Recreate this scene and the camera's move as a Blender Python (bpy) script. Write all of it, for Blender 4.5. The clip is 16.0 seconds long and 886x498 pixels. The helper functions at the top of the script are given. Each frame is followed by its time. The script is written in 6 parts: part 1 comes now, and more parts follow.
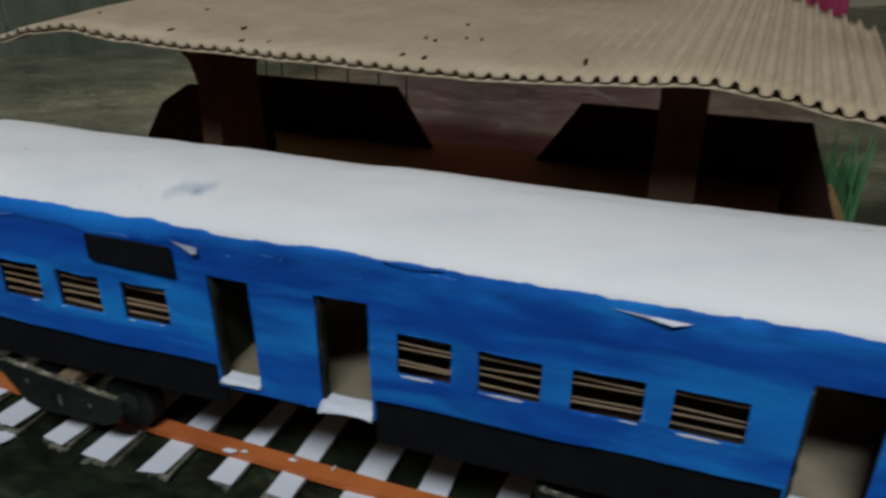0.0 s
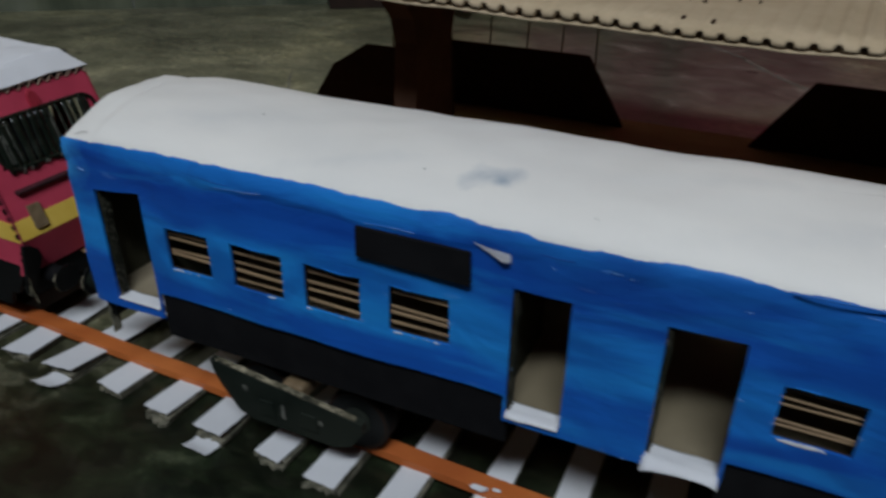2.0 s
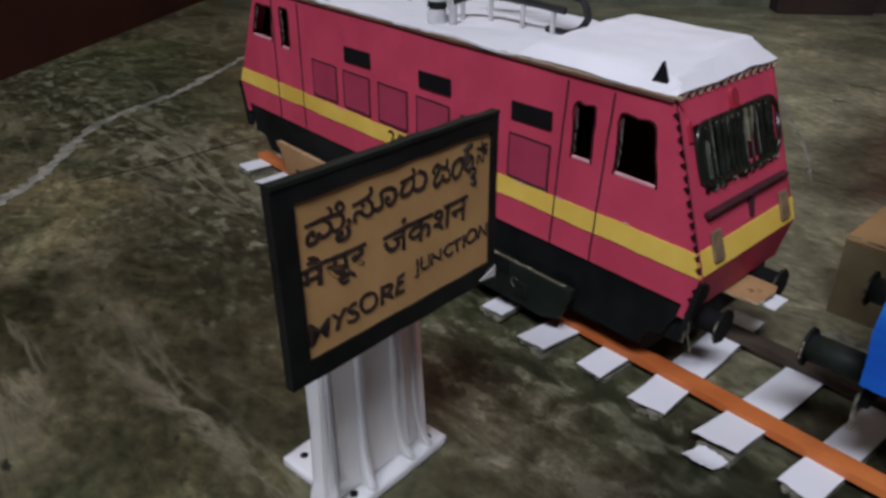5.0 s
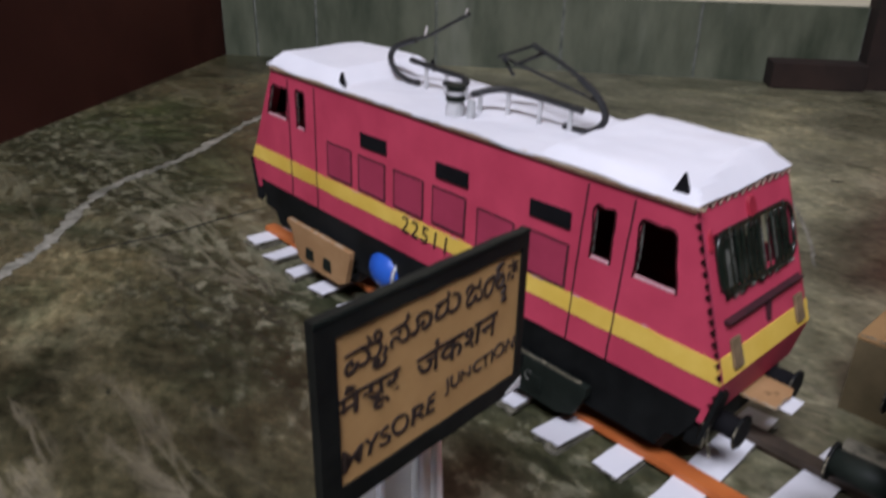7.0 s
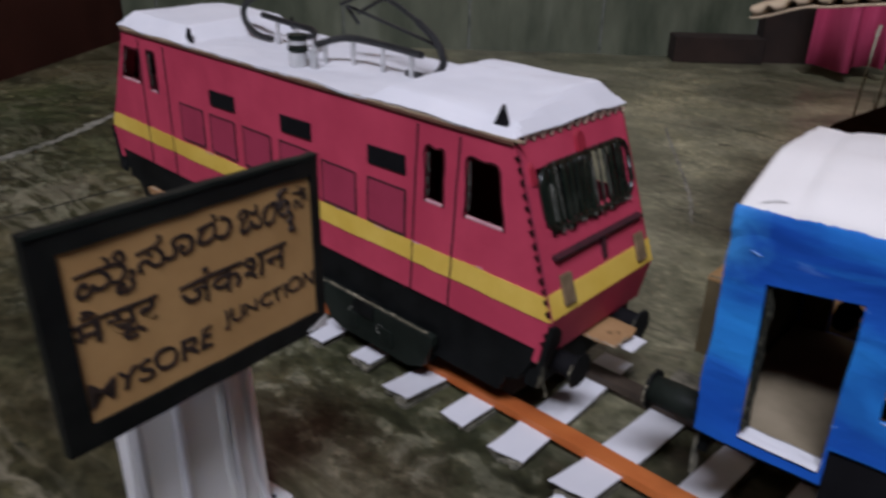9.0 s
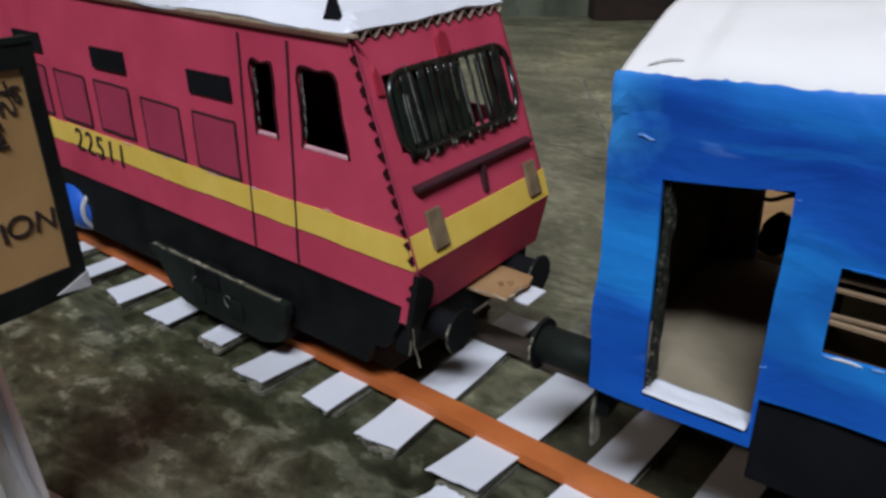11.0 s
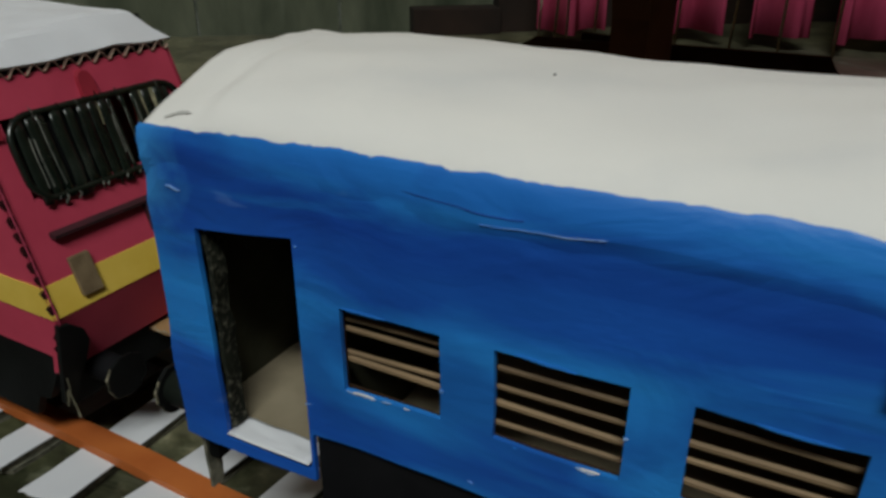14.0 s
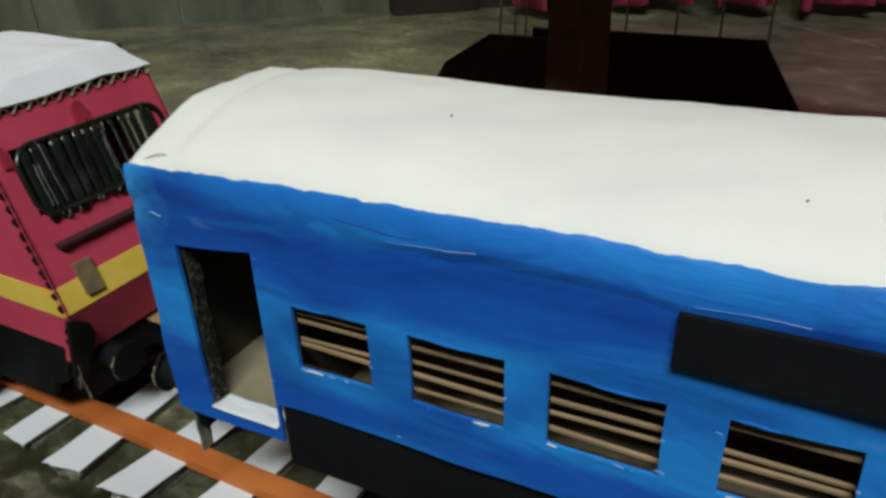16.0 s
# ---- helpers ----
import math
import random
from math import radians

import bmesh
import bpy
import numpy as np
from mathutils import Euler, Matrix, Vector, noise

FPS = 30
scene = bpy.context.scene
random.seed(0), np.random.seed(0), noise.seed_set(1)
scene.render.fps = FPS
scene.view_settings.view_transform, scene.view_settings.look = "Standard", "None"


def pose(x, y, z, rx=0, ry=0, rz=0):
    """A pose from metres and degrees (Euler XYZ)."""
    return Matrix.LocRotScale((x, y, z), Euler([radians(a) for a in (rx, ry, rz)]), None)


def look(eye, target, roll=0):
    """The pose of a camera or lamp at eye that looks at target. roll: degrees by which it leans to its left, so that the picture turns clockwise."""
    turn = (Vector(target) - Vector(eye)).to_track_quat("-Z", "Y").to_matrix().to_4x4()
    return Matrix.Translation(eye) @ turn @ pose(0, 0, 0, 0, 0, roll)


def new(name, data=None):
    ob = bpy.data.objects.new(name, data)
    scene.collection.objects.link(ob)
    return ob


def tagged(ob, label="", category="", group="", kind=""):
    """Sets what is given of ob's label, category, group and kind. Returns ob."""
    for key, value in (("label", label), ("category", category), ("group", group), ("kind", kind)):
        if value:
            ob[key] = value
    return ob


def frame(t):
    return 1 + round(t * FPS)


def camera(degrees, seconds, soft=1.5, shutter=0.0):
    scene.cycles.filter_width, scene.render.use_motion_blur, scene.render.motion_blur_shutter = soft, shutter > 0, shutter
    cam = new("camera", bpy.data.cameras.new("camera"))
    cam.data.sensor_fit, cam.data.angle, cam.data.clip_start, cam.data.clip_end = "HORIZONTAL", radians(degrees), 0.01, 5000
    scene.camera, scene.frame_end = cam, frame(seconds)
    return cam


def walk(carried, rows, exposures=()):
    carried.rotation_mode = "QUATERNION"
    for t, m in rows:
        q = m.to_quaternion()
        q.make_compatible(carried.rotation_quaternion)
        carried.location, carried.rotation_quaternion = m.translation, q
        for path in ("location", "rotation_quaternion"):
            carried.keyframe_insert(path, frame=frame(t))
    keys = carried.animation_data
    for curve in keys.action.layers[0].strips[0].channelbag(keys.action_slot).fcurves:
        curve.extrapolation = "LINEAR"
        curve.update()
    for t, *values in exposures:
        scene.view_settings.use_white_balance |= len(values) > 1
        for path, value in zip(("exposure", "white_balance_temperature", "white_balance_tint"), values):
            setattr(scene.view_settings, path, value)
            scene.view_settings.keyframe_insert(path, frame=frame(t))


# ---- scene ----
# A cardboard model railway on a polished stone floor. Lengths below are decimetres, U turns them into metres.
U = 0.1
cam = camera(61.55, 16.0, soft=2.9, shutter=0.45)
PATH = [
    (0, (4.219, -2.501, 2.929), (3.634, -0.802, 2.050), 0.11),
    (0.5, (3.899, -2.501, 2.874), (3.244, -0.843, 1.966), -0.92),
    (1, (3.697, -2.461, 2.855), (3.029, -0.812, 1.941), 0.12),
    (1.5, (3.348, -2.364, 2.763), (2.682, -0.729, 1.821), 1.20),
    (2, (2.906, -2.212, 2.720), (2.189, -0.605, 1.769), 1.03),
    (2.5, (2.434, -2.148, 2.734), (1.649, -0.573, 1.783), 0.53),
    (3, (2.013, -2.157, 2.758), (1.079, -0.669, 1.802), -2.65),
    (3.5, (1.550, -2.283, 2.774), (0.486, -0.886, 1.817), -2.98),
    (4, (1.207, -2.419, 2.786), (0.052, -1.092, 1.836), -2.71),
    (4.5, (0.830, -2.555, 2.530), (-0.392, -1.292, 1.575), -0.00),
    (4.7, (0.669, -2.572, 2.398), (-0.607, -1.365, 1.440), -0.24),
    (6.8, (0.362, -2.601, 2.466), (-0.967, -1.372, 1.616), 0.54),
    (7, (0.386, -2.620, 2.609), (-0.932, -1.362, 1.784), 1.18),
    (7.5, (0.496, -2.603, 2.778), (-0.824, -1.318, 1.999), 0.52),
    (8, (0.456, -2.625, 2.752), (-0.865, -1.348, 1.961), 0.26),
    (8.5, (0.588, -2.482, 2.668), (-0.702, -1.177, 1.872), 0.34),
    (9, (0.765, -2.239, 2.363), (-0.443, -0.882, 1.527), 1.11),
    (9.5, (0.941, -1.998, 2.318), (-0.195, -0.576, 1.489), 0.90),
    (9.7, (0.932, -1.952, 2.247), (-0.195, -0.526, 1.414), 0.64),
    (12, (0.591, -1.386, 1.781), (-0.485, 0.064, 0.919), -1.15),
    (12.5, (0.642, -1.357, 1.761), (-0.363, 0.151, 0.915), 0.61),
    (13, (1.008, -1.226, 1.862), (0.079, 0.342, 1.038), -0.47),
    (13.5, (1.242, -1.131, 1.927), (0.396, 0.471, 1.079), -0.67),
    (14, (1.381, -1.145, 1.979), (0.546, 0.469, 1.144), 0.16),
    (14.5, (1.481, -1.202, 2.131), (0.645, 0.395, 1.264), -1.48),
    (15, (1.643, -1.262, 2.100), (0.827, 0.314, 1.179), -1.65),
    (15.5, (1.673, -1.297, 2.159), (0.866, 0.283, 1.235), -1.81),
    (16, (1.721, -1.367, 2.252), (0.905, 0.214, 1.340), -2.01),
]


def dm(v):
    return Vector(v) * U


walk(cam, [(t, look(dm(e), dm(g), r)) for t, e, g, r in PATH],
     exposures=[(0.0, -0.32, 6450, 11), (1.5, -0.36, 6450, 11), (2.5, -0.5, 6600, 11), (3.0, -0.5, 6600, 11), (3.5, -0.48, 6600, 11), (4.0, 0.05, 6500, 19), (4.5, 0.12, 6500, 22), (7.0, 0.52, 6500, 26), (7.5, 0.44, 6500, 27), (8.0, 0.17, 6450, 28),
                (8.5, 0.12, 6450, 28), (9.0, 0.12, 6450, 26), (9.5, 0.3, 6500, 22), (12.0, 0.39, 6250, 14), (13.0, 0.43, 6350, 8), (13.5, 0.05, 7050, 7), (14.0, -0.35, 7250, 7), (15.0, 0.03, 7200, 6), (15.5, -0.32, 7200, 6), (16.0, 0.23, 7150, 4)])

# ------------------------------------------------------------------ light
world = bpy.data.worlds.new("world")
scene.world = world
world.use_nodes = True
world.node_tree.nodes["Background"].inputs[0].default_value = (0.02, 0.022, 0.026, 1)
world.node_tree.nodes["Background"].inputs[1].default_value = 0.3


def area_lamp(name, eye, target, sx, sy, power, colour):
    d = bpy.data.lights.new(name, "AREA")
    d.shape, d.size, d.size_y, d.energy, d.color = "RECTANGLE", sx * U, sy * U, power, colour
    ob = new(name, d)
    ob.matrix_world = look(dm(eye), dm(target))
    return ob


# the ceiling tube that lights the room
area_lamp("tube_light_glow", (5.2, -11.45, 18.0), (-1.8, 0.8, 0.0), 10.0, 2.0, 45.5, (0.86, 0.955, 1.03))


# ------------------------------------------------------------------ materials
def mat(name, c1, c2, scale=60.0, rough=0.6, metal=0.0, bump=0.15, stretch=(1, 1, 1), c3=None, scale2=9.0, spec=0.5, rough2=None, sharp=(0.35, 0.65), mix3=(0.5, 0.7)):
    m = bpy.data.materials.new(name)
    m.use_nodes = True
    nt = m.node_tree
    n, l = nt.nodes, nt.links
    b = n["Principled BSDF"]
    tc = n.new("ShaderNodeTexCoord")
    mp = n.new("ShaderNodeMapping")
    mp.inputs["Scale"].default_value = stretch
    l.new(tc.outputs["Object"], mp.inputs["Vector"])
    n1 = n.new("ShaderNodeTexNoise")
    n1.inputs["Scale"].default_value, n1.inputs["Detail"].default_value = scale, 6
    n1.inputs["Roughness"].default_value = 0.6
    l.new(mp.outputs[0], n1.inputs["Vector"])
    r1 = n.new("ShaderNodeValToRGB")
    r1.color_ramp.elements[0].position, r1.color_ramp.elements[1].position = sharp
    r1.color_ramp.elements[0].color, r1.color_ramp.elements[1].color = (*c1, 1), (*c2, 1)
    l.new(n1.outputs["Fac"], r1.inputs["Fac"])
    out = r1.outputs["Color"]
    n2 = n.new("ShaderNodeTexNoise")
    n2.inputs["Scale"].default_value, n2.inputs["Detail"].default_value = scale2, 4
    l.new(mp.outputs[0], n2.inputs["Vector"])
    if c3:
        r2 = n.new("ShaderNodeValToRGB")
        r2.color_ramp.elements[0].position, r2.color_ramp.elements[1].position = mix3
        l.new(n2.outputs["Fac"], r2.inputs["Fac"])
        mx = n.new("ShaderNodeMix")
        mx.data_type = "RGBA"
        l.new(r2.outputs["Color"], mx.inputs["Factor"])
        l.new(out, mx.inputs["A"])
        mx.inputs["B"].default_value = (*c3, 1)
        out = mx.outputs["Result"]
    l.new(out, b.inputs["Base Color"])
    rr = n.new("ShaderNodeMapRange")
    rr.inputs["To Min"].default_value, rr.inputs["To Max"].default_value = rough, rough2 if rough2 is not None else min(1.0, rough + 0.15)
    l.new(n2.outputs["Fac"], rr.inputs["Value"])
    l.new(rr.outputs[0], b.inputs["Roughness"])
    b.inputs["Metallic"].default_value = metal
    b.inputs["Specular IOR Level"].default_value = spec
    if bump:
        bp = n.new("ShaderNodeBump")
        bp.inputs["Strength"].default_value, bp.inputs["Distance"].default_value = bump, 0.001
        l.new(n1.outputs["Fac"], bp.inputs["Height"])
        l.new(bp.outputs[0], b.inputs["Normal"])
    return m


def floor_material():
    m = bpy.data.materials.new("polished_green_stone")
    m.use_nodes = True
    nt = m.node_tree
    n, l = nt.nodes, nt.links
    b = n["Principled BSDF"]
    tc = n.new("ShaderNodeTexCoord")

    def noise_at(scale, detail, rough, distort=0.0, vec=None):
        q = n.new("ShaderNodeTexNoise")
        q.inputs["Scale"].default_value, q.inputs["Detail"].default_value = scale, detail
        q.inputs["Roughness"].default_value, q.inputs["Distortion"].default_value = rough, distort
        l.new(vec or tc.outputs["Object"], q.inputs["Vector"])
        return q

    def ramp(src, *stops):
        r = n.new("ShaderNodeValToRGB")
        e = r.color_ramp.elements
        while len(e) < len(stops):
            e.new(0.5)
        for k, (p, c) in zip(e, stops):
            k.position, k.color = p, (*c, 1)
        l.new(src, r.inputs["Fac"])
        return r.outputs["Color"]

    def mixed(f, a, c, kind="MIX"):
        x = n.new("ShaderNodeMix")
        x.data_type, x.blend_type = "RGBA", kind
        l.new(f, x.inputs["Factor"])
        l.new(a, x.inputs["A"])
        l.new(c, x.inputs["B"])
        return x.outputs["Result"]

    mp = n.new("ShaderNodeMapping")
    mp.inputs["Rotation"].default_value = (0, 0, radians(25))
    mp.inputs["Scale"].default_value = (0.8, 1.15, 1)
    l.new(tc.outputs["Object"], mp.inputs["Vector"])
    grain = mp.outputs[0]
    hue = ramp(noise_at(2.6, 4, 0.55, 0.5).outputs["Fac"], (0.38, (0.104, 0.085, 0.054)), (0.52, (0.082, 0.073, 0.043)), (0.64, (0.050, 0.061, 0.030)))
    pale = ramp(noise_at(3.4, 3, 0.55, 1.0).outputs["Fac"], (0.36, (0.27, 0.235, 0.165)), (0.66, (0.19, 0.195, 0.12)))
    blotch = ramp(noise_at(21.0, 5, 0.56, 0.9, grain).outputs["Fac"], (0.49, (0, 0, 0)), (0.68, (0.8, 0.8, 0.8)))
    patch = ramp(noise_at(7.0, 4, 0.6, 0.3).outputs["Fac"], (0.36, (0.15, 0.15, 0.15)), (0.66, (1, 1, 1)))
    g1 = n.new("ShaderNodeMix")
    g1.data_type, g1.blend_type = "RGBA", "MULTIPLY"
    g1.inputs["Factor"].default_value = 1.0
    l.new(blotch, g1.inputs["A"])
    l.new(patch, g1.inputs["B"])
    dark = ramp(noise_at(13.0, 6, 0.6, 0.8, grain).outputs["Fac"], (0.50, (0, 0, 0)), (0.66, (0.8, 0.8, 0.8)))
    deep = n.new("ShaderNodeRGB")
    deep.outputs[0].default_value = (0.020, 0.021, 0.014, 1)
    col = mixed(g1.outputs["Result"], mixed(dark, hue, deep.outputs[0]), pale)
    # small pale chips in the stone
    chip = ramp(noise_at(56.0, 5, 0.6, 0.5, grain).outputs["Fac"], (0.545, (0, 0, 0)), (0.62, (0.48, 0.48, 0.48)))
    gate = ramp(noise_at(4.5, 4, 0.6, 0.6).outputs["Fac"], (0.42, (0.2, 0.2, 0.2)), (0.62, (1, 1, 1)))
    g2 = n.new("ShaderNodeMix")
    g2.data_type, g2.blend_type = "RGBA", "MULTIPLY"
    g2.inputs["Factor"].default_value = 1.0
    l.new(chip, g2.inputs["A"])
    l.new(gate, g2.inputs["B"])
    col = mixed(g2.outputs["Result"], col, pale)
    # green veined clouds and dark flecks between them
    moss = ramp(noise_at(7.0, 6, 0.62, 0.6).outputs["Fac"], (0.50, (0, 0, 0)), (0.62, (0.7, 0.7, 0.7)))
    mossy = ramp(noise_at(34.0, 6, 0.62, 0.9, grain).outputs["Fac"], (0.36, (0.016, 0.021, 0.011)), (0.54, (0.042, 0.052, 0.029)), (0.70, (0.13, 0.135, 0.09)))
    col = mixed(moss, col, mossy)
    # paler olive stone before the platform's end, the wall's reflection put into its colour
    sy = n.new("ShaderNodeSeparateXYZ")
    l.new(tc.outputs["Object"], sy.inputs[0])
    run = n.new("ShaderNodeMath")
    run.operation = "MULTIPLY_ADD"
    l.new(noise_at(6.0, 6, 0.6, 0.5).outputs["Fac"], run.inputs[0])
    run.inputs[1].default_value = 0.3
    l.new(sy.outputs["Y"], run.inputs[2])
    run2 = n.new("ShaderNodeMath")
    run2.operation = "MULTIPLY_ADD"
    l.new(sy.outputs["X"], run2.inputs[0])
    run2.inputs[1].default_value = 0.55
    l.new(run.outputs[0], run2.inputs[2])
    far = ramp(run2.outputs[0], (0.12, (0, 0, 0)), (0.24, (0.88, 0.88, 0.88)))
    olive = ramp(noise_at(14.0, 8, 0.65, 0.8, grain).outputs["Fac"], (0.34, (0.13, 0.125, 0.085)), (0.52, (0.235, 0.22, 0.162)), (0.68, (0.38, 0.35, 0.27)))
    col = mixed(far, col, olive)
    # broad clouds of lighter and darker stone
    cloud = ramp(noise_at(4.6, 7, 0.62, 0.8).outputs["Fac"], (0.34, (0.42, 0.42, 0.38)), (0.5, (1.0, 1.0, 0.96)), (0.66, (1.7, 1.62, 1.45)))
    g4 = n.new("ShaderNodeMix")
    g4.data_type, g4.blend_type = "RGBA", "MULTIPLY"
    g4.inputs["Factor"].default_value = 1.0
    l.new(col, g4.inputs["A"])
    l.new(cloud, g4.inputs["B"])
    col = g4.outputs["Result"]
    # dark green stone with grey-green crumbs beside the track
    beside = n.new("ShaderNodeMath")
    beside.operation = "MULTIPLY_ADD"
    l.new(noise_at(24.0, 5, 0.6, 0.4).outputs["Fac"], beside.inputs[0])
    beside.inputs[1].default_value = 0.2
    l.new(sy.outputs["Y"], beside.inputs[2])
    near_track = ramp(beside.outputs[0], (0.0, (0, 0, 0)), (0.06, (0.7, 0.7, 0.7)), (0.13, (0.7, 0.7, 0.7)), (0.19, (0, 0, 0)))
    crumbs = ramp(noise_at(62.0, 5, 0.6, 0.3, grain).outputs["Fac"], (0.40, (0.014, 0.016, 0.009)), (0.48, (0.046, 0.047, 0.029)), (0.55, (0.085, 0.083, 0.056)), (0.585, (0.21, 0.20, 0.15)), (0.66, (0.26, 0.245, 0.19)))
    col = mixed(near_track, col, crumbs)
    # a worn beige stretch beside the track
    mp2 = n.new("ShaderNodeMapping")
    mp2.vector_type = "TEXTURE"
    mp2.inputs["Location"].default_value, mp2.inputs["Scale"].default_value = (-0.095, -0.058, 0), (0.085, 0.06, 1)
    mp2.inputs["Rotation"].default_value = (0, 0, -0.25)
    l.new(tc.outputs["Object"], mp2.inputs["Vector"])
    ln = n.new("ShaderNodeVectorMath")
    ln.operation = "LENGTH"
    l.new(mp2.outputs[0], ln.inputs[0])
    rag = n.new("ShaderNodeMath")
    rag.operation = "MULTIPLY_ADD"
    l.new(noise_at(25.0, 7, 0.7, 0.4).outputs["Fac"], rag.inputs[0])
    rag.inputs[1].default_value = 1.8
    l.new(ln.outputs["Value"], rag.inputs[2])
    worn = n.new("ShaderNodeMapRange")
    worn.inputs["From Min"].default_value, worn.inputs["From Max"].default_value = 1.2, 1.75
    worn.inputs["To Min"].default_value, worn.inputs["To Max"].default_value = 0.7, 0.0
    l.new(rag.outputs[0], worn.inputs["Value"])
    beige = ramp(noise_at(46.0, 8, 0.68, 0.5).outputs["Fac"], (0.40, (0.035, 0.033, 0.022)), (0.49, (0.12, 0.105, 0.075)), (0.56, (0.19, 0.165, 0.125)), (0.60, (0.34, 0.30, 0.24)))
    col = mixed(worn.outputs[0], col, beige)
    # fine grit all over
    grit = ramp(noise_at(130.0, 5, 0.62, 0.25, grain).outputs["Fac"], (0.34, (0.44, 0.47, 0.39)), (0.46, (0.72, 0.76, 0.66)), (0.55, (0.86, 0.89, 0.78)), (0.70, (1.36, 1.36, 1.18)))
    g3 = n.new("ShaderNodeMix")
    g3.data_type, g3.blend_type = "RGBA", "MULTIPLY"
    g3.inputs["Factor"].default_value = 1.0
    l.new(col, g3.inputs["A"])
    l.new(grit, g3.inputs["B"])
    col = g3.outputs["Result"]
    # wandering dark fissures and pale veins
    def lines(scale, width, shift, gate_scale, lo, hi, most):
        mv = n.new("ShaderNodeMapping")
        mv.inputs["Location"].default_value = (shift, shift * 0.7, 0)
        mv.inputs["Rotation"].default_value = (0, 0, radians(33))
        mv.inputs["Scale"].default_value = (0.4, 1.7, 1)
        l.new(tc.outputs["Object"], mv.inputs["Vector"])
        d = n.new("ShaderNodeMath")
        d.operation = "SUBTRACT"
        l.new(noise_at(scale, 5, 0.58, 0.9, mv.outputs[0]).outputs["Fac"], d.inputs[0])
        d.inputs[1].default_value = 0.5
        a = n.new("ShaderNodeMath")
        a.operation = "ABSOLUTE"
        l.new(d.outputs[0], a.inputs[0])
        line = ramp(a.outputs[0], (0.0, (most, most, most)), (width, (0, 0, 0)))
        q = n.new("ShaderNodeMix")
        q.data_type, q.blend_type = "RGBA", "MULTIPLY"
        q.inputs["Factor"].default_value = 1.0
        l.new(line, q.inputs["A"])
        l.new(ramp(noise_at(gate_scale, 3, 0.5, 0.3, mv.outputs[0]).outputs["Fac"], (lo, (0, 0, 0)), (hi, (1, 1, 1))), q.inputs["B"])
        return q.outputs["Result"]

    col = mixed(lines(15.0, 0.05, 3.1, 7.0, 0.46, 0.62, 0.55), col, pale)
    col = mixed(lines(12.0, 0.022, 7.7, 6.0, 0.50, 0.62, 0.85), col, deep.outputs[0])
    # brownish run behind the platform: the pink curtain's reflection put into the stone colour
    mp3 = n.new("ShaderNodeMapping")
    mp3.vector_type = "TEXTURE"
    mp3.inputs["Location"].default_value, mp3.inputs["Scale"].default_value = (0.17, 0.90, 0), (0.30, 0.34, 1)
    l.new(tc.outputs["Object"], mp3.inputs["Vector"])
    ln3 = n.new("ShaderNodeVectorMath")
    ln3.operation = "LENGTH"
    l.new(mp3.outputs[0], ln3.inputs[0])
    rag3 = n.new("ShaderNodeMath")
    rag3.operation = "MULTIPLY_ADD"
    l.new(noise_at(8.0, 5, 0.6, 0.5).outputs["Fac"], rag3.inputs[0])
    rag3.inputs[1].default_value = 0.8
    l.new(ln3.outputs["Value"], rag3.inputs[2])
    curtain_sheen_at = n.new("ShaderNodeMapRange")
    curtain_sheen_at.inputs["From Min"].default_value, curtain_sheen_at.inputs["From Max"].default_value = 1.0, 1.5
    curtain_sheen_at.inputs["To Min"].default_value, curtain_sheen_at.inputs["To Max"].default_value = 0.85, 0.0
    l.new(rag3.outputs[0], curtain_sheen_at.inputs["Value"])
    curtain_sheen = ramp(noise_at(17.0, 8, 0.68, 0.9, grain).outputs["Fac"], (0.32, (0.058, 0.050, 0.038)), (0.48, (0.104, 0.090, 0.070)), (0.60, (0.15, 0.130, 0.104)), (0.71, (0.36, 0.33, 0.28)))
    col = mixed(curtain_sheen_at.outputs[0], col, curtain_sheen)
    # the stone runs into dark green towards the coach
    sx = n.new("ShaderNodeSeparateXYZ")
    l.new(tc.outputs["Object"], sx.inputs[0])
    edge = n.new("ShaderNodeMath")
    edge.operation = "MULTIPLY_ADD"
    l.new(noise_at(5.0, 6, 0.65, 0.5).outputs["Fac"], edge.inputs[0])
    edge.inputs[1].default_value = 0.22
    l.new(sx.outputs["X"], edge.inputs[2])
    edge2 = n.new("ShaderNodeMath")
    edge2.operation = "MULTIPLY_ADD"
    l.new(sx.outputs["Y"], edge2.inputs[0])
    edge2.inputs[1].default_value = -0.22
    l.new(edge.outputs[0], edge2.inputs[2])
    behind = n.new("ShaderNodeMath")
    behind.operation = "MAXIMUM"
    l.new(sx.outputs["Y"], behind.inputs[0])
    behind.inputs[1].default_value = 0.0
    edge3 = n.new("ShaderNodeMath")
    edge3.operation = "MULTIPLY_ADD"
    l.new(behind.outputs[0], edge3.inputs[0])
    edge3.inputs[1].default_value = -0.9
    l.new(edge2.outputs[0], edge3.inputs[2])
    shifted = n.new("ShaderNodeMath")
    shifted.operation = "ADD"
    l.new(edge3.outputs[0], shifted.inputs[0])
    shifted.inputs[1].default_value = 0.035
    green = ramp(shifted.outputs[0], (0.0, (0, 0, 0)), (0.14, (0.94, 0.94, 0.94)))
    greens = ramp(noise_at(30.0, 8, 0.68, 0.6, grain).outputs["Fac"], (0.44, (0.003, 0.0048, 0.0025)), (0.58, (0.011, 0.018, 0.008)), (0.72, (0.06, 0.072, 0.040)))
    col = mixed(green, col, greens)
    pit = ramp(noise_at(46.0, 3, 0.5, 0.2, grain).outputs["Fac"], (0.27, (1, 1, 1)), (0.31, (0, 0, 0)))
    col = mixed(pit, col, deep.outputs[0])
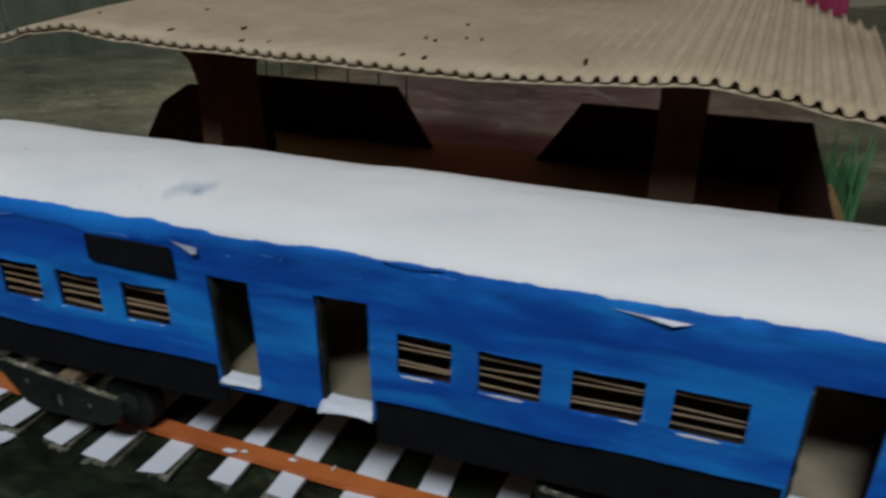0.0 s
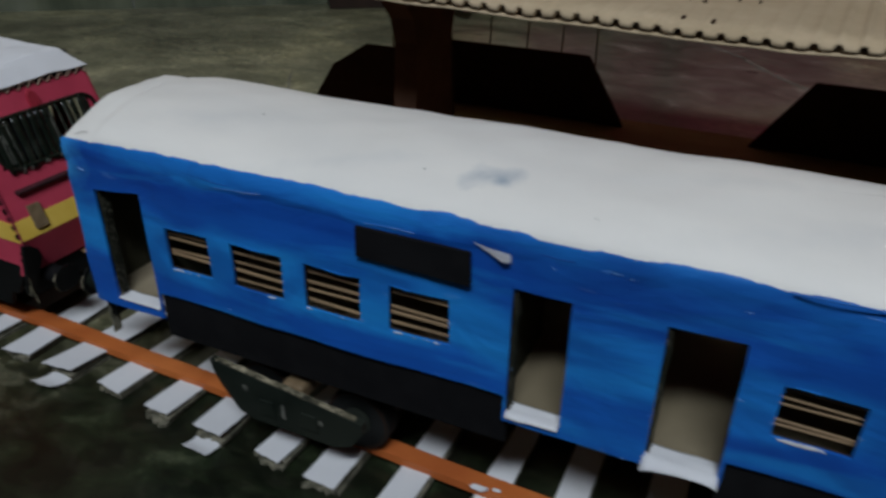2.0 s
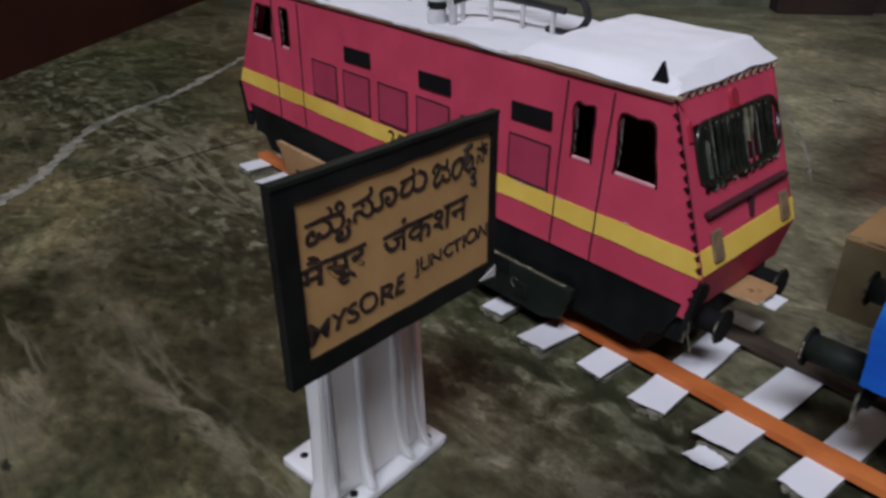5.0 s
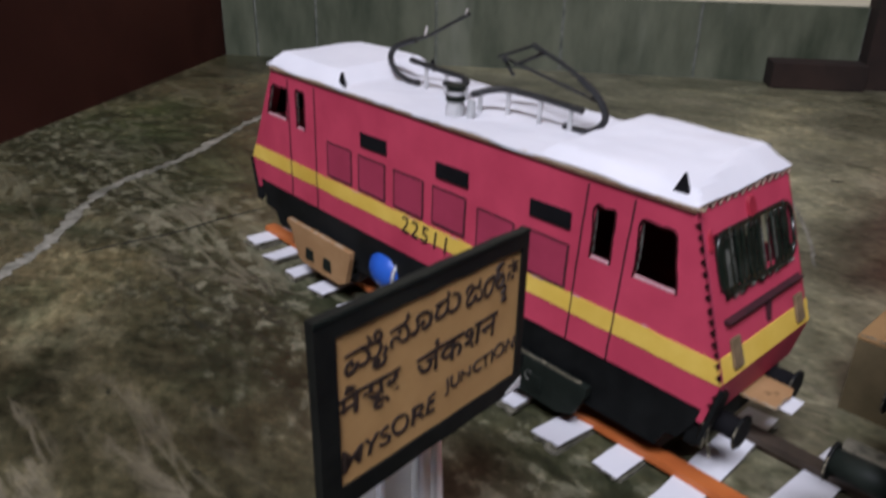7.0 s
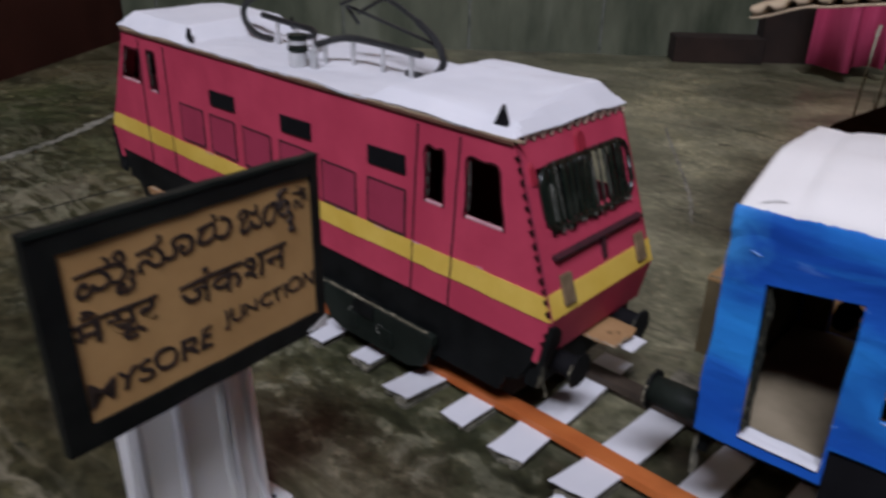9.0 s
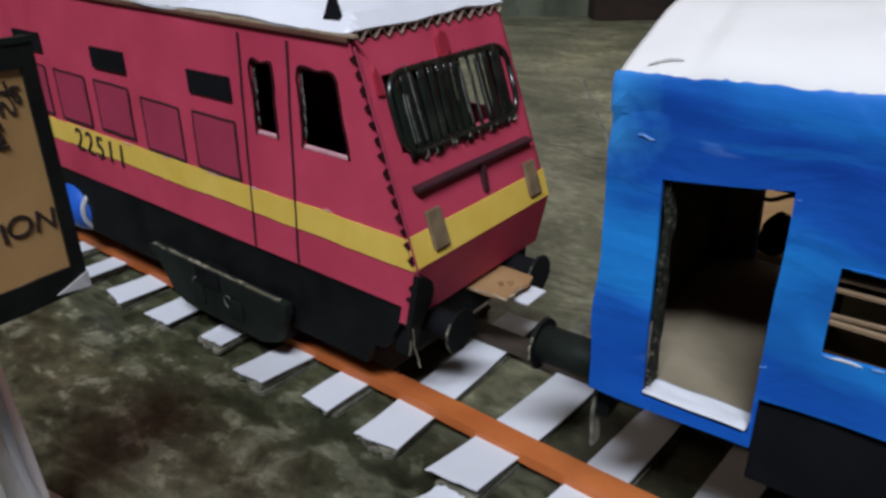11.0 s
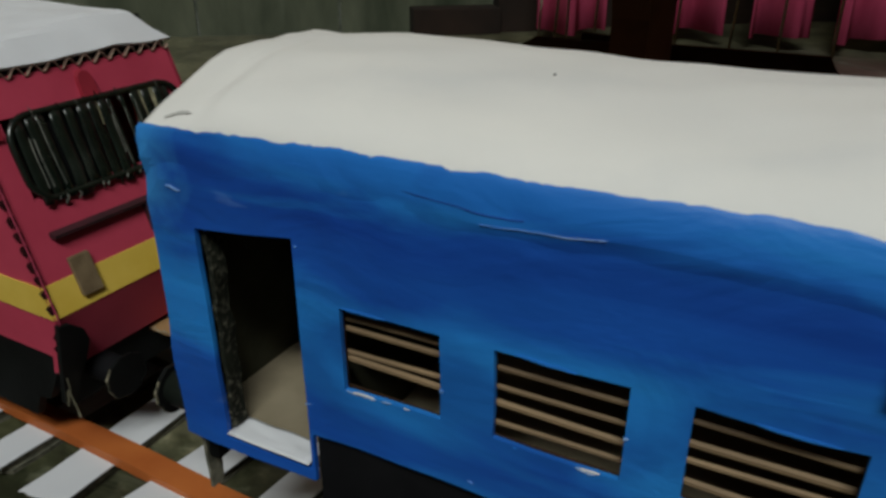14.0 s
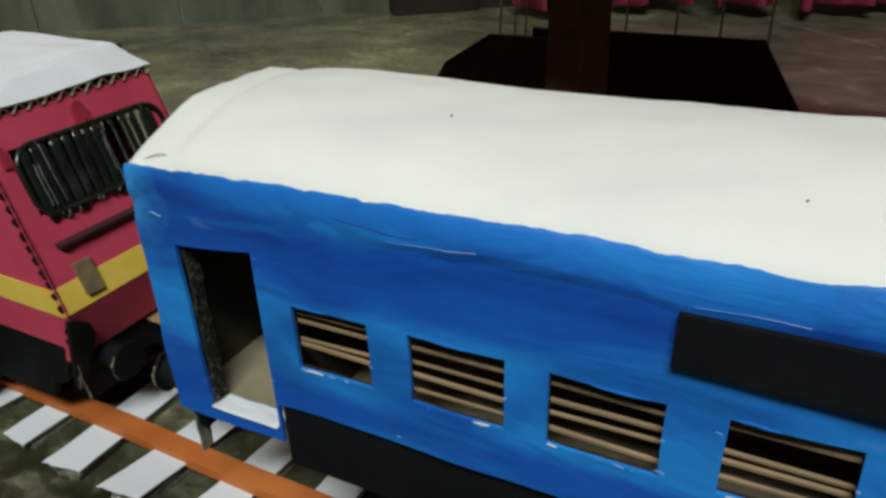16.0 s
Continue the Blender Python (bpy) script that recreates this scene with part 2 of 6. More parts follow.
    b.inputs["Specular IOR Level"].default_value = 0.4
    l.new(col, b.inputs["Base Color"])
    rr = n.new("ShaderNodeMapRange")
    rr.inputs["To Min"].default_value, rr.inputs["To Max"].default_value = 0.24, 0.46
    l.new(noise_at(22.0, 5, 0.6).outputs["Fac"], rr.inputs["Value"])
    l.new(rr.outputs[0], b.inputs["Roughness"])
    bp = n.new("ShaderNodeBump")
    bp.inputs["Strength"].default_value, bp.inputs["Distance"].default_value = 0.12, 0.001
    l.new(noise_at(60.0, 5, 0.6).outputs["Fac"], bp.inputs["Height"])
    l.new(bp.outputs[0], b.inputs["Normal"])
    return m


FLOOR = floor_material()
BLUE = mat("blue_poster_paint", (0.003, 0.048, 0.28), (0.008, 0.135, 0.53), 60, 0.32, 0, 0.3, (0.22, 1, 1.6), (0.011, 0.20, 0.62), 22, 0.35, 0.62, (0.34, 0.66), (0.5, 0.72))


def soft_gate(n, l, src, near=0.9, far=1.8, most=0.5):
    rg = n.new("ShaderNodeMapRange")
    rg.inputs["From Min"].default_value, rg.inputs["From Max"].default_value = near, far
    rg.inputs["To Min"].default_value, rg.inputs["To Max"].default_value = most, 0.0
    l.new(src, rg.inputs["Value"])
    return rg.outputs[0]


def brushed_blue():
    """Poster blue put on by brush: coats darker over the windows and lighter beside them, the eaves fold's light and
    shade put into the ramp, strokes and wrinkles all over.
    """
    m = BLUE.copy()
    m.name = "brushed_blue_side"
    n, l = m.node_tree.nodes, m.node_tree.links
    b = n["Principled BSDF"]
    old = b.inputs["Base Color"].links[0].from_socket
    tc = n.new("ShaderNodeTexCoord")
    sx = n.new("ShaderNodeSeparateXYZ")
    l.new(tc.outputs["Object"], sx.inputs[0])

    def blur(scale, detail, stretch, distort=0.0):
        mp = n.new("ShaderNodeMapping")
        mp.inputs["Scale"].default_value = stretch
        mp.inputs["Rotation"].default_value = (0, radians(4), 0)
        l.new(tc.outputs["Object"], mp.inputs["Vector"])
        q = n.new("ShaderNodeTexNoise")
        q.inputs["Scale"].default_value, q.inputs["Detail"].default_value, q.inputs["Distortion"].default_value = scale, detail, distort
        l.new(mp.outputs[0], q.inputs["Vector"])
        return q.outputs["Fac"]

    def mixed(f, a, c):
        x = n.new("ShaderNodeMix")
        x.data_type = "RGBA"
        l.new(f, x.inputs["Factor"])
        l.new(a, x.inputs["A"])
        x.inputs["B"].default_value = (*c, 1)
        return x.outputs["Result"]

    def ramp(src, *stops):
        r = n.new("ShaderNodeValToRGB")
        e = r.color_ramp.elements
        while len(e) < len(stops):
            e.new(0.5)
        for k, (p, c) in zip(e, stops):
            k.position, k.color = p, (*c, 1)
        l.new(src, r.inputs["Fac"])
        return r.outputs["Color"]

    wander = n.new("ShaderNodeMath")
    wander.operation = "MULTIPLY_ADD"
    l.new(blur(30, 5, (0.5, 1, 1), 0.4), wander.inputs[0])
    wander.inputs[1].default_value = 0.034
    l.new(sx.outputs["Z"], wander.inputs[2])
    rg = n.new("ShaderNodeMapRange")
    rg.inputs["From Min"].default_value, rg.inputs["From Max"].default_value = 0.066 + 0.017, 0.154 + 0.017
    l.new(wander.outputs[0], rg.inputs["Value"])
    # upper stops put the fold's light above and shade below into the colour
    coats_and_fold_shade = ramp(rg.outputs[0], (0.0, (0.006, 0.10, 0.49)), (0.2, (0.005, 0.085, 0.45)), (0.33, (0.006, 0.088, 0.44)), (0.40, (0.013, 0.255, 0.71)), (0.60, (0.013, 0.25, 0.70)),
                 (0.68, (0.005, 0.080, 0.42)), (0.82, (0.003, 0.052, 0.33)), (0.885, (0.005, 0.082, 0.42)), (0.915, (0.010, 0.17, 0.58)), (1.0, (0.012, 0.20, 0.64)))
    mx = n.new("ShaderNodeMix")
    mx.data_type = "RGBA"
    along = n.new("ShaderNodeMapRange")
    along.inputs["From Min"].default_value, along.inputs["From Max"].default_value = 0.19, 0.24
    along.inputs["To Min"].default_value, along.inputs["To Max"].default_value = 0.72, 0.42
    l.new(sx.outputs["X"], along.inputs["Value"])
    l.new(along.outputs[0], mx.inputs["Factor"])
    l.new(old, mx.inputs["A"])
    l.new(coats_and_fold_shade, mx.inputs["B"])
    # short paler strokes, darker second-coat blotches, and a few worn white flecks
    c = mixed(ramp(blur(70, 6, (0.16, 1, 1), 0.5), (0.52, (0, 0, 0)), (0.66, (0.55, 0.55, 0.55))), mx.outputs["Result"], (0.014, 0.25, 0.66))
    c = mixed(ramp(blur(26, 6, (0.5, 1, 1), 0.9), (0.52, (0, 0, 0)), (0.64, (0.5, 0.5, 0.5))), c, (0.003, 0.045, 0.28))
    c = mixed(ramp(blur(120, 5, (0.3, 1, 1.3), 0.3), (0.70, (0, 0, 0)), (0.76, (0.22, 0.22, 0.22))), c, (0.20, 0.36, 0.66))
    # a thick navy second coat over the middle doors
    nv = n.new("ShaderNodeMapping")
    nv.vector_type = "TEXTURE"
    nv.inputs["Location"].default_value, nv.inputs["Scale"].default_value = (0.262, 0.0, 0.145), (0.07, 0.05, 0.015)
    l.new(tc.outputs["Object"], nv.inputs["Vector"])
    nd = n.new("ShaderNodeVectorMath")
    nd.operation = "LENGTH"
    l.new(nv.outputs[0], nd.inputs[0])
    ns = n.new("ShaderNodeMath")
    ns.operation = "MULTIPLY_ADD"
    l.new(blur(60, 6, (0.35, 1, 1), 0.8), ns.inputs[0])
    ns.inputs[1].default_value = 1.6
    l.new(nd.outputs["Value"], ns.inputs[2])
    nm = n.new("ShaderNodeMapRange")
    nm.inputs["From Min"].default_value, nm.inputs["From Max"].default_value = 0.9, 1.9
    nm.inputs["To Min"].default_value, nm.inputs["To Max"].default_value = 0.65, 0.0
    l.new(ns.outputs[0], nm.inputs["Value"])
    c = mixed(nm.outputs[0], c, (0.003, 0.040, 0.25))
    # bare light patch at the crumpled corner
    cor = n.new("ShaderNodeMapping")
    cor.vector_type = "TEXTURE"
    cor.inputs["Location"].default_value, cor.inputs["Scale"].default_value = (0.001, 0.0, 0.144), (0.011, 0.05, 0.016)
    l.new(tc.outputs["Object"], cor.inputs["Vector"])
    far = n.new("ShaderNodeVectorMath")
    far.operation = "LENGTH"
    l.new(cor.outputs[0], far.inputs[0])
    blot = n.new("ShaderNodeMath")
    blot.operation = "MULTIPLY_ADD"
    l.new(blur(150, 5, (1, 1, 1), 0.5), blot.inputs[0])
    blot.inputs[1].default_value = 1.4
    l.new(far.outputs["Value"], blot.inputs[2])
    c = mixed(soft_gate(n, l, blot.outputs[0]), c, (0.05, 0.36, 0.74))
    l.new(c, b.inputs["Base Color"])
    first = b.inputs["Normal"].links[0].from_node
    bp = n.new("ShaderNodeBump")
    bp.inputs["Strength"].default_value, bp.inputs["Distance"].default_value = 0.55, 0.002
    l.new(blur(45, 4, (0.5, 1, 1), 1.2), bp.inputs["Height"])
    l.new(first.outputs[0], bp.inputs["Normal"])
    l.new(bp.outputs[0], b.inputs["Normal"])
    return m


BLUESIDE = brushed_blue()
PALEBLUE = mat("worn_pale_blue_paint", (0.03, 0.19, 0.60), (0.26, 0.43, 0.70), 90, 0.5)
NAVY = mat("navy_wrinkle_shade", (0.003, 0.036, 0.22), (0.005, 0.055, 0.30), 60, 0.6, 0, 0.2)
WORNBLUE = mat("worn_light_blue_ridge", (0.05, 0.19, 0.55), (0.22, 0.36, 0.64), 40, 0.5)
LIGHTBLUE = mat("light_blue_poster_paint", (0.008, 0.15, 0.56), (0.018, 0.23, 0.68), 26, 0.35, 0, 0.4, (0.7, 1, 0.7), (0.006, 0.10, 0.44), 14, 0.5, 0.6, (0.3, 0.7), (0.52, 0.75))
WHITE = mat("white_paper", (0.60, 0.61, 0.645), (0.69, 0.695, 0.72), 14, 0.72, 0, 0.05, (1, 1, 1), (0.53, 0.54, 0.57), 6, 0.3, None, (0.3, 0.7), (0.55, 0.85))
ROOFWHITE = mat("white_chart_paper_roof", (0.68, 0.665, 0.645), (0.79, 0.765, 0.725), 12, 0.6, 0, 0.1, (0.5, 1, 1), (0.58, 0.59, 0.60), 5, 0.35, None, (0.3, 0.7), (0.5, 0.85))


def stained(m, spots):
    """Adds faint smudges with soft uneven outlines: (x, y, length, breadth, strength), decimetres."""
    n, l = m.node_tree.nodes, m.node_tree.links
    b = n["Principled BSDF"]
    for x, y, sx, sy, k in spots:
        old = b.inputs["Base Color"].links[0].from_socket
        tc = n.new("ShaderNodeTexCoord")
        mp = n.new("ShaderNodeMapping")
        mp.vector_type = "TEXTURE"
        mp.inputs["Location"].default_value, mp.inputs["Scale"].default_value = (x * U, y * U, 0.165), (sx * U, sy * U, 0.05)
        mp.inputs["Rotation"].default_value = (0, 0, 0.35)
        l.new(tc.outputs["Object"], mp.inputs["Vector"])
        ln = n.new("ShaderNodeVectorMath")
        ln.operation = "LENGTH"
        l.new(mp.outputs[0], ln.inputs[0])
        nz = n.new("ShaderNodeTexNoise")
        nz.inputs["Scale"].default_value, nz.inputs["Detail"].default_value = 90, 5
        l.new(tc.outputs["Object"], nz.inputs["Vector"])
        sub = n.new("ShaderNodeMath")
        sub.operation = "MULTIPLY_ADD"
        l.new(nz.outputs["Fac"], sub.inputs[0])
        sub.inputs[1].default_value = 1.6
        l.new(ln.outputs["Value"], sub.inputs[2])
        rg = n.new("ShaderNodeMapRange")
        rg.inputs["From Min"].default_value, rg.inputs["From Max"].default_value = 0.7, 1.7
        rg.inputs["To Min"].default_value, rg.inputs["To Max"].default_value = k, 0.0
        l.new(sub.outputs[0], rg.inputs["Value"])
        mx = n.new("ShaderNodeMix")
        mx.data_type = "RGBA"
        l.new(rg.outputs[0], mx.inputs["Factor"])
        l.new(old, mx.inputs["A"])
        mx.inputs["B"].default_value = (0.22, 0.29, 0.38, 1)
        l.new(mx.outputs["Result"], b.inputs["Base Color"])


stained(ROOFWHITE, [(0.7, 0.3, 0.5, 0.12, 0.10), (1.4, 0.15, 0.6, 0.06, 0.10), (3.3, 0.3, 0.7, 0.1, 0.10), (4.3, 0.2, 0.6, 0.09, 0.12), (2.8, 0.5, 0.5, 0.1, 0.09), (2.03, 0.23, 0.16, 0.08, 0.75), (2.06, 0.21, 0.05, 0.04, 0.7)])
PINK = mat("crimson_pink_paper", (0.46, 0.045, 0.085), (0.54, 0.058, 0.105), 40, 0.5, 0, 0.15, (1, 1, 1), (0.39, 0.032, 0.068), 14, 0.35, None, (0.35, 0.65), (0.45, 0.75))
PALEPINK = mat("pale_pink_cut_edge", (0.5, 0.22, 0.26), (0.62, 0.36, 0.36), 90, 0.8, 0, 0.1)
PINKPANEL = mat("darker_pink_panel", (0.30, 0.026, 0.06), (0.36, 0.034, 0.076), 40, 0.6, 0, 0.1)
REDPAPER = mat("deep_red_paper", (0.27, 0.012, 0.028), (0.34, 0.017, 0.036), 40, 0.6, 0, 0.1)
PINKLINE = mat("maroon_pen_line", (0.022, 0.003, 0.006), (0.05, 0.005, 0.011), 80, 0.7, 0, 0)
YELLOW = mat("yellow_paper", (0.66, 0.44, 0.065), (0.74, 0.52, 0.10), 40, 0.6, 0, 0.1, (1, 1, 1), (0.58, 0.37, 0.05), 9, 0.35)
BLACK = mat("black_paint", (0.003, 0.0035, 0.0035), (0.008, 0.009, 0.009), 50, 0.5, 0, 0.2, (1, 1, 1), (0.012, 0.013, 0.013), 10, 0.13)
FRAMEBLACK = mat("black_painted_strip", (0.004, 0.0045, 0.0038), (0.010, 0.011, 0.009), 70, 0.55, 0, 0.3, (1, 1, 1), (0.019, 0.021, 0.016), 14, 0.2)
BLACKPAPER = mat("black_paper", (0.003, 0.003, 0.004), (0.006, 0.006, 0.007), 70, 0.8, 0, 0.05, spec=0.15)
DARKGREEN = mat("dark_green_black_paint", (0.006, 0.009, 0.007), (0.014, 0.019, 0.015), 45, 0.5, 0, 0.25, (1, 1, 1), (0.018, 0.022, 0.017), 12, 0.15)
CARD = mat("brown_cardboard", (0.30, 0.17, 0.075), (0.38, 0.225, 0.105), 45, 0.8, 0, 0.15, (1, 1, 1), (0.25, 0.135, 0.058), 8, 0.2)
DARKCARD = mat("dark_brown_cardboard", (0.030, 0.015, 0.009), (0.045, 0.023, 0.014), 40, 0.85, 0, 0.15, (1, 1, 1), (0.025, 0.012, 0.007), 8, 0.15)
LININGCARD = mat("bare_brown_lining_card", (0.15, 0.095, 0.05), (0.21, 0.14, 0.075), 40, 0.85, 0, 0.15, (1, 1, 1), (0.12, 0.075, 0.038), 8, 0.15)
COLUMNCARD = mat("brown_column_card", (0.075, 0.038, 0.024), (0.10, 0.052, 0.033), 40, 0.85, 0, 0.15, (1, 1, 1), (0.06, 0.03, 0.018), 8, 0.15)
OLIVECARD = mat("dark_olive_card", (0.030, 0.030, 0.018), (0.055, 0.054, 0.034), 45, 0.85, 0, 0.15, (1, 1, 1), (0.024, 0.024, 0.014), 8, 0.15)
ROOFCARD = mat("fawn_corrugated_card", (0.40, 0.31, 0.20), (0.47, 0.37, 0.25), 30, 0.8, 0, 0.15, (1, 1, 1), (0.36, 0.27, 0.17), 7, 0.2)
FLOORCARD = mat("grey_brown_card", (0.20, 0.165, 0.11), (0.27, 0.225, 0.155), 45, 0.8, 0, 0.15, (1, 1, 1), (0.17, 0.14, 0.09), 8, 0.2)
LAMPCARD = mat("grey_brown_lamp_card", (0.11, 0.075, 0.04), (0.20, 0.14, 0.08), 120, 0.45, 0, 0.3)
SLEEPERCARD = mat("greyish_sleeper_card", (0.05, 0.05, 0.034), (0.20, 0.185, 0.135), 160, 0.85, 0, 0.3)
CUTEDGE = mat("raw_card_edge", (0.24, 0.17, 0.10), (0.42, 0.33, 0.22), 140, 0.85, 0, 0.3)
FLUTECARD = mat("dirty_flute_card", (0.17, 0.10, 0.075), (0.36, 0.25, 0.19), 130, 0.85, 0, 0.2)
FLUTEDARK = mat("dark_red_flute_hollow", (0.018, 0.004, 0.005), (0.035, 0.007, 0.008), 60, 0.9, 0, 0.1, spec=0.1)
CUTLINE = mat("speckled_card_edge", (0.02, 0.021, 0.015), (0.34, 0.30, 0.21), 330, 0.85, 0, 0.3, (1, 1, 1), (0.10, 0.09, 0.06), 60, 0.2, None, (0.42, 0.62), (0.45, 0.6))
STICK = mat("broom_stick_straw", (0.12, 0.075, 0.04), (0.26, 0.17, 0.09), 60, 0.6, 0, 0.1, (0.3, 2, 2))
ORANGE = mat("orange_rail_paint", (0.42, 0.105, 0.022), (0.52, 0.15, 0.035), 40, 0.5, 0, 0.15, (1, 1, 1), (0.33, 0.075, 0.016), 9)
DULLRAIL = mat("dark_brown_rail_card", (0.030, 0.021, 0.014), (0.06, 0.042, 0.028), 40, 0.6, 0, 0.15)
GLOSSBLACK = mat("glossy_black_film", (0.003, 0.0055, 0.004), (0.009, 0.015, 0.010), 30, 0.3, 0, 0.4, (1, 1, 1), (0.03, 0.035, 0.028), 40, 0.7, 0.25, (0.35, 0.65), (0.6, 0.75))
LIPCARD = mat("red_brown_card_edge", (0.07, 0.026, 0.016), (0.15, 0.06, 0.035), 60, 0.75, 0, 0.2, (0.3, 1, 1))
PLASTIC = mat("white_plastic", (0.83, 0.83, 0.79), (0.88, 0.88, 0.84), 30, 0.35, 0, 0.03, (1, 1, 1), (0.62, 0.61, 0.55), 7)
plastic_skin = PLASTIC.node_tree.nodes["Principled BSDF"]      # thin plastic lets light through
plastic_skin.inputs["Subsurface Weight"].default_value, plastic_skin.inputs["Subsurface Scale"].default_value = 0.85, 0.03
plastic_skin.inputs["Subsurface Radius"].default_value = (1.0, 0.95, 0.85)
SIGNCARD = mat("sign_cardboard", (0.44, 0.25, 0.092), (0.52, 0.305, 0.118), 45, 0.75, 0, 0.12, (1, 1, 1), (0.40, 0.22, 0.085), 8, 0.25)
INK = mat("dark_brown_marker_ink", (0.020, 0.010, 0.006), (0.035, 0.018, 0.010), 60, 0.7, 0, 0)
BLUEPLASTIC = mat("blue_plastic", (0.012, 0.085, 0.42), (0.018, 0.11, 0.5), 30, 0.3, 0, 0.02)
POSTGREY = mat("grey_white_paper", (0.36, 0.37, 0.37), (0.54, 0.54, 0.54), 40, 0.7)
RIBGREY = mat("grey_marks_and_glints", (0.03, 0.034, 0.028), (0.17, 0.17, 0.145), 120, 0.5, 0, 0.1)
WIRE = mat("black_cable", (0.008, 0.009, 0.009), (0.015, 0.016, 0.016), 60, 0.4, 0, 0.05)
CREAM = mat("cream_wall_paint", (0.63, 0.575, 0.405), (0.68, 0.625, 0.455), 8, 0.7, 0, 0.05, (1, 1, 1), (0.59, 0.535, 0.37), 2)
SPECKLE = mat("torn_dark_card_edge", (0.010, 0.011, 0.007), (0.16, 0.15, 0.11), 650, 0.8, 0, 0.5, (1, 1, 1), (0.012, 0.014, 0.008), 60, 0.2, None, (0.5, 0.68), (0.42, 0.6))
SPECK = mat("grey_speck", (0.10, 0.10, 0.10), (0.16, 0.16, 0.16), 90, 0.8, 0, 0)
CREASE = mat("grey_crease_shade_and_tape", (0.34, 0.33, 0.31), (0.58, 0.57, 0.55), 90, 0.8, 0, 0)
DARKTRIM = mat("dark_brown_trim", (0.013, 0.0062, 0.0035), (0.030, 0.015, 0.009), 12, 0.85, 0, 0.05)
MAROON = mat("maroon_gloss_paint", (0.046, 0.014, 0.010), (0.062, 0.020, 0.014), 12, 0.7, 0, 0.05, (1, 1, 1), (0.036, 0.011, 0.008), 3, 0.12)
ORANGEWALL = mat("orange_wall_paint", (0.42, 0.09, 0.04), (0.48, 0.11, 0.05), 12, 0.6, 0, 0.05)
TILE = mat("green_marble_skirting", (0.042, 0.054, 0.033), (0.14, 0.152, 0.103), 16, 0.3, 0, 0.05, (1, 1, 0.3), (0.20, 0.215, 0.165), 9, 0.5, None, (0.3, 0.7), (0.6, 0.78))
GROUT = mat("pale_grout", (0.075, 0.085, 0.066), (0.17, 0.18, 0.15), 60, 0.8, 0, 0.1)
VEIN = mat("pale_filler_vein", (0.13, 0.13, 0.10), (0.30, 0.29, 0.24), 70, 0.5, 0, 0.1, (1, 1, 1), (0.10, 0.10, 0.075), 25)
DARKSEAM = mat("dark_seam_dirt", (0.008, 0.008, 0.006), (0.014, 0.014, 0.010), 80, 0.8)
CURTAIN = mat("pink_curtain_cloth", (0.42, 0.048, 0.11), (0.50, 0.068, 0.145), 60, 0.85, 0, 0.2, (1, 1, 0.3), (0.38, 0.035, 0.09), 6, 0.2)
DARKWOOD = mat("dark_brown_wood", (0.022, 0.012, 0.008), (0.036, 0.020, 0.013), 20, 0.5, 0, 0.1, (0.3, 1, 3))
GREEN = mat("green_crepe_paper", (0.04, 0.14, 0.045), (0.08, 0.23, 0.085), 40, 0.7, 0, 0.1)
PALESTICK = mat("pale_plastic_stick", (0.36, 0.35, 0.25), (0.46, 0.44, 0.33), 40, 0.5, 0, 0)
LAMP = bpy.data.materials.new("tube_glow")
LAMP.use_nodes = True
LAMP.node_tree.nodes["Principled BSDF"].inputs["Emission Color"].default_value = (1, 0.97, 0.93, 1)
LAMP.node_tree.nodes["Principled BSDF"].inputs["Emission Strength"].default_value = 6.0
CEIL = mat("white_ceiling_paint", (0.7, 0.7, 0.68), (0.76, 0.76, 0.74), 8, 0.8)


# ------------------------------------------------------------------ building helpers
def part(name, bm, material, parent, label="", smooth=False):
    """Links a bmesh, drawn in decimetres, as one mesh object under parent."""
    bmesh.ops.scale(bm, vec=(U, U, U), verts=bm.verts)
    me = bpy.data.meshes.new(name)
    bm.to_mesh(me)
    bm.free()
    if smooth:
        for p in me.polygons:
            p.use_smooth = True
    me.materials.append(material)
    ob = new(name, me)
    if parent is not None:
        ob.parent = parent
    if label:
        tagged(ob, label)
    return ob


def thing(name, at, label, category, rot=(0, 0, 0), group="", kind=""):
    ob = new(name)
    ob.empty_display_size = 0.02
    ob.matrix_world = pose(at[0] * U, at[1] * U, at[2] * U, *rot)
    return tagged(ob, label, category, group, kind)


def box(x0, x1, y0, y1, z0, z1, bevel=0.0, bm=None):
    bm = bm or bmesh.new()
    made = bmesh.ops.create_cube(bm, size=1.0)["verts"]
    bmesh.ops.scale(bm, vec=(x1 - x0, y1 - y0, z1 - z0), verts=made)
    bmesh.ops.translate(bm, vec=((x0 + x1) / 2, (y0 + y1) / 2, (z0 + z1) / 2), verts=made)
    if bevel:
        edges = list({e for v in made for e in v.link_edges})
        bmesh.ops.bevel(bm, geom=edges, offset=bevel, segments=2, affect="EDGES", profile=0.5)
    return bm


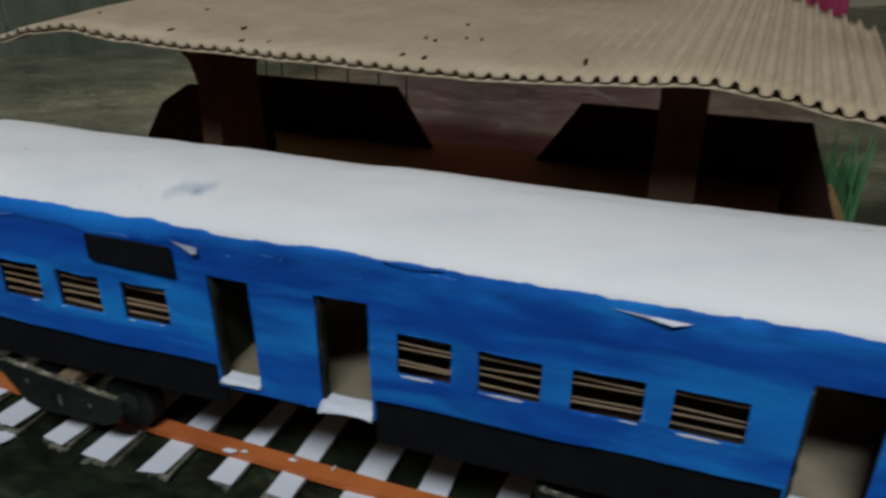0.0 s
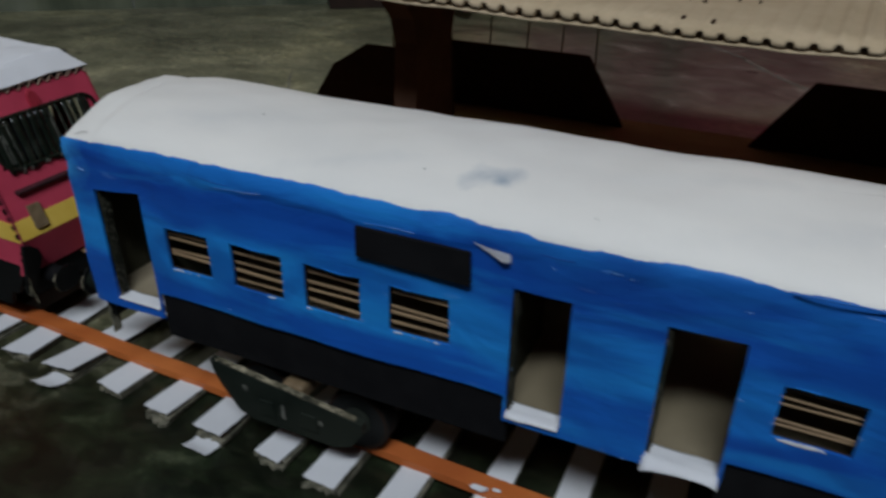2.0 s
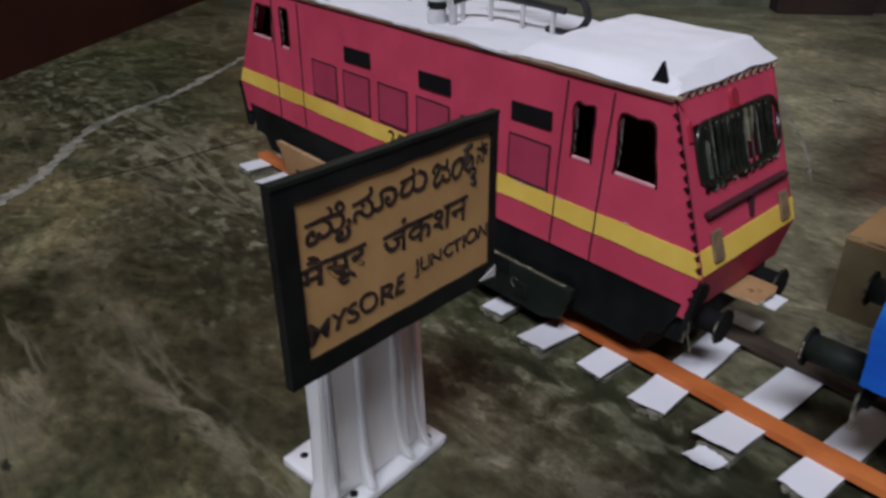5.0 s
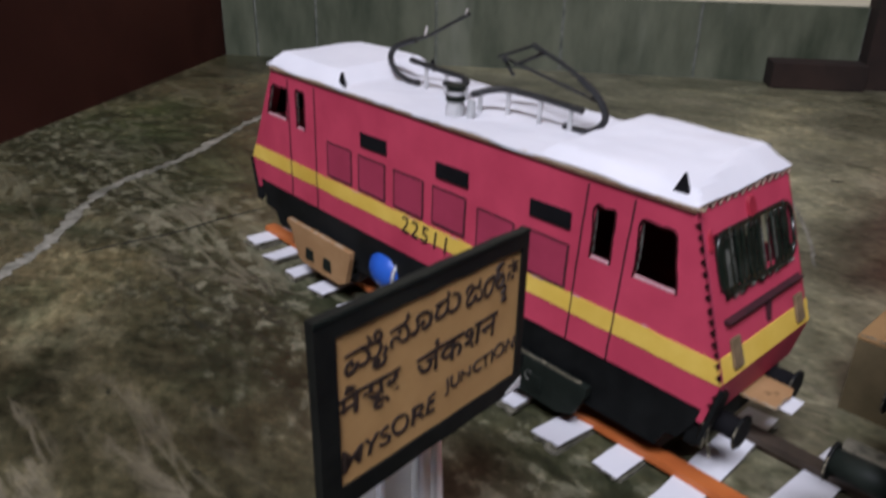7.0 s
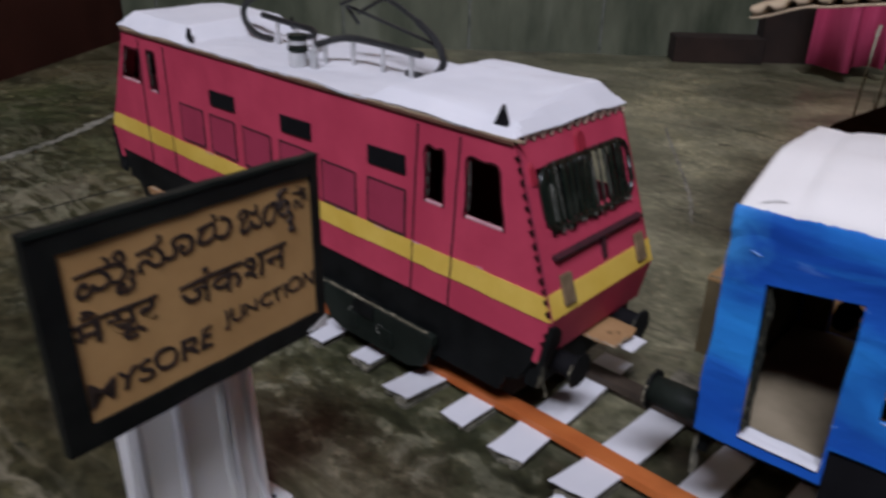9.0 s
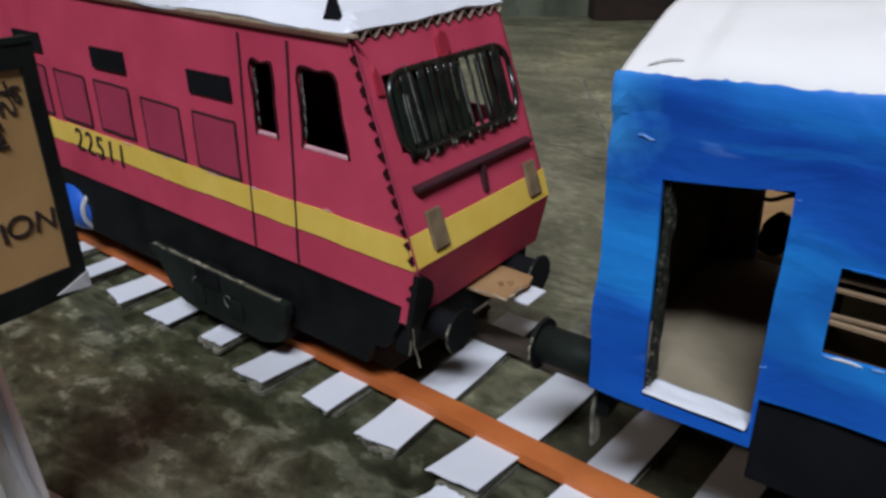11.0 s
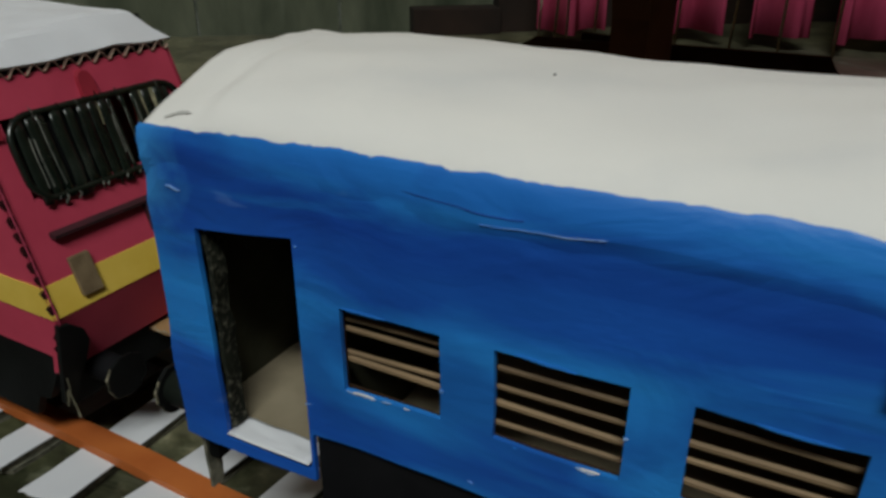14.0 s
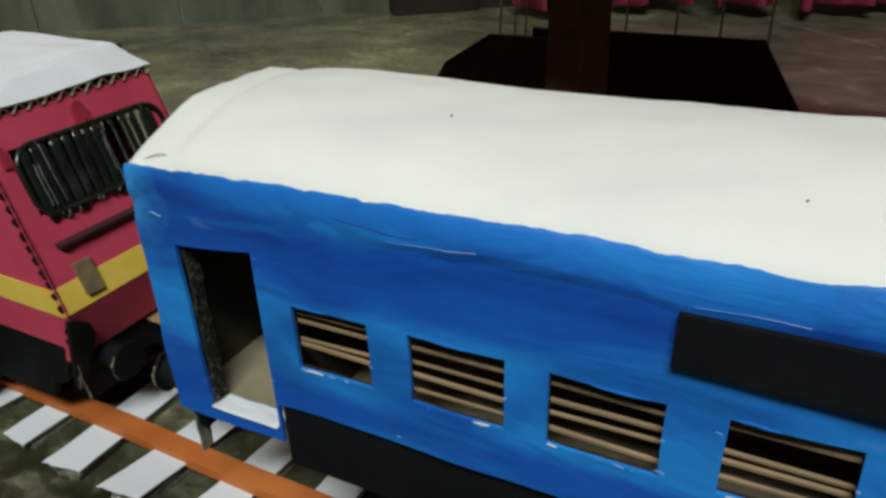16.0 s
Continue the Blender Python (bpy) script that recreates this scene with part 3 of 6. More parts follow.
def prism(points, axis, a, b, bevel=0.0, bm=None):
    """A polygon of (u, v) pushed along an axis from a to b. axis x: (y, z); y: (x, z); z: (x, y)."""
    bm = bm or bmesh.new()
    place = {"x": lambda u, v, w: (w, u, v), "y": lambda u, v, w: (u, w, v), "z": lambda u, v, w: (u, v, w)}[axis]
    lo = [bm.verts.new(place(u, v, a)) for u, v in points]
    hi = [bm.verts.new(place(u, v, b)) for u, v in points]
    faces = [bm.faces.new(lo), bm.faces.new(hi)]
    for i in range(len(lo)):
        j = (i + 1) % len(lo)
        faces.append(bm.faces.new((lo[i], lo[j], hi[j], hi[i])))
    bmesh.ops.recalc_face_normals(bm, faces=faces)
    if bevel:
        bmesh.ops.bevel(bm, geom=list({e for f in faces for e in f.edges}), offset=bevel, segments=2, affect="EDGES", profile=0.5)
    return bm


def rod(p, q, r, sides=10, bm=None, r2=None):
    bm = bm or bmesh.new()
    p, q = Vector(p), Vector(q)
    d = q - p
    m = Matrix.Translation((p + q) / 2) @ d.to_track_quat("Z", "Y").to_matrix().to_4x4()
    bmesh.ops.create_cone(bm, cap_ends=True, segments=sides, radius1=r, radius2=r if r2 is None else r2, depth=d.length, matrix=m)
    return bm


def tube(points, r, sides=8, bm=None):
    bm = bm or bmesh.new()
    pts = [Vector(p) for p in points]
    rings = []
    side = Vector((0, 1, 0.01))
    for i, p in enumerate(pts):
        d = (pts[min(i + 1, len(pts) - 1)] - pts[max(i - 1, 0)]).normalized()
        u = (side - d * side.dot(d)).normalized()
        side = u
        w = d.cross(u)
        rings.append([bm.verts.new(p + r * (math.cos(k * math.tau / sides) * u + math.sin(k * math.tau / sides) * w)) for k in range(sides)])
    for a, b in zip(rings, rings[1:]):
        for k in range(sides):
            bm.faces.new((a[k], a[(k + 1) % sides], b[(k + 1) % sides], b[k]))
    bm.faces.new(rings[0][::-1])
    bm.faces.new(rings[-1])
    bmesh.ops.recalc_face_normals(bm, faces=bm.faces[:])
    return bm


def curve_points(points, steps=6):
    """Catmull-Rom through the points."""
    p = [Vector(q) for q in points]
    p = [2 * p[0] - p[1]] + p + [2 * p[-1] - p[-2]]
    out = []
    for a, b, c, d in zip(p, p[1:], p[2:], p[3:]):
        for k in range(steps):
            s = k / steps
            out.append(0.5 * (2 * b + (c - a) * s + (2 * a - 5 * b + 4 * c - d) * s * s + (3 * b - a - 3 * c + d) * s ** 3))
    return out + [p[-2]]


def panel(x0, x1, z0, z1, holes, thick, shape=None, step=0.12):
    """A sheet in the x-z plane from y = 0 back to y = thick with rectangular holes cut through; shape moves its corners."""
    def cuts(a, b, given):
        vals = sorted({round(v, 4) for v in [a, b, *given] if a <= v <= b})
        out = []
        for u, v in zip(vals, vals[1:]):
            k = max(1, math.ceil((v - u) / step))
            out += [u + (v - u) * i / k for i in range(k)]
        return out + [vals[-1]]

    xs = cuts(x0, x1, [v for h in holes for v in h[:2]])
    zs = cuts(z0, z1, [v for h in holes for v in h[2:]])
    bm = bmesh.new()
    made = {}

    def vert(i, k, y):
        if (i, k, y) not in made:
            p = (xs[i], y, zs[k])
            made[i, k, y] = bm.verts.new(shape(*p) if shape else p)
        return made[i, k, y]

    def solid(i, k):
        if not (0 <= i < len(xs) - 1 and 0 <= k < len(zs) - 1):
            return False
        x, z = (xs[i] + xs[i + 1]) / 2, (zs[k] + zs[k + 1]) / 2
        return not any(h[0] < x < h[1] and h[2] < z < h[3] for h in holes)

    for i in range(len(xs) - 1):
        for k in range(len(zs) - 1):
            if not solid(i, k):
                continue
            bm.faces.new([vert(i, k, 0), vert(i + 1, k, 0), vert(i + 1, k + 1, 0), vert(i, k + 1, 0)])
            bm.faces.new([vert(i, k, thick), vert(i, k + 1, thick), vert(i + 1, k + 1, thick), vert(i + 1, k, thick)])
            for (di, dk), (a, b) in {(-1, 0): ((0, 0), (0, 1)), (1, 0): ((1, 1), (1, 0)), (0, -1): ((1, 0), (0, 0)), (0, 1): ((0, 1), (1, 1))}.items():
                if not solid(i + di, k + dk):
                    p, q = (i + a[0], k + a[1]), (i + b[0], k + b[1])
                    bm.faces.new([vert(*p, 0), vert(*q, 0), vert(*q, thick), vert(*p, thick)])
    bmesh.ops.recalc_face_normals(bm, faces=bm.faces[:])
    return bm


def lettering(name, text, size, material, parent, m, depth=0.004, shear=0.0, spacing=1.0, wide=0.0, high=0.0, weight=0.0):
    """Words in the built-in font, lying in the plane that m gives, centred."""
    c = bpy.data.curves.new(name, "FONT")
    c.body, c.size, c.extrude, c.align_x, c.align_y = text, size * U, depth * U, "CENTER", "CENTER"
    c.shear, c.space_character, c.offset = shear, spacing, weight * U
    tmp = new(name, c)
    me = bpy.data.meshes.new_from_object(tmp.evaluated_get(bpy.context.evaluated_depsgraph_get()))
    bpy.data.objects.remove(tmp)
    if wide:
        xs, ys = [v.co.x for v in me.vertices], [v.co.y for v in me.vertices]
        cx, cy, w, h = (min(xs) + max(xs)) / 2, (min(ys) + max(ys)) / 2, max(xs) - min(xs), max(ys) - min(ys)
        for v in me.vertices:
            v.co.x, v.co.y = (v.co.x - cx) * wide * U / w, (v.co.y - cy) * high * U / h
    me.materials.clear()
    me.materials.append(material)
    ob = new(name, me)
    ob.parent = parent
    ob.matrix_local = m
    return ob


def wob(x, y, z, amount, scale=1.0):
    return amount * noise.noise((x * scale, y * scale, z * scale))


# ------------------------------------------------------------------ the room
D = Vector((0.794, 0.608, 0.0))          # along the far wall
N = Vector((0.608, -0.794, 0.0))         # out of the far wall, into the room
CORNER = Vector((-13.35, 4.55, 0.0))


def room(a, b, z=0.0):
    """A place a along the far wall from its corner and b out into the room."""
    return CORNER + D * a + N * b + Vector((0, 0, z))


def slab(name, pts, z0, z1, material, label, category, parent=None):
    bm = prism([(p.x, p.y) for p in pts], "z", z0, z1)
    ob = part(name, bm, material, parent)
    return tagged(ob, label, category, kind="structure") if parent is None else ob


LONG, DEEP, HIGH, BACK = 42.0, 25.0, 27.0, -14.0
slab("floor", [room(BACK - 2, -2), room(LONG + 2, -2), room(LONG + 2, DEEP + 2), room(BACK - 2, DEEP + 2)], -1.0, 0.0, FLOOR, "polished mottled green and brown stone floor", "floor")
slab("ceiling", [room(BACK - 2, -2), room(LONG + 2, -2), room(LONG + 2, DEEP + 2), room(BACK - 2, DEEP + 2)], HIGH, HIGH + 1, CEIL, "plain white painted ceiling", "ceiling")
slab("wall_north", [room(1.02, -1), room(LONG, -1), room(LONG, 0), room(1.02, 0)], 0, HIGH, CREAM, "cream painted wall above a stone skirting", "wall")
slab("wall_corner", [room(-1, -1), room(1.02, -1), room(1.02, 0.02), room(-1, 0.02)], 0, HIGH, ORANGEWALL, "orange painted strip of wall in the corner", "wall")
slab("wall_west", [room(-1, 0.02), room(0, 0.02), room(0, 15.0), room(-1, 15.0)], 0, HIGH, MAROON, "dark maroon painted wall", "wall")
# unseen walls, added; coloured dark so they bounce little light
slab("unseen_wall_return", [room(BACK, 15.0), room(0, 15.0), room(0, 16.0), room(BACK, 16.0)], 0, HIGH, MAROON, "dark maroon painted wall", "wall")
slab("unseen_wall_back", [room(BACK - 1, 15.0), room(BACK, 15.0), room(BACK, DEEP), room(BACK - 1, DEEP)], 0, HIGH, MAROON, "dark maroon painted wall", "wall")
slab("unseen_wall_south", [room(BACK - 1, DEEP), room(LONG, DEEP), room(LONG, DEEP + 1), room(BACK - 1, DEEP + 1)], 0, HIGH, MAROON, "dark maroon painted wall", "wall")
slab("wall_east", [room(LONG, -1), room(LONG + 1, -1), room(LONG + 1, DEEP + 1), room(LONG, DEEP + 1)], 0, HIGH, CREAM, "cream painted wall", "wall")

skirting = tagged(new("baseboard"), "green marble skirting tiles along the cream wall", "skirting", kind="structure")
joints = [0.0, 0.68, 1.87, 4.16, 6.45, 8.8, 11.5]
for a, b in zip(joints, joints[1:]):
    slab("tile", [room(a + 0.025, 0.025), room(b - 0.025, 0.025), room(b - 0.025, 0.14), room(a + 0.025, 0.14)], 0.0, 1.3, TILE, "", "", skirting)
slab("grout", [room(0.0, 0.022), room(11.5, 0.022), room(11.5, 0.10), room(0.0, 0.10)], 0.0, 1.29, GROUT, "", "", skirting)
frame_ob = slab("trim", [room(11.5, 0.02), room(12.3, 0.02), room(12.3, 0.5), room(11.5, 0.5)], 0.0, 21.0, DARKTRIM, "dark brown painted door frame", "door frame")
slab("door_1", [room(12.3, 0.02), room(24.0, 0.02), room(24.0, 0.2), room(12.3, 0.2)], 0.0, 21.0, DARKWOOD, "dark brown wooden door behind the curtain", "door")

bm = prism([(p.x, p.y) for p in (room(10.0, 0.16), room(11.5, 0.16), room(11.5, 0.7), room(10.0, 0.7))], "z", 0, 0.43, 0.02)
ob = part("wooden_plank", bm, DARKTRIM, None)
tagged(ob, "dark brown wooden block lying along the wall", "block")

# pink curtains drawn aside in folds, the dark door between them
def curtain(a0, a1, b0, b1, seed):
    bm = bmesh.new()
    cols = []
    n = max(24, int((a1 - a0) / 0.04))
    for i in range(n + 1):
        f = i / n
        s = a0 + (a1 - a0) * f
        off = b0 + (b1 - b0) * f + 0.24 * math.sin(s * 8.2 + seed + 0.9 * math.sin(s * 2.1)) + 0.07 * math.sin(s * 19 + seed)
        row = []
        for z in (0.2 + 0.03 * math.sin(s * 5), 1.0, 2.0, 5.0, 9.0, 14.0, 20.0):
            row.append(bm.verts.new(room(s + 0.02 * z * (0.5 - f), off * (1 - 0.012 * z), z)))
        cols.append(row)
    for p, q in zip(cols, cols[1:]):
        for k in range(6):
            bm.faces.new((p[k], q[k], q[k + 1], p[k + 1]))
    bmesh.ops.recalc_face_normals(bm, faces=bm.faces[:])
    bmesh.ops.solidify(bm, geom=bm.faces[:], thickness=0.02)
    ob = part("curtain", bm, CURTAIN, None, smooth=True)
    tagged(ob, "pink cloth curtain hanging in folds just above the floor", "curtain", "curtains at the door")


curtain(11.85, 12.85, 1.75, 1.95, 1.0)
curtain(13.45, 14.55, 2.0, 2.3, 2.2)
curtain(14.85, 15.6, 2.7, 3.2, 0.4)
curtain(15.72, 22.0, 3.4, 4.2, 3.1)

# the tube light fitting on the ceiling
fitting = thing("tube_light", room(5.0, DEEP, 18.9), "white tube light fitting mounted on the wall, switched on", "lamp", (0, 0, 37.4))
# its length runs along the wall, its front faces the far wall
part("housing", box(-6, 6, 0.0, 0.5, -0.3, 0.3, 0.1), PLASTIC, fitting)
part("tube", rod((-5.7, 0.72, 0), (5.7, 0.72, 0), 0.16, 16), LAMP, fitting)


# pale filled cracks in the stone floor
def crack(points, width, seed, material=VEIN, label="pale filled crack wandering across the stone floor"):
    rng = random.Random(seed)
    pts = curve_points([(x, y, 0) for x, y in points], 14)
    pts = [p + Vector((rng.uniform(-1, 1), rng.uniform(-1, 1), 0)) * width * 0.35 for p in pts]
    bm = bmesh.new()
    rows = []
    for i, p in enumerate(pts):
        d = (pts[min(i + 1, len(pts) - 1)] - pts[max(i - 1, 0)]).normalized()
        s = Vector((-d.y, d.x, 0)) * width * rng.uniform(0.35, 1.0) * min(1.0, 0.15 + 0.3 * min(i, len(pts) - 1 - i))
        rows.append((bm.verts.new(p + s + Vector((0, 0, 0.004))), bm.verts.new(p - s + Vector((0, 0, 0.004)))))
    for p, q in zip(rows, rows[1:]):
        bm.faces.new((p[0], p[1], q[1], q[0]))
    bmesh.ops.recalc_face_normals(bm, faces=bm.faces[:])
    ob = part("floor_crack", bm, material, None)
    tagged(ob, label, "crack", kind="structure")


crack([(-5.1, -2.2), (-5.66, -1.53), (-6.16, -1.0), (-6.98, -0.33), (-7.3, 0.25), (-7.56, 0.88), (-8.45, 2.18), (-9.2, 3.4)], 0.075, 1)
crack([(-5.66, -0.95), (-5.63, -0.6), (-5.58, -0.2), (-5.6, 0.3), (-5.59, 0.7)], 0.016, 3, DARKSEAM, "dark chipped seam in the stone floor")
crack([(-3.1, 6.1), (-2.86, 5.69), (-2.45, 5.05), (-2.05, 4.42), (-1.76, 3.94), (-1.5, 3.4)], 0.02, 4, VEIN, "thin pale crack in the stone floor")
crack([(1.0, 11.4), (1.35, 11.0), (2.3, 9.95), (2.45, 9.75), (2.95, 8.95), (3.3, 8.5), (3.7, 8.1), (4.4, 7.6)], 0.04, 2)


# ------------------------------------------------------------------ track
track_slope = -0.03
rng = random.Random(5)


def card_sheet(x0, x1, y0, y1, z0, z1, rng, lift=0.0, torn=0.004):
    """A small hand-cut sheet with crooked corners, a ragged near end and wavering sides."""
    bm = bmesh.new()
    j = lambda a: rng.uniform(-a, a)
    xy = [(x0 + j(0.017), y0 + j(0.017)), (x1 + j(0.017), y0 + j(0.017)), (x1 + j(0.017), y1), (x0 + j(0.017), y1)]
    n, m = 9, 9
    curl = j(0.008)
    top, low = [], []
    for i in range(n + 1):
        s = i / n
        a = (xy[0][0] + (xy[3][0] - xy[0][0]) * s + j(0.003), xy[0][1] + (xy[3][1] - xy[0][1]) * s)
        b = (xy[1][0] + (xy[2][0] - xy[1][0]) * s + j(0.003), xy[1][1] + (xy[2][1] - xy[1][1]) * s)
        r1, r2 = [], []
        for k in range(m + 1):
            g = k / m
            x, y = a[0] + (b[0] - a[0]) * g, a[1] + (b[1] - a[1]) * g + (j(torn) if i == 0 else 0)
            u = max(0.0, lift * (1 - s) ** 3 + curl * (1 - s) ** 2 * (2 * g - 1))
            r1.append(bm.verts.new((x, y, z1 + u)))
            r2.append(bm.verts.new((x, y, z0 + u)))
        top.append(r1), low.append(r2)
    for i in range(n):
        for k in range(m):
            bm.faces.new((top[i][k], top[i][k + 1], top[i + 1][k + 1], top[i + 1][k]))
            bm.faces.new((low[i][k], low[i + 1][k], low[i + 1][k + 1], low[i][k + 1]))
        for k in (0, m):
            bm.faces.new((top[i][k], top[i + 1][k], low[i + 1][k], low[i][k]))
    for i in (0, n):
        for k in range(m):
            bm.faces.new((top[i][k], low[i][k], low[i][k + 1], top[i][k + 1]))
    bmesh.ops.recalc_face_normals(bm, faces=bm.faces[:])
    return bm


for k in range(-16, 13):
    x = 0.945 + 0.368 * k + rng.uniform(-0.015, 0.015) - (max(0.0, 0.065 - 0.008 * k) if k > 0 else 0.0)
    y = -0.035 - 0.03 * x + rng.uniform(-0.025, 0.025)
    torn = k in (-4, -1)
    s = thing("sleeper", (x, y, 0), "white paper-topped cardboard sleeper" + (" with its torn paper lifting" if torn else " lying under the rails"), "sleeper",
              (0, 0, rng.uniform(-3.5, 3.5) - 1.7), "sleepers of the track")
    wd = rng.uniform(0.15, 0.172)
    near = rng.uniform(-0.01, 0.05)
    if k >= 0:
        wd, near = (wd - 0.005, near * 0.35 + 0.002) if k < 3 else (wd - 0.018, near + 0.035)
    part("card_layer", card_sheet(0.0, wd, near + rng.uniform(-0.015, 0.025), 1.12, 0.0, 0.017, rng, 0.0, 0.017), SLEEPERCARD, s)
    part("card_layer", card_sheet(0.0, wd, near + rng.uniform(-0.012, 0.025), 1.12, 0.023, 0.040, rng, 0.0, 0.012), SLEEPERCARD, s)
    part("paper_top", card_sheet(-0.002, wd + 0.003, near - 0.006, 1.122, 0.044, 0.050, rng, 0.05 if torn else rng.choice((0, 0.006, 0.014, 0.02))), WHITE, s)
    if torn:
        part("torn_paper", card_sheet(0.0, 0.15, -0.10, 0.06, 0.012, 0.018, rng, 0.03), WHITE, s)

def rail_strip(y0, x0, x1):
    bm = bmesh.new()
    rows = []
    n = int((x1 - x0) / 0.12)
    for i in range(n + 1):
        x = x0 + (x1 - x0) * i / n
        y = y0 - 0.03 * x + wob(x, y0, 0, 0.012, 1.5)
        z = 0.054 + wob(x, 3, y0, 0.004, 2)
        rows.append([bm.verts.new(p) for p in ((x, y, z), (x, y + 0.105, z), (x, y + 0.10, z + 0.04), (x, y + 0.005, z + 0.04))])
    for p, q in zip(rows, rows[1:]):
        for k in range(4):
            bm.faces.new((p[k], p[(k + 1) % 4], q[(k + 1) % 4], q[k]))
    bm.faces.new(rows[0])
    bm.faces.new(rows[-1][::-1])
    bmesh.ops.recalc_face_normals(bm, faces=bm.faces[:])
    return bm


# near rail orange, far rail the same strip in a much darker brown
for y0 in (0.226, 0.79):
    rail = thing("rail", (0, 0, 0), ("orange painted" if y0 < 0.5 else "very dark brown") + " cardboard strip rail across the sleepers", "rail", group="rails of the track")
    for x0, x1 in ((-5.0, -1.42), (-1.418, 2.40), (2.402, 5.4)):
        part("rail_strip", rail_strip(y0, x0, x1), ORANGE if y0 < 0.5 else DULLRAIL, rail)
    if y0 < 0.5:
        for x, y, w, h in ((2.05, 0.16, 0.055, 0.022), (2.13, 0.18, 0.03, 0.014), (2.42, 0.21, 0.03, 0.016), (2.66, 0.225, 0.008, 0.03)):
            bm = bmesh.new()
            ring = [bm.verts.new((x + w * (0.7 + 0.4 * rng.random()) * math.cos(a), y + h * (0.6 + 0.5 * rng.random()) * math.sin(a), 0.099 + 0.006 * rng.random())) for a in (0, 0.8, 1.7, 2.6, 3.4, 4.2, 5.2)]
            bm.faces.new(ring)
            bmesh.ops.solidify(bm, geom=bm.faces[:], thickness=0.004)
            part("paper_scrap", bm, WHITE, rail, "torn scrap of white paper stuck to the rail")


# ------------------------------------------------------------------ shared train parts
def buffer(parent, x, y, z, way, length=0.16, head=0.085, r=0.05, material=None):
    """A rolled paper tube with a ragged disc glued on its end."""
    b = part("buffer", rod((x, y, z), (x + way * length, y, z), r, 20), material or BLACKPAPER, parent, "rolled dark paper tube", True)
    rg = random.Random(int((x + 9) * 100 + y * 1000))
    ring = [(y + head * rg.uniform(0.93, 1.06) * math.cos(k * math.tau / 26), z + head * rg.uniform(0.93, 1.06) * math.sin(k * math.tau / 26)) for k in range(26)]
    part("buffer_head", prism(ring, "x", x + way * length, x + way * (length + 0.014)), BLACK, b, "hand-cut black card disc")
    part("cut_edge", tube([(x + way * (length + 0.007), u, v) for u, v in ring[10:21]], 0.0045, 5), CUTLINE, b, "pale raw edge of the disc")


def wheel(parent, x, y, z, r=0.13, wide=0.07):
    w = part("wheel", rod((x, y, z), (x, y + wide, z), r, 32), BLACK, parent)
    # a brown ring draws the highlight round the wheel's edge
    part("rim", tube([(x + 0.93 * r * math.cos(a), y - 0.002, z + 0.93 * r * math.sin(a)) for a in [k * math.pi / 16 for k in range(33)]], 0.005, 5), DARKCARD, w, "thin brown ring for the rim's highlight")
    part("hub", rod((x, y - 0.012, z), (x, y, z), r * 0.45, 16), DARKGREEN, w)


def bogie_plate(parent, x0, x1, z0, z1, y, material, label="", edge=None, rise=0.0):
    w = x1 - x0
    pts = [(x0, z1 + rise), (x0 + 0.015 * w, z1 + 0.7 * rise - 0.03), (x0 + 0.06 * w, z1 + 0.2 * rise - 0.05), (x0 + 0.17 * w, z0 + 0.03), (x0 + 0.27 * w, z0), (x0 + 0.82 * w, z0), (x0 + 0.93 * w, z0 + 0.04), (x1, z1 - 0.05), (x1, z1)]
    b = part("bogie_frame", prism(pts, "y", y, y + 0.04), material, parent, label)
    rg = random.Random(int(x0 * 100) + 7)
    x = x0 + 0.03 * w
    if edge is CUTLINE:
        part("cut_edge", panel(x, x1 - 0.05 * w, z1 - 0.001, z1 + 0.006, [], 0.028 if rise else 0.014, lambda px, py, pz: (px, y + 0.008 + py + wob(px, 2, 5, 0.006, 20), pz + rise * (x1 - px) / w + wob(px, 4, 1, 0.006, 12)), 0.03), CUTLINE, b, "raw pale cardboard edge")
        x = x1
    while x < x1 - 0.12 * w:
        ln = rg.uniform(0.05, 0.16) * w
        part("cut_edge", box(x, x + ln, y + 0.008, y + rg.uniform(0.018, 0.03), z1 - 0.002, z1 + rg.uniform(0.003, 0.007)), edge or CUTEDGE, b, "raw pale cardboard edge")
        x += ln + rg.uniform(0.01, 0.06) * w
    for s in (0.38, 0.66):
        part("axle_box", prism([(x0 + w * s - 0.05, z0 + 0.06), (x0 + w * s + 0.05, z0 + 0.06), (x0 + w * s + 0.04, z0 + 0.15), (x0 + w * s - 0.04, z0 + 0.15)], "y", y - 0.012, y, 0.004), DARKGREEN, b)
    if rise:
        for s, u, h in ((0.24, 0.17, 0.03), (0.49, 0.075, 0.075), (0.74, 0.11, 0.022)):
            part("spring", tube([(x0 + w * s + 0.012 * math.sin(k * 1.6), y - 0.006, z0 + u + h * k / 16) for k in range(17)], 0.0035, 5), RIBGREY, b, "pale scratched coil of the spring")
    return b


# ------------------------------------------------------------------ the blue coach
CL = 5.3
coach = thing("model_coach", (0, 0, 0), "blue painted cardboard coach with a white paper roof", "model train")
windows = [(0.535, 0.782), (0.903, 1.17), (1.286, 1.556), (1.686, 1.947), (3.145, 3.395), (3.515, 3.785), (3.91, 4.195), (4.305, 4.585)]
doors = [(0.15, 0.42), (2.2, 2.425), (2.755, 3.015), (4.77, 5.04)]
WZ0, WZ1 = 0.98, 1.19
BB = 0.815                      # lower edge of the blue side


def door_lean(x, z):
    """The first doorway's outer edge leans outwards at the top."""
    return -0.012 * min(1.0, max(0.0, (z - 0.73) / 0.58)) * max(0.0, 1 - abs(x - 0.15) / 0.13)


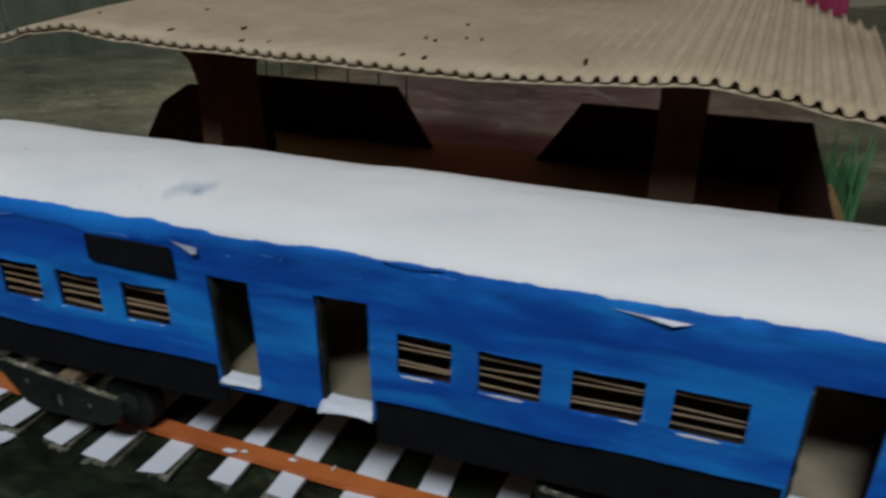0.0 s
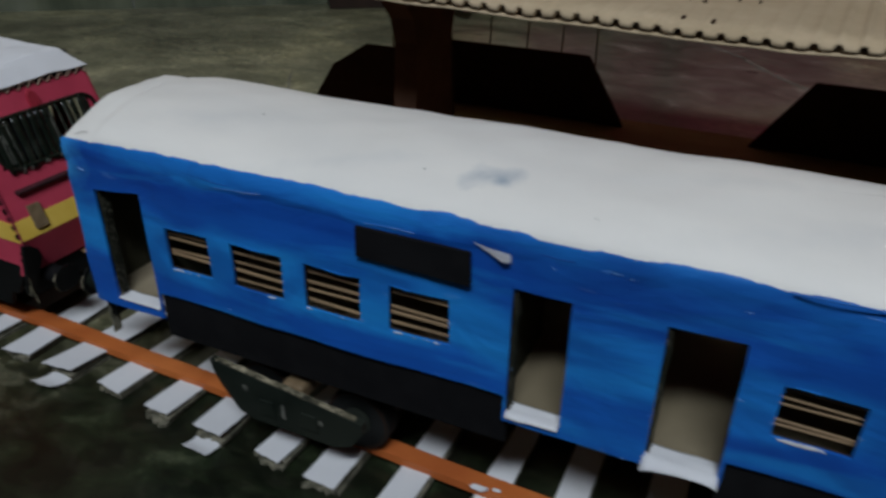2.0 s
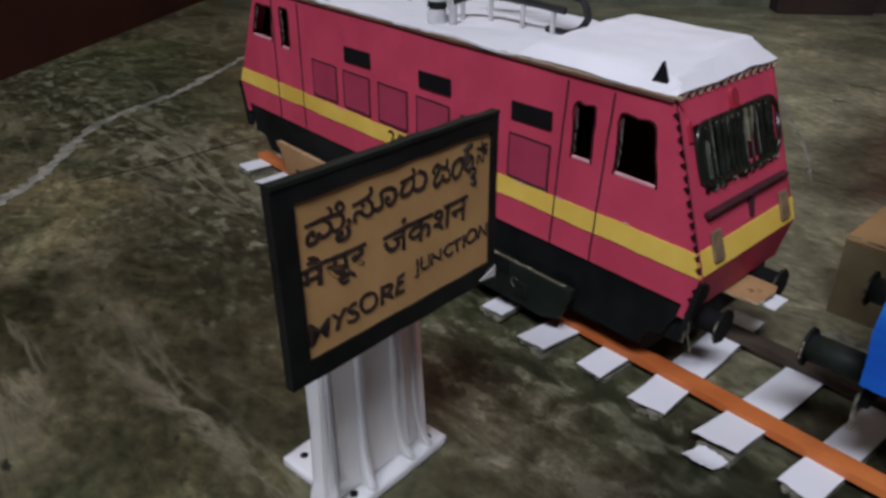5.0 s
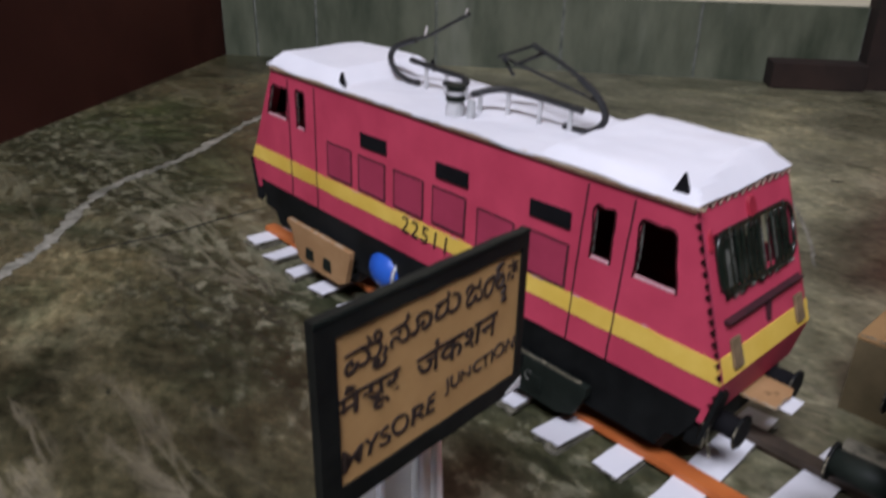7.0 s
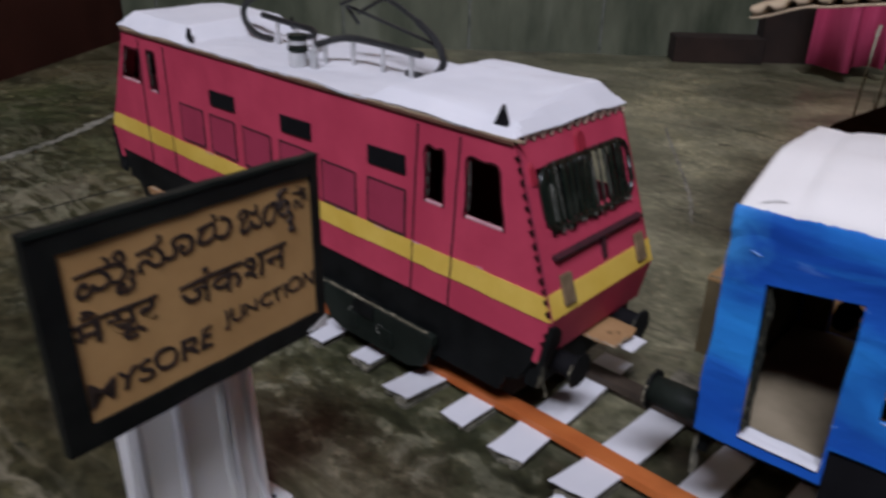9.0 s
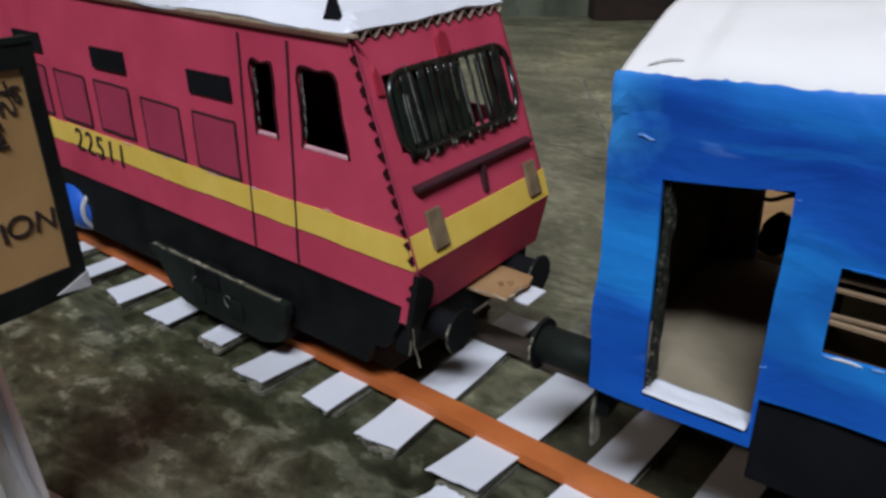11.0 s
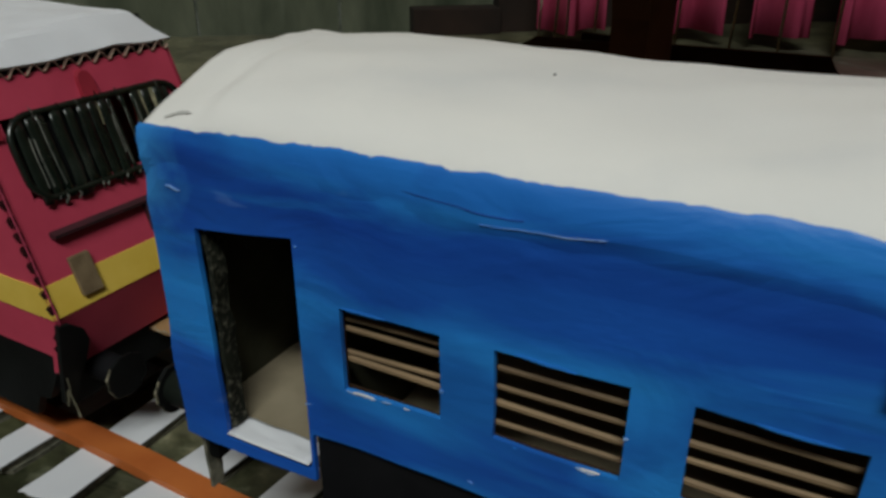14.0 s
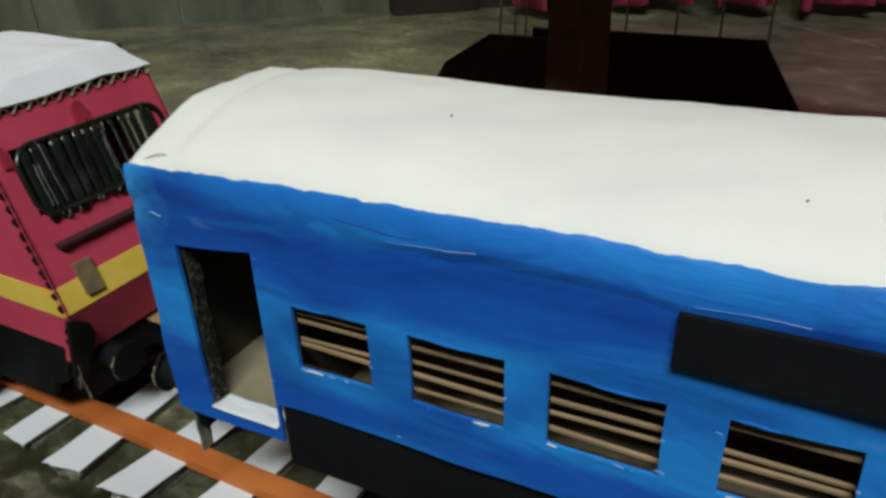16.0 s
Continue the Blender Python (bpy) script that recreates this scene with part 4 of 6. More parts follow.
def side_shape(far):
    def go(x, y, z):
        dy = wob(x, 5 * far, z, 0.012, 1.7) + wob(x, 3 + far, z, 0.004, 7)
        dy += wob(x, 1 + far, z, 0.022, 19) * max(0.0, 1 - x / 0.14) * min(1.0, max(0.0, (z - 1.25) * 6)) * min(1.0, max(0.0, (1.5 - z) * 20))
        dz = wob(x, 4, z, 0.006, 3)
        # the end bay sags, and its lintel slopes
        dz -= 0.022 * min(1.0, max(0.0, (0.52 - x) / 0.08)) * min(1.0, max(0.0, (0.82 - z) / 0.08))
        dz += 0.12 * (x - 0.28) * min(1.0, max(0.0, (0.50 - x) / 0.06)) * max(0.0, 1 - abs(z - 1.315) / 0.1)
        return (x + door_lean(x, z) + wob(x, z, 3, 0.006, 4) + wob(2, z, 3, 0.010, 5) * max(0.0, 1 - x / 0.08), (1.0 - y if far else y) + dy, z + dz)
    return go


low = [(0.43, 2.19, 0.6, BB), (3.03, 4.76, 0.6, BB)]
for far in (0, 1):
    holes = [(a, b, WZ0, WZ1) for a, b in windows] + [(a, b, 0.725, 1.315) for a, b in doors]
    cut = [(a, b, 0.6, BB) for a, b in ((0.43, 2.19), (3.03, 4.76))]
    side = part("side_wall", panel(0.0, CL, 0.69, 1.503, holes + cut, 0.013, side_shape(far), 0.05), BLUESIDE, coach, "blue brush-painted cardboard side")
    for a, b in windows:
        y = 0.036 if not far else 0.964
        for z in (1.045, 1.064, 1.128, 1.147) if a < 0.6 else rng.choice(((1.0, 1.03, 1.082, 1.12, 1.155), (0.995, 1.045, 1.085, 1.13), (1.01, 1.03, 1.1, 1.125, 1.165), (1.0, 1.05, 1.075, 1.14, 1.16))):
            part("window_bar", rod((a - 0.02, y + rng.uniform(-0.004, 0.004), z + rng.uniform(-0.007, 0.007)), (b + 0.02, y, z + rng.uniform(-0.007, 0.007)), rng.uniform(0.0055, 0.008) * (0.75 if a > 3 else 1.0), 6), STICK, coach)
for y in (0.02, 0.944):
    gap = 0.055 if y < 0.5 else 0.0
    low = 0.845 if y < 0.5 else 0.72
    part("side_lining", panel(0.04, CL - 0.04, low, 1.5, [(a - 0.004, b + 0.004, WZ0 - 0.004, WZ1 + 0.004) for a, b in windows] + [(a - (gap if a < 1 else 0.0), b, low, 1.319) for a, b in doors], 0.006, lambda px, py, pz, y=y: (px, y + py + wob(px, 5 * (y > 0.5), pz, 0.012 if y < 0.5 else 0.003, 1.7), pz)), DARKCARD if y < 0.5 else LININGCARD, coach, "bare cardboard lining")
for y0, y1 in ((0.022, 0.05), (0.95, 0.978)):
    for a, b in ((0.43, 2.2), (3.02, 4.77)):
        part("skirt", box(a, b, y0, y1, 0.56 if a < 1 else 0.55, BB + 0.02, 0.004), BLACKPAPER, coach, "black paper skirt")
part("coach_floor", box(0.02, CL - 0.02, 0.035, 0.965, 0.68, 0.715), FLOORCARD, coach, "bare grey-brown cardboard floor")
for x in (0.0, CL - 0.03):
    part("end_wall", panel(0.0, 0.94, 0.69, 1.52, [], 0.03, lambda px, py, pz, x=x: (x + py, 0.03 + px, pz)), OLIVECARD, coach, "dark olive cardboard end wall")
for x in (0.47, 2.14, 3.06, 4.72):
    part("partition", box(x, x + 0.02, 0.06, 0.62, 0.72, 1.5), OLIVECARD, coach)

# roof sheet
bm = bmesh.new()
prof = []
for k in range(25):
    s = k / 24
    ang = math.pi * (1 - s)
    y = 0.5 + 0.494 * math.cos(ang)
    z = 1.515 + 0.148 * math.sin(ang)
    prof.append((y, z))
def coach_roof(x, y, z):
    """Where a place of the ideal arch lies on the real, wavy paper."""
    e = max(0.0, 1 - x / 0.2) ** 2 + max(0.0, 1 - (CL - x) / 0.2) ** 2
    h = (z - 1.5) / 0.2
    crease = 0.012 * math.exp(-((x - 0.12 + 0.1 * (y - 0.5)) / 0.025) ** 2)
    fold = 0.8 * math.sqrt(min(1.0, e))
    z = z + (1.515 + 0.15 * min(1.0, max(0.0, min(y, 1 - y)) / 0.3) - z) * fold
    h = (z - 1.5) / 0.2
    zz = z - 0.012 * e * h + wob(x, y, 0, 0.022, 1.3) * h + wob(x, y * 2, 4, 0.010, 4) * h + wob(x * 0.6, y * 3, 8, 0.006, 9) * h - crease * h
    return (x, y + wob(x, 0, 1.52, 0.012, 1.7), zz)


def arch(y):
    c = max(-1.0, min(1.0, (y - 0.5) / 0.494))
    return 1.515 + 0.148 * math.sqrt(1 - c * c)


grid = []
nx = 340
for i in range(nx + 1):
    x = 0.002 + (CL - 0.004) * i / nx
    grid.append([bm.verts.new(coach_roof(x, y, z)) for y, z in prof])
for p, q in zip(grid, grid[1:]):
    for k in range(len(prof) - 1):
        bm.faces.new((p[k], p[k + 1], q[k + 1], q[k]))
bmesh.ops.recalc_face_normals(bm, faces=bm.faces[:])
bmesh.ops.solidify(bm, geom=bm.faces[:], thickness=0.015)
roof = part("roof", bm, ROOFWHITE, coach, "white paper roof, slightly wavy and smudged", smooth=True)
for x in (0.0, CL - 0.03):
    part("roof_end", prism([(0.03, 1.5)] + [(0.5 + (y - 0.5) * 0.95, z - 0.03 if z < 1.6 else z - 0.05) for y, z in prof] + [(0.97, 1.5)], "x", x, x + 0.03), WHITE, coach)

for x, y, r in ((0.857, 0.385, 0.005), (2.45, 0.1, 0.004), (1.75, 0.19, 0.004)):
    z = coach_roof(x, y, arch(y))[2]
    part("speck", rod((x, y, z - 0.01), (x, y, z + 0.003), r * 0.8, 8), SPECK, roof, "small dark speck")

# creases in the roof paper near its end, their shade drawn as grey strips
def roof_crease(points, width):
    bm = bmesh.new()
    rows = []
    pts = curve_points([(x, y, 0) for x, y in points], 10)
    for i, p in enumerate(pts):
        d = (pts[min(i + 1, len(pts) - 1)] - pts[max(i - 1, 0)]).normalized()
        w = width * (0.3 + 0.7 * abs(math.sin(i * 0.9))) * min(1.0, 0.2 + 0.2 * min(i, len(pts) - 1 - i))
        row = []
        for k in (-1, 1):
            x, y = p.x - d.y * w * k, p.y + d.x * w * k
            q = coach_roof(x, y, arch(y))
            row.append(bm.verts.new((q[0], q[1], q[2] + 0.005)))
        rows.append(row)
    for p, q in zip(rows, rows[1:]):
        bm.faces.new((p[0], p[1], q[1], q[0]))
    bmesh.ops.recalc_face_normals(bm, faces=bm.faces[:])
    part("crease", bm, CREASE, roof, "crease in the roof paper, its shade drawn in grey")


roof_crease([(0.06, 0.028), (0.10, 0.04), (0.14, 0.038)], 0.004)

roof_crease([(3.2, 0.60), (3.9, 0.68), (4.6, 0.66), (5.15, 0.70)], 0.003)
roof_crease([(3.9, 0.78), (4.5, 0.75), (5.2, 0.79)], 0.003)
part("thread", tube(curve_points([(3.10, 0.0, 1.535), (3.2, -0.02, 1.55), (3.3, -0.015, 1.548), (3.36, 0.0, 1.535)]), 0.004, 6), BLUESIDE, roof, "loose blue thread at the eaves")

# the side's upper edge is folded back to the roof: a wandering ridge, and a ragged edge of paint on the roof paper
RIDGE = [(-0.1, 1.455), (0.45, 1.452), (0.87, 1.453), (1.0, 1.459), (1.12, 1.467), (1.26, 1.47), (1.36, 1.461), (1.47, 1.457), (1.58, 1.446), (1.67, 1.45), (1.95, 1.449), (2.3, 1.46), (3.0, 1.458), (5.5, 1.458)]


def ridge_z(x):
    for (a, u), (b, v) in zip(RIDGE, RIDGE[1:]):
        if a <= x <= b:
            f = (x - a) / (b - a)
            return u + (v - u) * f * f * (3 - 2 * f) + 0.003 * noise.noise((x * 9, 4, 2))
    return 1.458


def ridge_out(x):
    return 0.0015 + 0.0075 * min(1.0, max(0.0, (x - 0.7) / 0.25)) * min(1.0, max(0.0, (2.3 - x) / 0.5)) * (0.75 + 0.5 * noise.noise((x * 4, 1, 6)))


def fold_edge(x):
    """The ridge, the hollow over it and the seam with the roof, at one place along the side."""
    zc = ridge_z(x)
    y = wob(x, 0, zc, 0.012, 1.7)
    hollow = 0.003 * noise.noise((x * 6, 8, 2)) + 0.0015 * noise.noise((x * 17, 3, 2))
    return Vector((x, y - ridge_out(x), zc)), Vector((x, wob(x, 0, 1.5, 0.012, 1.7) - 0.003 - 0.25 * ridge_out(x) + hollow, 1.492))


bm = bmesh.new()
rows = []
for i in range(430):
    x = -0.004 + (CL + 0.008) * i / 429
    reach = 0.004 + 0.006 * max(0.0, 1 - x / 0.16) ** 2 + 0.008 * math.exp(-((x - 1.25) / 0.5) ** 2) + 0.006 * noise.noise((x * 2.3, 5, 1)) + 0.005 * noise.noise((x * 7, 2, 1)) + 0.0025 * noise.noise((x * 19, 7, 3)) + 0.002 * noise.noise((x * 47, 1, 3))
    top, mid = [], []
    for k in range(4):
        y = 0.0065 + max(0.0015, reach) * k / 3
        p = coach_roof(x, y, arch(y))
        top.append(bm.verts.new((p[0], p[1] - 0.003, p[2] + 0.004)))
    a, b = fold_edge(x)
    under = Vector((x, wob(x, 0, a.z - 0.04, 0.012, 1.7) + 0.001, a.z - 0.012 - 3.0 * ridge_out(x)))
    rows.append([bm.verts.new(v) for v in (under, a + Vector((0, 0.002, -0.002)), a + Vector((0, 0.001, 0.003)), (a + b) / 2 + Vector((0, 0.002, 0)), b)] + top)
for p, q in zip(rows, rows[1:]):
    for k in range(8):
        bm.faces.new((p[k], q[k], q[k + 1], p[k + 1]))
bmesh.ops.recalc_face_normals(bm, faces=bm.faces[:])
part("painted_fold", bm, BLUESIDE, coach, "ragged blue paint edge along the roof fold", True)
for x0, x1, r in ((0.865, 1.10, 0.0014), (1.585, 1.80, 0.0014)):
    pts = []
    for k in range(31):
        a, b = fold_edge(x0 + (x1 - x0) * k / 30)
        pts.append(a + Vector((0, 0.0005, 0.0005 - 0.003 * max(0.0, noise.noise((k * 0.35, x0, 3))))))
    part("worn_ridge", tube(pts, r, 5), WORNBLUE, coach, "pale worn ridge in the paint")
# navy lines draw the shade in wrinkles of the painted fold
for path in (((0.70, 0.95), (0.76, 0.8), (0.82, 0.68), (0.86, 0.5), (0.92, 0.46), (0.95, 0.5)), ((2.29, 0.7), (2.36, 0.6), (2.42, 0.7))):
    pts = []
    for x, f in path:
        a, b = fold_edge(x)
        pts.append(a + (b - a) * f + Vector((0, 0.0015, 0.0)))
    part("dark_crease", tube(curve_points(pts, 6), 0.0016, 5), NAVY, coach, "wrinkle in the painted paper, its shade drawn in navy")

# door sills, boards, tears
def side_piece(name, x0, x1, z0, z1, material, label, out=0.003, slope=0.0, rag=0.004):
    """A thin ragged piece stuck flat on the near side."""
    def go(x, y, z):
        p = side_shape(0)(x, y, z)
        taper = min(1.0, (x - x0) / (0.25 * (x1 - x0)) + 0.15, (x1 - x) / (0.25 * (x1 - x0)) + 0.15)
        zz = (z0 + z1) / 2 + (z - (z0 + z1) / 2) * taper + slope * (x - x0) + rag * noise.noise((x * 40, z * 30, 2))
        return (p[0], p[1] - out, zz + p[2] - z)
    part(name, panel(x0, x1, z0, z1, [], 0.004, go, 0.02), material, coach, label)


for i, (a, b) in enumerate(doors):
    # a crumpled sheet over the threshold, hanging out of the doorway
    hang = (0.006, 0.02, 0.045, 0.02)[i]
    bm = bmesh.new()
    rows = []
    for k in range(9):
        f = k / 8
        row = []
        for m in range(11):
            g = m / 10
            x = a + 0.004 + (b - a - 0.008) * g + (0.012 * (i == 2) * f * (1 if g > 0.5 else -1))
            y = 0.075 - (0.075 + hang * (0.9 + 0.12 * math.sin(g * 3 + i))) * f + wob(x, f, i, 0.006, 12)
            z = (0.72 if i == 0 else 0.739) - 0.85 * max(0.0, -y - 0.006) * (1 + 0.3 * math.sin(5 * g + i)) + wob(x, f * 2, 3 + i, 0.004, 10)
            row.append(bm.verts.new((x, y, z)))
        rows.append(row)
    for p, q in zip(rows, rows[1:]):
        for m in range(10):
            bm.faces.new((p[m], p[m + 1], q[m + 1], q[m]))
    bmesh.ops.recalc_face_normals(bm, faces=bm.faces[:])
    bmesh.ops.solidify(bm, geom=bm.faces[:], thickness=0.004)
    part("door_sill", bm, WHITE, coach, "crumpled white paper door sill", smooth=True)
    for x in (a, ):
        part("door_jamb", panel(0.016, 0.062, 0.73, 1.31, [], 0.014, lambda px, py, pz, x=x: (x + 0.003 + (door_lean(x, pz) if x < 1 else 0.0) + py + wob(pz, px, 3, 0.01, 14), px + wob(pz, 1, x, 0.008, 20), pz), 0.03), SPECKLE, coach, "torn dark cardboard edge of the doorway")
rc = random.Random(31)
for x, z in ((2.215, 0.95), (2.21, 1.12), (2.43, 0.80), (2.44, 1.28), (2.75, 1.24), (2.745, 0.92), (3.02, 0.78), (3.025, 1.1), (2.52, 1.47), (2.61, 1.46), (2.35, 1.44), (0.43, 1.3), (0.425, 0.9), (1.56, 1.0), (1.67, 1.15), (3.14, 1.03), (3.5, 1.17), (4.2, 1.0), (0.86, 0.845), (1.9, 0.83), (2.6, 0.70), (2.68, 0.69)):
    w = rc.uniform(0.006, 0.022)
    side_piece("paint_chip", x - w / 2, x + w / 2, z - rc.uniform(0.002, 0.006), z + rc.uniform(0.002, 0.006), PALEBLUE, "small chip in the blue paint", 0.002, rc.uniform(-0.4, 0.4), 0.003)
part("notice_board", prism([(1.557, 1.438), (1.555, 1.305), (2.043, 1.293), (2.038, 1.437)], "y", -0.028, -0.012, 0.003), BLACKPAPER, coach, "black paper board")


def flap(name, pts, y, mat_, label):
    bm = bmesh.new()
    v = [bm.verts.new((x, y - d, z)) for x, z, d in pts]
    bm.faces.new(v)
    bmesh.ops.solidify(bm, geom=bm.faces[:], thickness=0.006)
    return part(name, bm, mat_, coach, label)


flap("torn_paper", [(2.035, 1.472, 0.004), (2.10, 1.466, 0.014), (2.19, 1.463, 0.022), (2.195, 1.437, 0.03), (2.165, 1.428, 0.03), (2.11, 1.448, 0.018)], 0, WHITE, "lifted white paper tear")
flap("torn_paper", [(4.02, 1.503, 0.012), (4.2, 1.499, 0.018), (4.33, 1.492, 0.018), (4.26, 1.477, 0.03), (4.17, 1.490, 0.022)], 0, WHITE, "lifted white paper tear")

for x0, z0, x1, slope in ((0.075, 1.40, 0.12, -0.2), (3.6, 1.50, 4.05, -0.015), (2.24, 1.46, 2.27, 0.1), (3.3, 1.51, 3.42, 0.0), (2.52, 1.475, 2.58, -0.1), (2.98, 1.43, 3.0, 0.2)):
    side_piece("paper_crease", x0, x1, z0 - 0.0016, z0 + 0.0016, LIGHTBLUE if x0 == 3.6 else PALEBLUE, "pale worn crease in the paint", 0.0012, slope, 0.006)
for i, parts_ in ((0, ((0.02, 0.08), )), (1, ((0.19, 0.23), )), (3, ((0.02, 0.06), )), (4, ((0.02, 0.17), )), (5, ((0.03, 0.2), )), (6, ((0.2, 0.27), )), (7, ((0.03, 0.2), ))):
    big = i in (4, 5, 7)
    for u, v in parts_:
        a = windows[i][0]
        side_piece("torn_edge", a + u, a + v, WZ0 - (0.009 if big else 0.002), WZ0 + 0.003, WHITE, "torn white paper edge")

rt = random.Random(77)
for a, b in windows:
    for k in range(5):
        u, w = rt.uniform(a, b - 0.05), rt.uniform(0.006, 0.028)
        side_piece("torn_edge", u, u + w, WZ0 - rt.uniform(0.002, 0.006), WZ0 + 0.002, rt.choice((WHITE, PALEBLUE, PALEBLUE, PALEBLUE, LIGHTBLUE)), "torn paper edge", 0.003, 0.0, 0.004)
    u = rt.uniform(a, a + 0.1)
    side_piece("torn_edge", u, u + rt.uniform(0.06, 0.14), WZ1 + 0.001, WZ1 + 0.006, LIGHTBLUE, "lighter brush mark over the window", 0.002, -0.02, 0.003)
    z = rt.uniform(WZ0 + 0.03, WZ1 - 0.08)
    side_piece("torn_edge", b - 0.002, b + 0.007, z, z + rt.uniform(0.02, 0.06), PALEBLUE, "torn paper edge", 0.002, 0.0, 0.003)

# running gear
for x0 in (0.68, 3.76):
    bogie_plate(coach, x0 + 0.035, x0 + 0.87, 0.25, 0.435, -0.03, DARKGREEN, "dark painted cardboard bogie frame", CUTLINE, 0.1)
    for dx in (0.2, 0.73):
        wheel(coach, x0 + dx, 0.16, 0.266, 0.17, 0.1)
        wheel(coach, x0 + dx, 0.77, 0.266, 0.17, 0.1)
        part("axle", rod((x0 + dx, 0.26, 0.266), (x0 + dx, 0.77, 0.266), 0.02, 8), DARKCARD, coach)
    part("bogie_bolster", box(x0 + 0.41, x0 + 0.53, 0.01, 0.95, 0.41, 0.495, 0.02), LAMPCARD, coach, "rolled brown cardboard bolster")
    part("bogie_pivot", box(x0 + 0.42, x0 + 0.52, 0.4, 0.6, 0.48, 0.69), BLACK, coach)
for y in (0.2, 0.86):
    buffer(coach, 0.0, y, 0.61, -1, 0.25, 0.082, 0.062, DARKGREEN)
part("buffer_beam", box(0.0, 0.04, 0.06, 0.94, 0.54, 0.67), BLACK, coach, "black cardboard buffer beam")
part("inner_cable", tube(curve_points([(0.10, 0.85, 1.0), (0.19, 0.86, 0.985), (0.25, 0.85, 1.015), (0.32, 0.84, 1.03), (0.44, 0.8, 1.03)]), 0.008, 8), WIRE, coach, "black cable end inside the coach")
bm = bmesh.new()
bmesh.ops.create_icosphere(bm, subdivisions=3, radius=0.055, matrix=Matrix.Translation((0.235, 0.85, 0.875)) @ Matrix.Diagonal((0.9, 0.8, 1.3, 1)))
for v in bm.verts:
    v.co += Vector((1, 1, 1)) * 0.02 * noise.noise(v.co * 24)
part("paper_wad", bm, BLACKPAPER, coach, "crumpled black paper inside the coach")
part("hanging_strip", panel(0.0, 0.045, 0.43, 0.70, [], 0.01, lambda px, py, pz: (0.012 + py + 0.02 * math.sin(pz * 9), 0.05 + px + wob(pz, px, 2, 0.02, 9), pz), 0.03), SLEEPERCARD, coach, "loose strip of raw cardboard hanging under the corner")
part("coach_coupling", box(-0.30, 0.0, 0.46, 0.56, 0.49, 0.51), SLEEPERCARD, coach, "brown cardboard coupling strip")


# ------------------------------------------------------------------ the locomotive
loco = thing("model_locomotive", (-0.992, 0.172, -0.03), "crimson pink cardboard electric locomotive with a yellow stripe", "model train", (0, 1.32, -0.466))
LT, KNEE, LB = 1.505, 0.755, 0.6       # roof edge, fold of the ends, lower edge of the pink
LL = -3.45
LW = 0.905
LR = 0.865                     # breadth at the roof edge


def ends(x, z):
    """Moves a place near either end outwards so that the cab faces slope."""
    f = (LT - z) * 0.35 if z > KNEE else (LT - KNEE) * 0.35 - (KNEE - z) * 0.2
    k = min(1.0, max(0.0, (x + 0.27) / 0.27))
    return x + (f - 0.037) * k - 1.343 * f * min(1.0, max(0.0, (LL + 0.27 - x) / 0.27))


def breadth(z):
    """How far the far side stands off: the body narrows towards the roof."""
    return LW + (LR - LW) * min(1.0, max(0.0, (z - KNEE) / (LT - KNEE)))


def loco_side(dy, far=False, amp=0.004):
    def go(x, y, z):
        yy = y + dy + wob(x, 3, z, amp, 1.5)
        return (ends(x, z), breadth(z) - yy if far else yy, z)
    return go


cab_windows = [(-0.541, -0.424, 1.108, 1.375), (-0.288, -0.115, 1.102, 1.384)]
rear_windows = [(LL + 0.05, LL + 0.215, 1.166, 1.392), (LL + 0.317, LL + 0.42, 1.143, 1.41)]
for far in (False, True):
    part("side_wall", panel(LL, 0.0, LB, LT, cab_windows + rear_windows, 0.014, loco_side(0, far), 0.15), PINK, loco, "crimson pink paper side")
    part("yellow_stripe", panel(LL, 0.0, 0.763, 0.872, [], 0.004, lambda x, y, z, far=far: (lambda p: (p[0], p[1], p[2] + wob(x, 2, z, 0.007, 6) + wob(x, 7, z, 0.004, 25)))(loco_side(-0.005, far)(x, y, z)), 0.035), YELLOW, loco, "yellow paper stripe")
    part("skirt", panel(LL, 0.0, 0.27, LB, [], 0.03, lambda x, y, z, far=far: (lambda p: (p[0] + (0.14 * (LB - z) / 0.33 if x < LL + 0.02 else -0.12 * ((LB - z) / 0.33) if x > -0.02 else 0), p[1], z + (0.1 if (z < 0.3 and (x > -0.1 or x < LL + 0.1)) else 0)))(loco_side(0.012, far)(x, y, z)), 0.11), BLACK, loco, "black painted skirt")
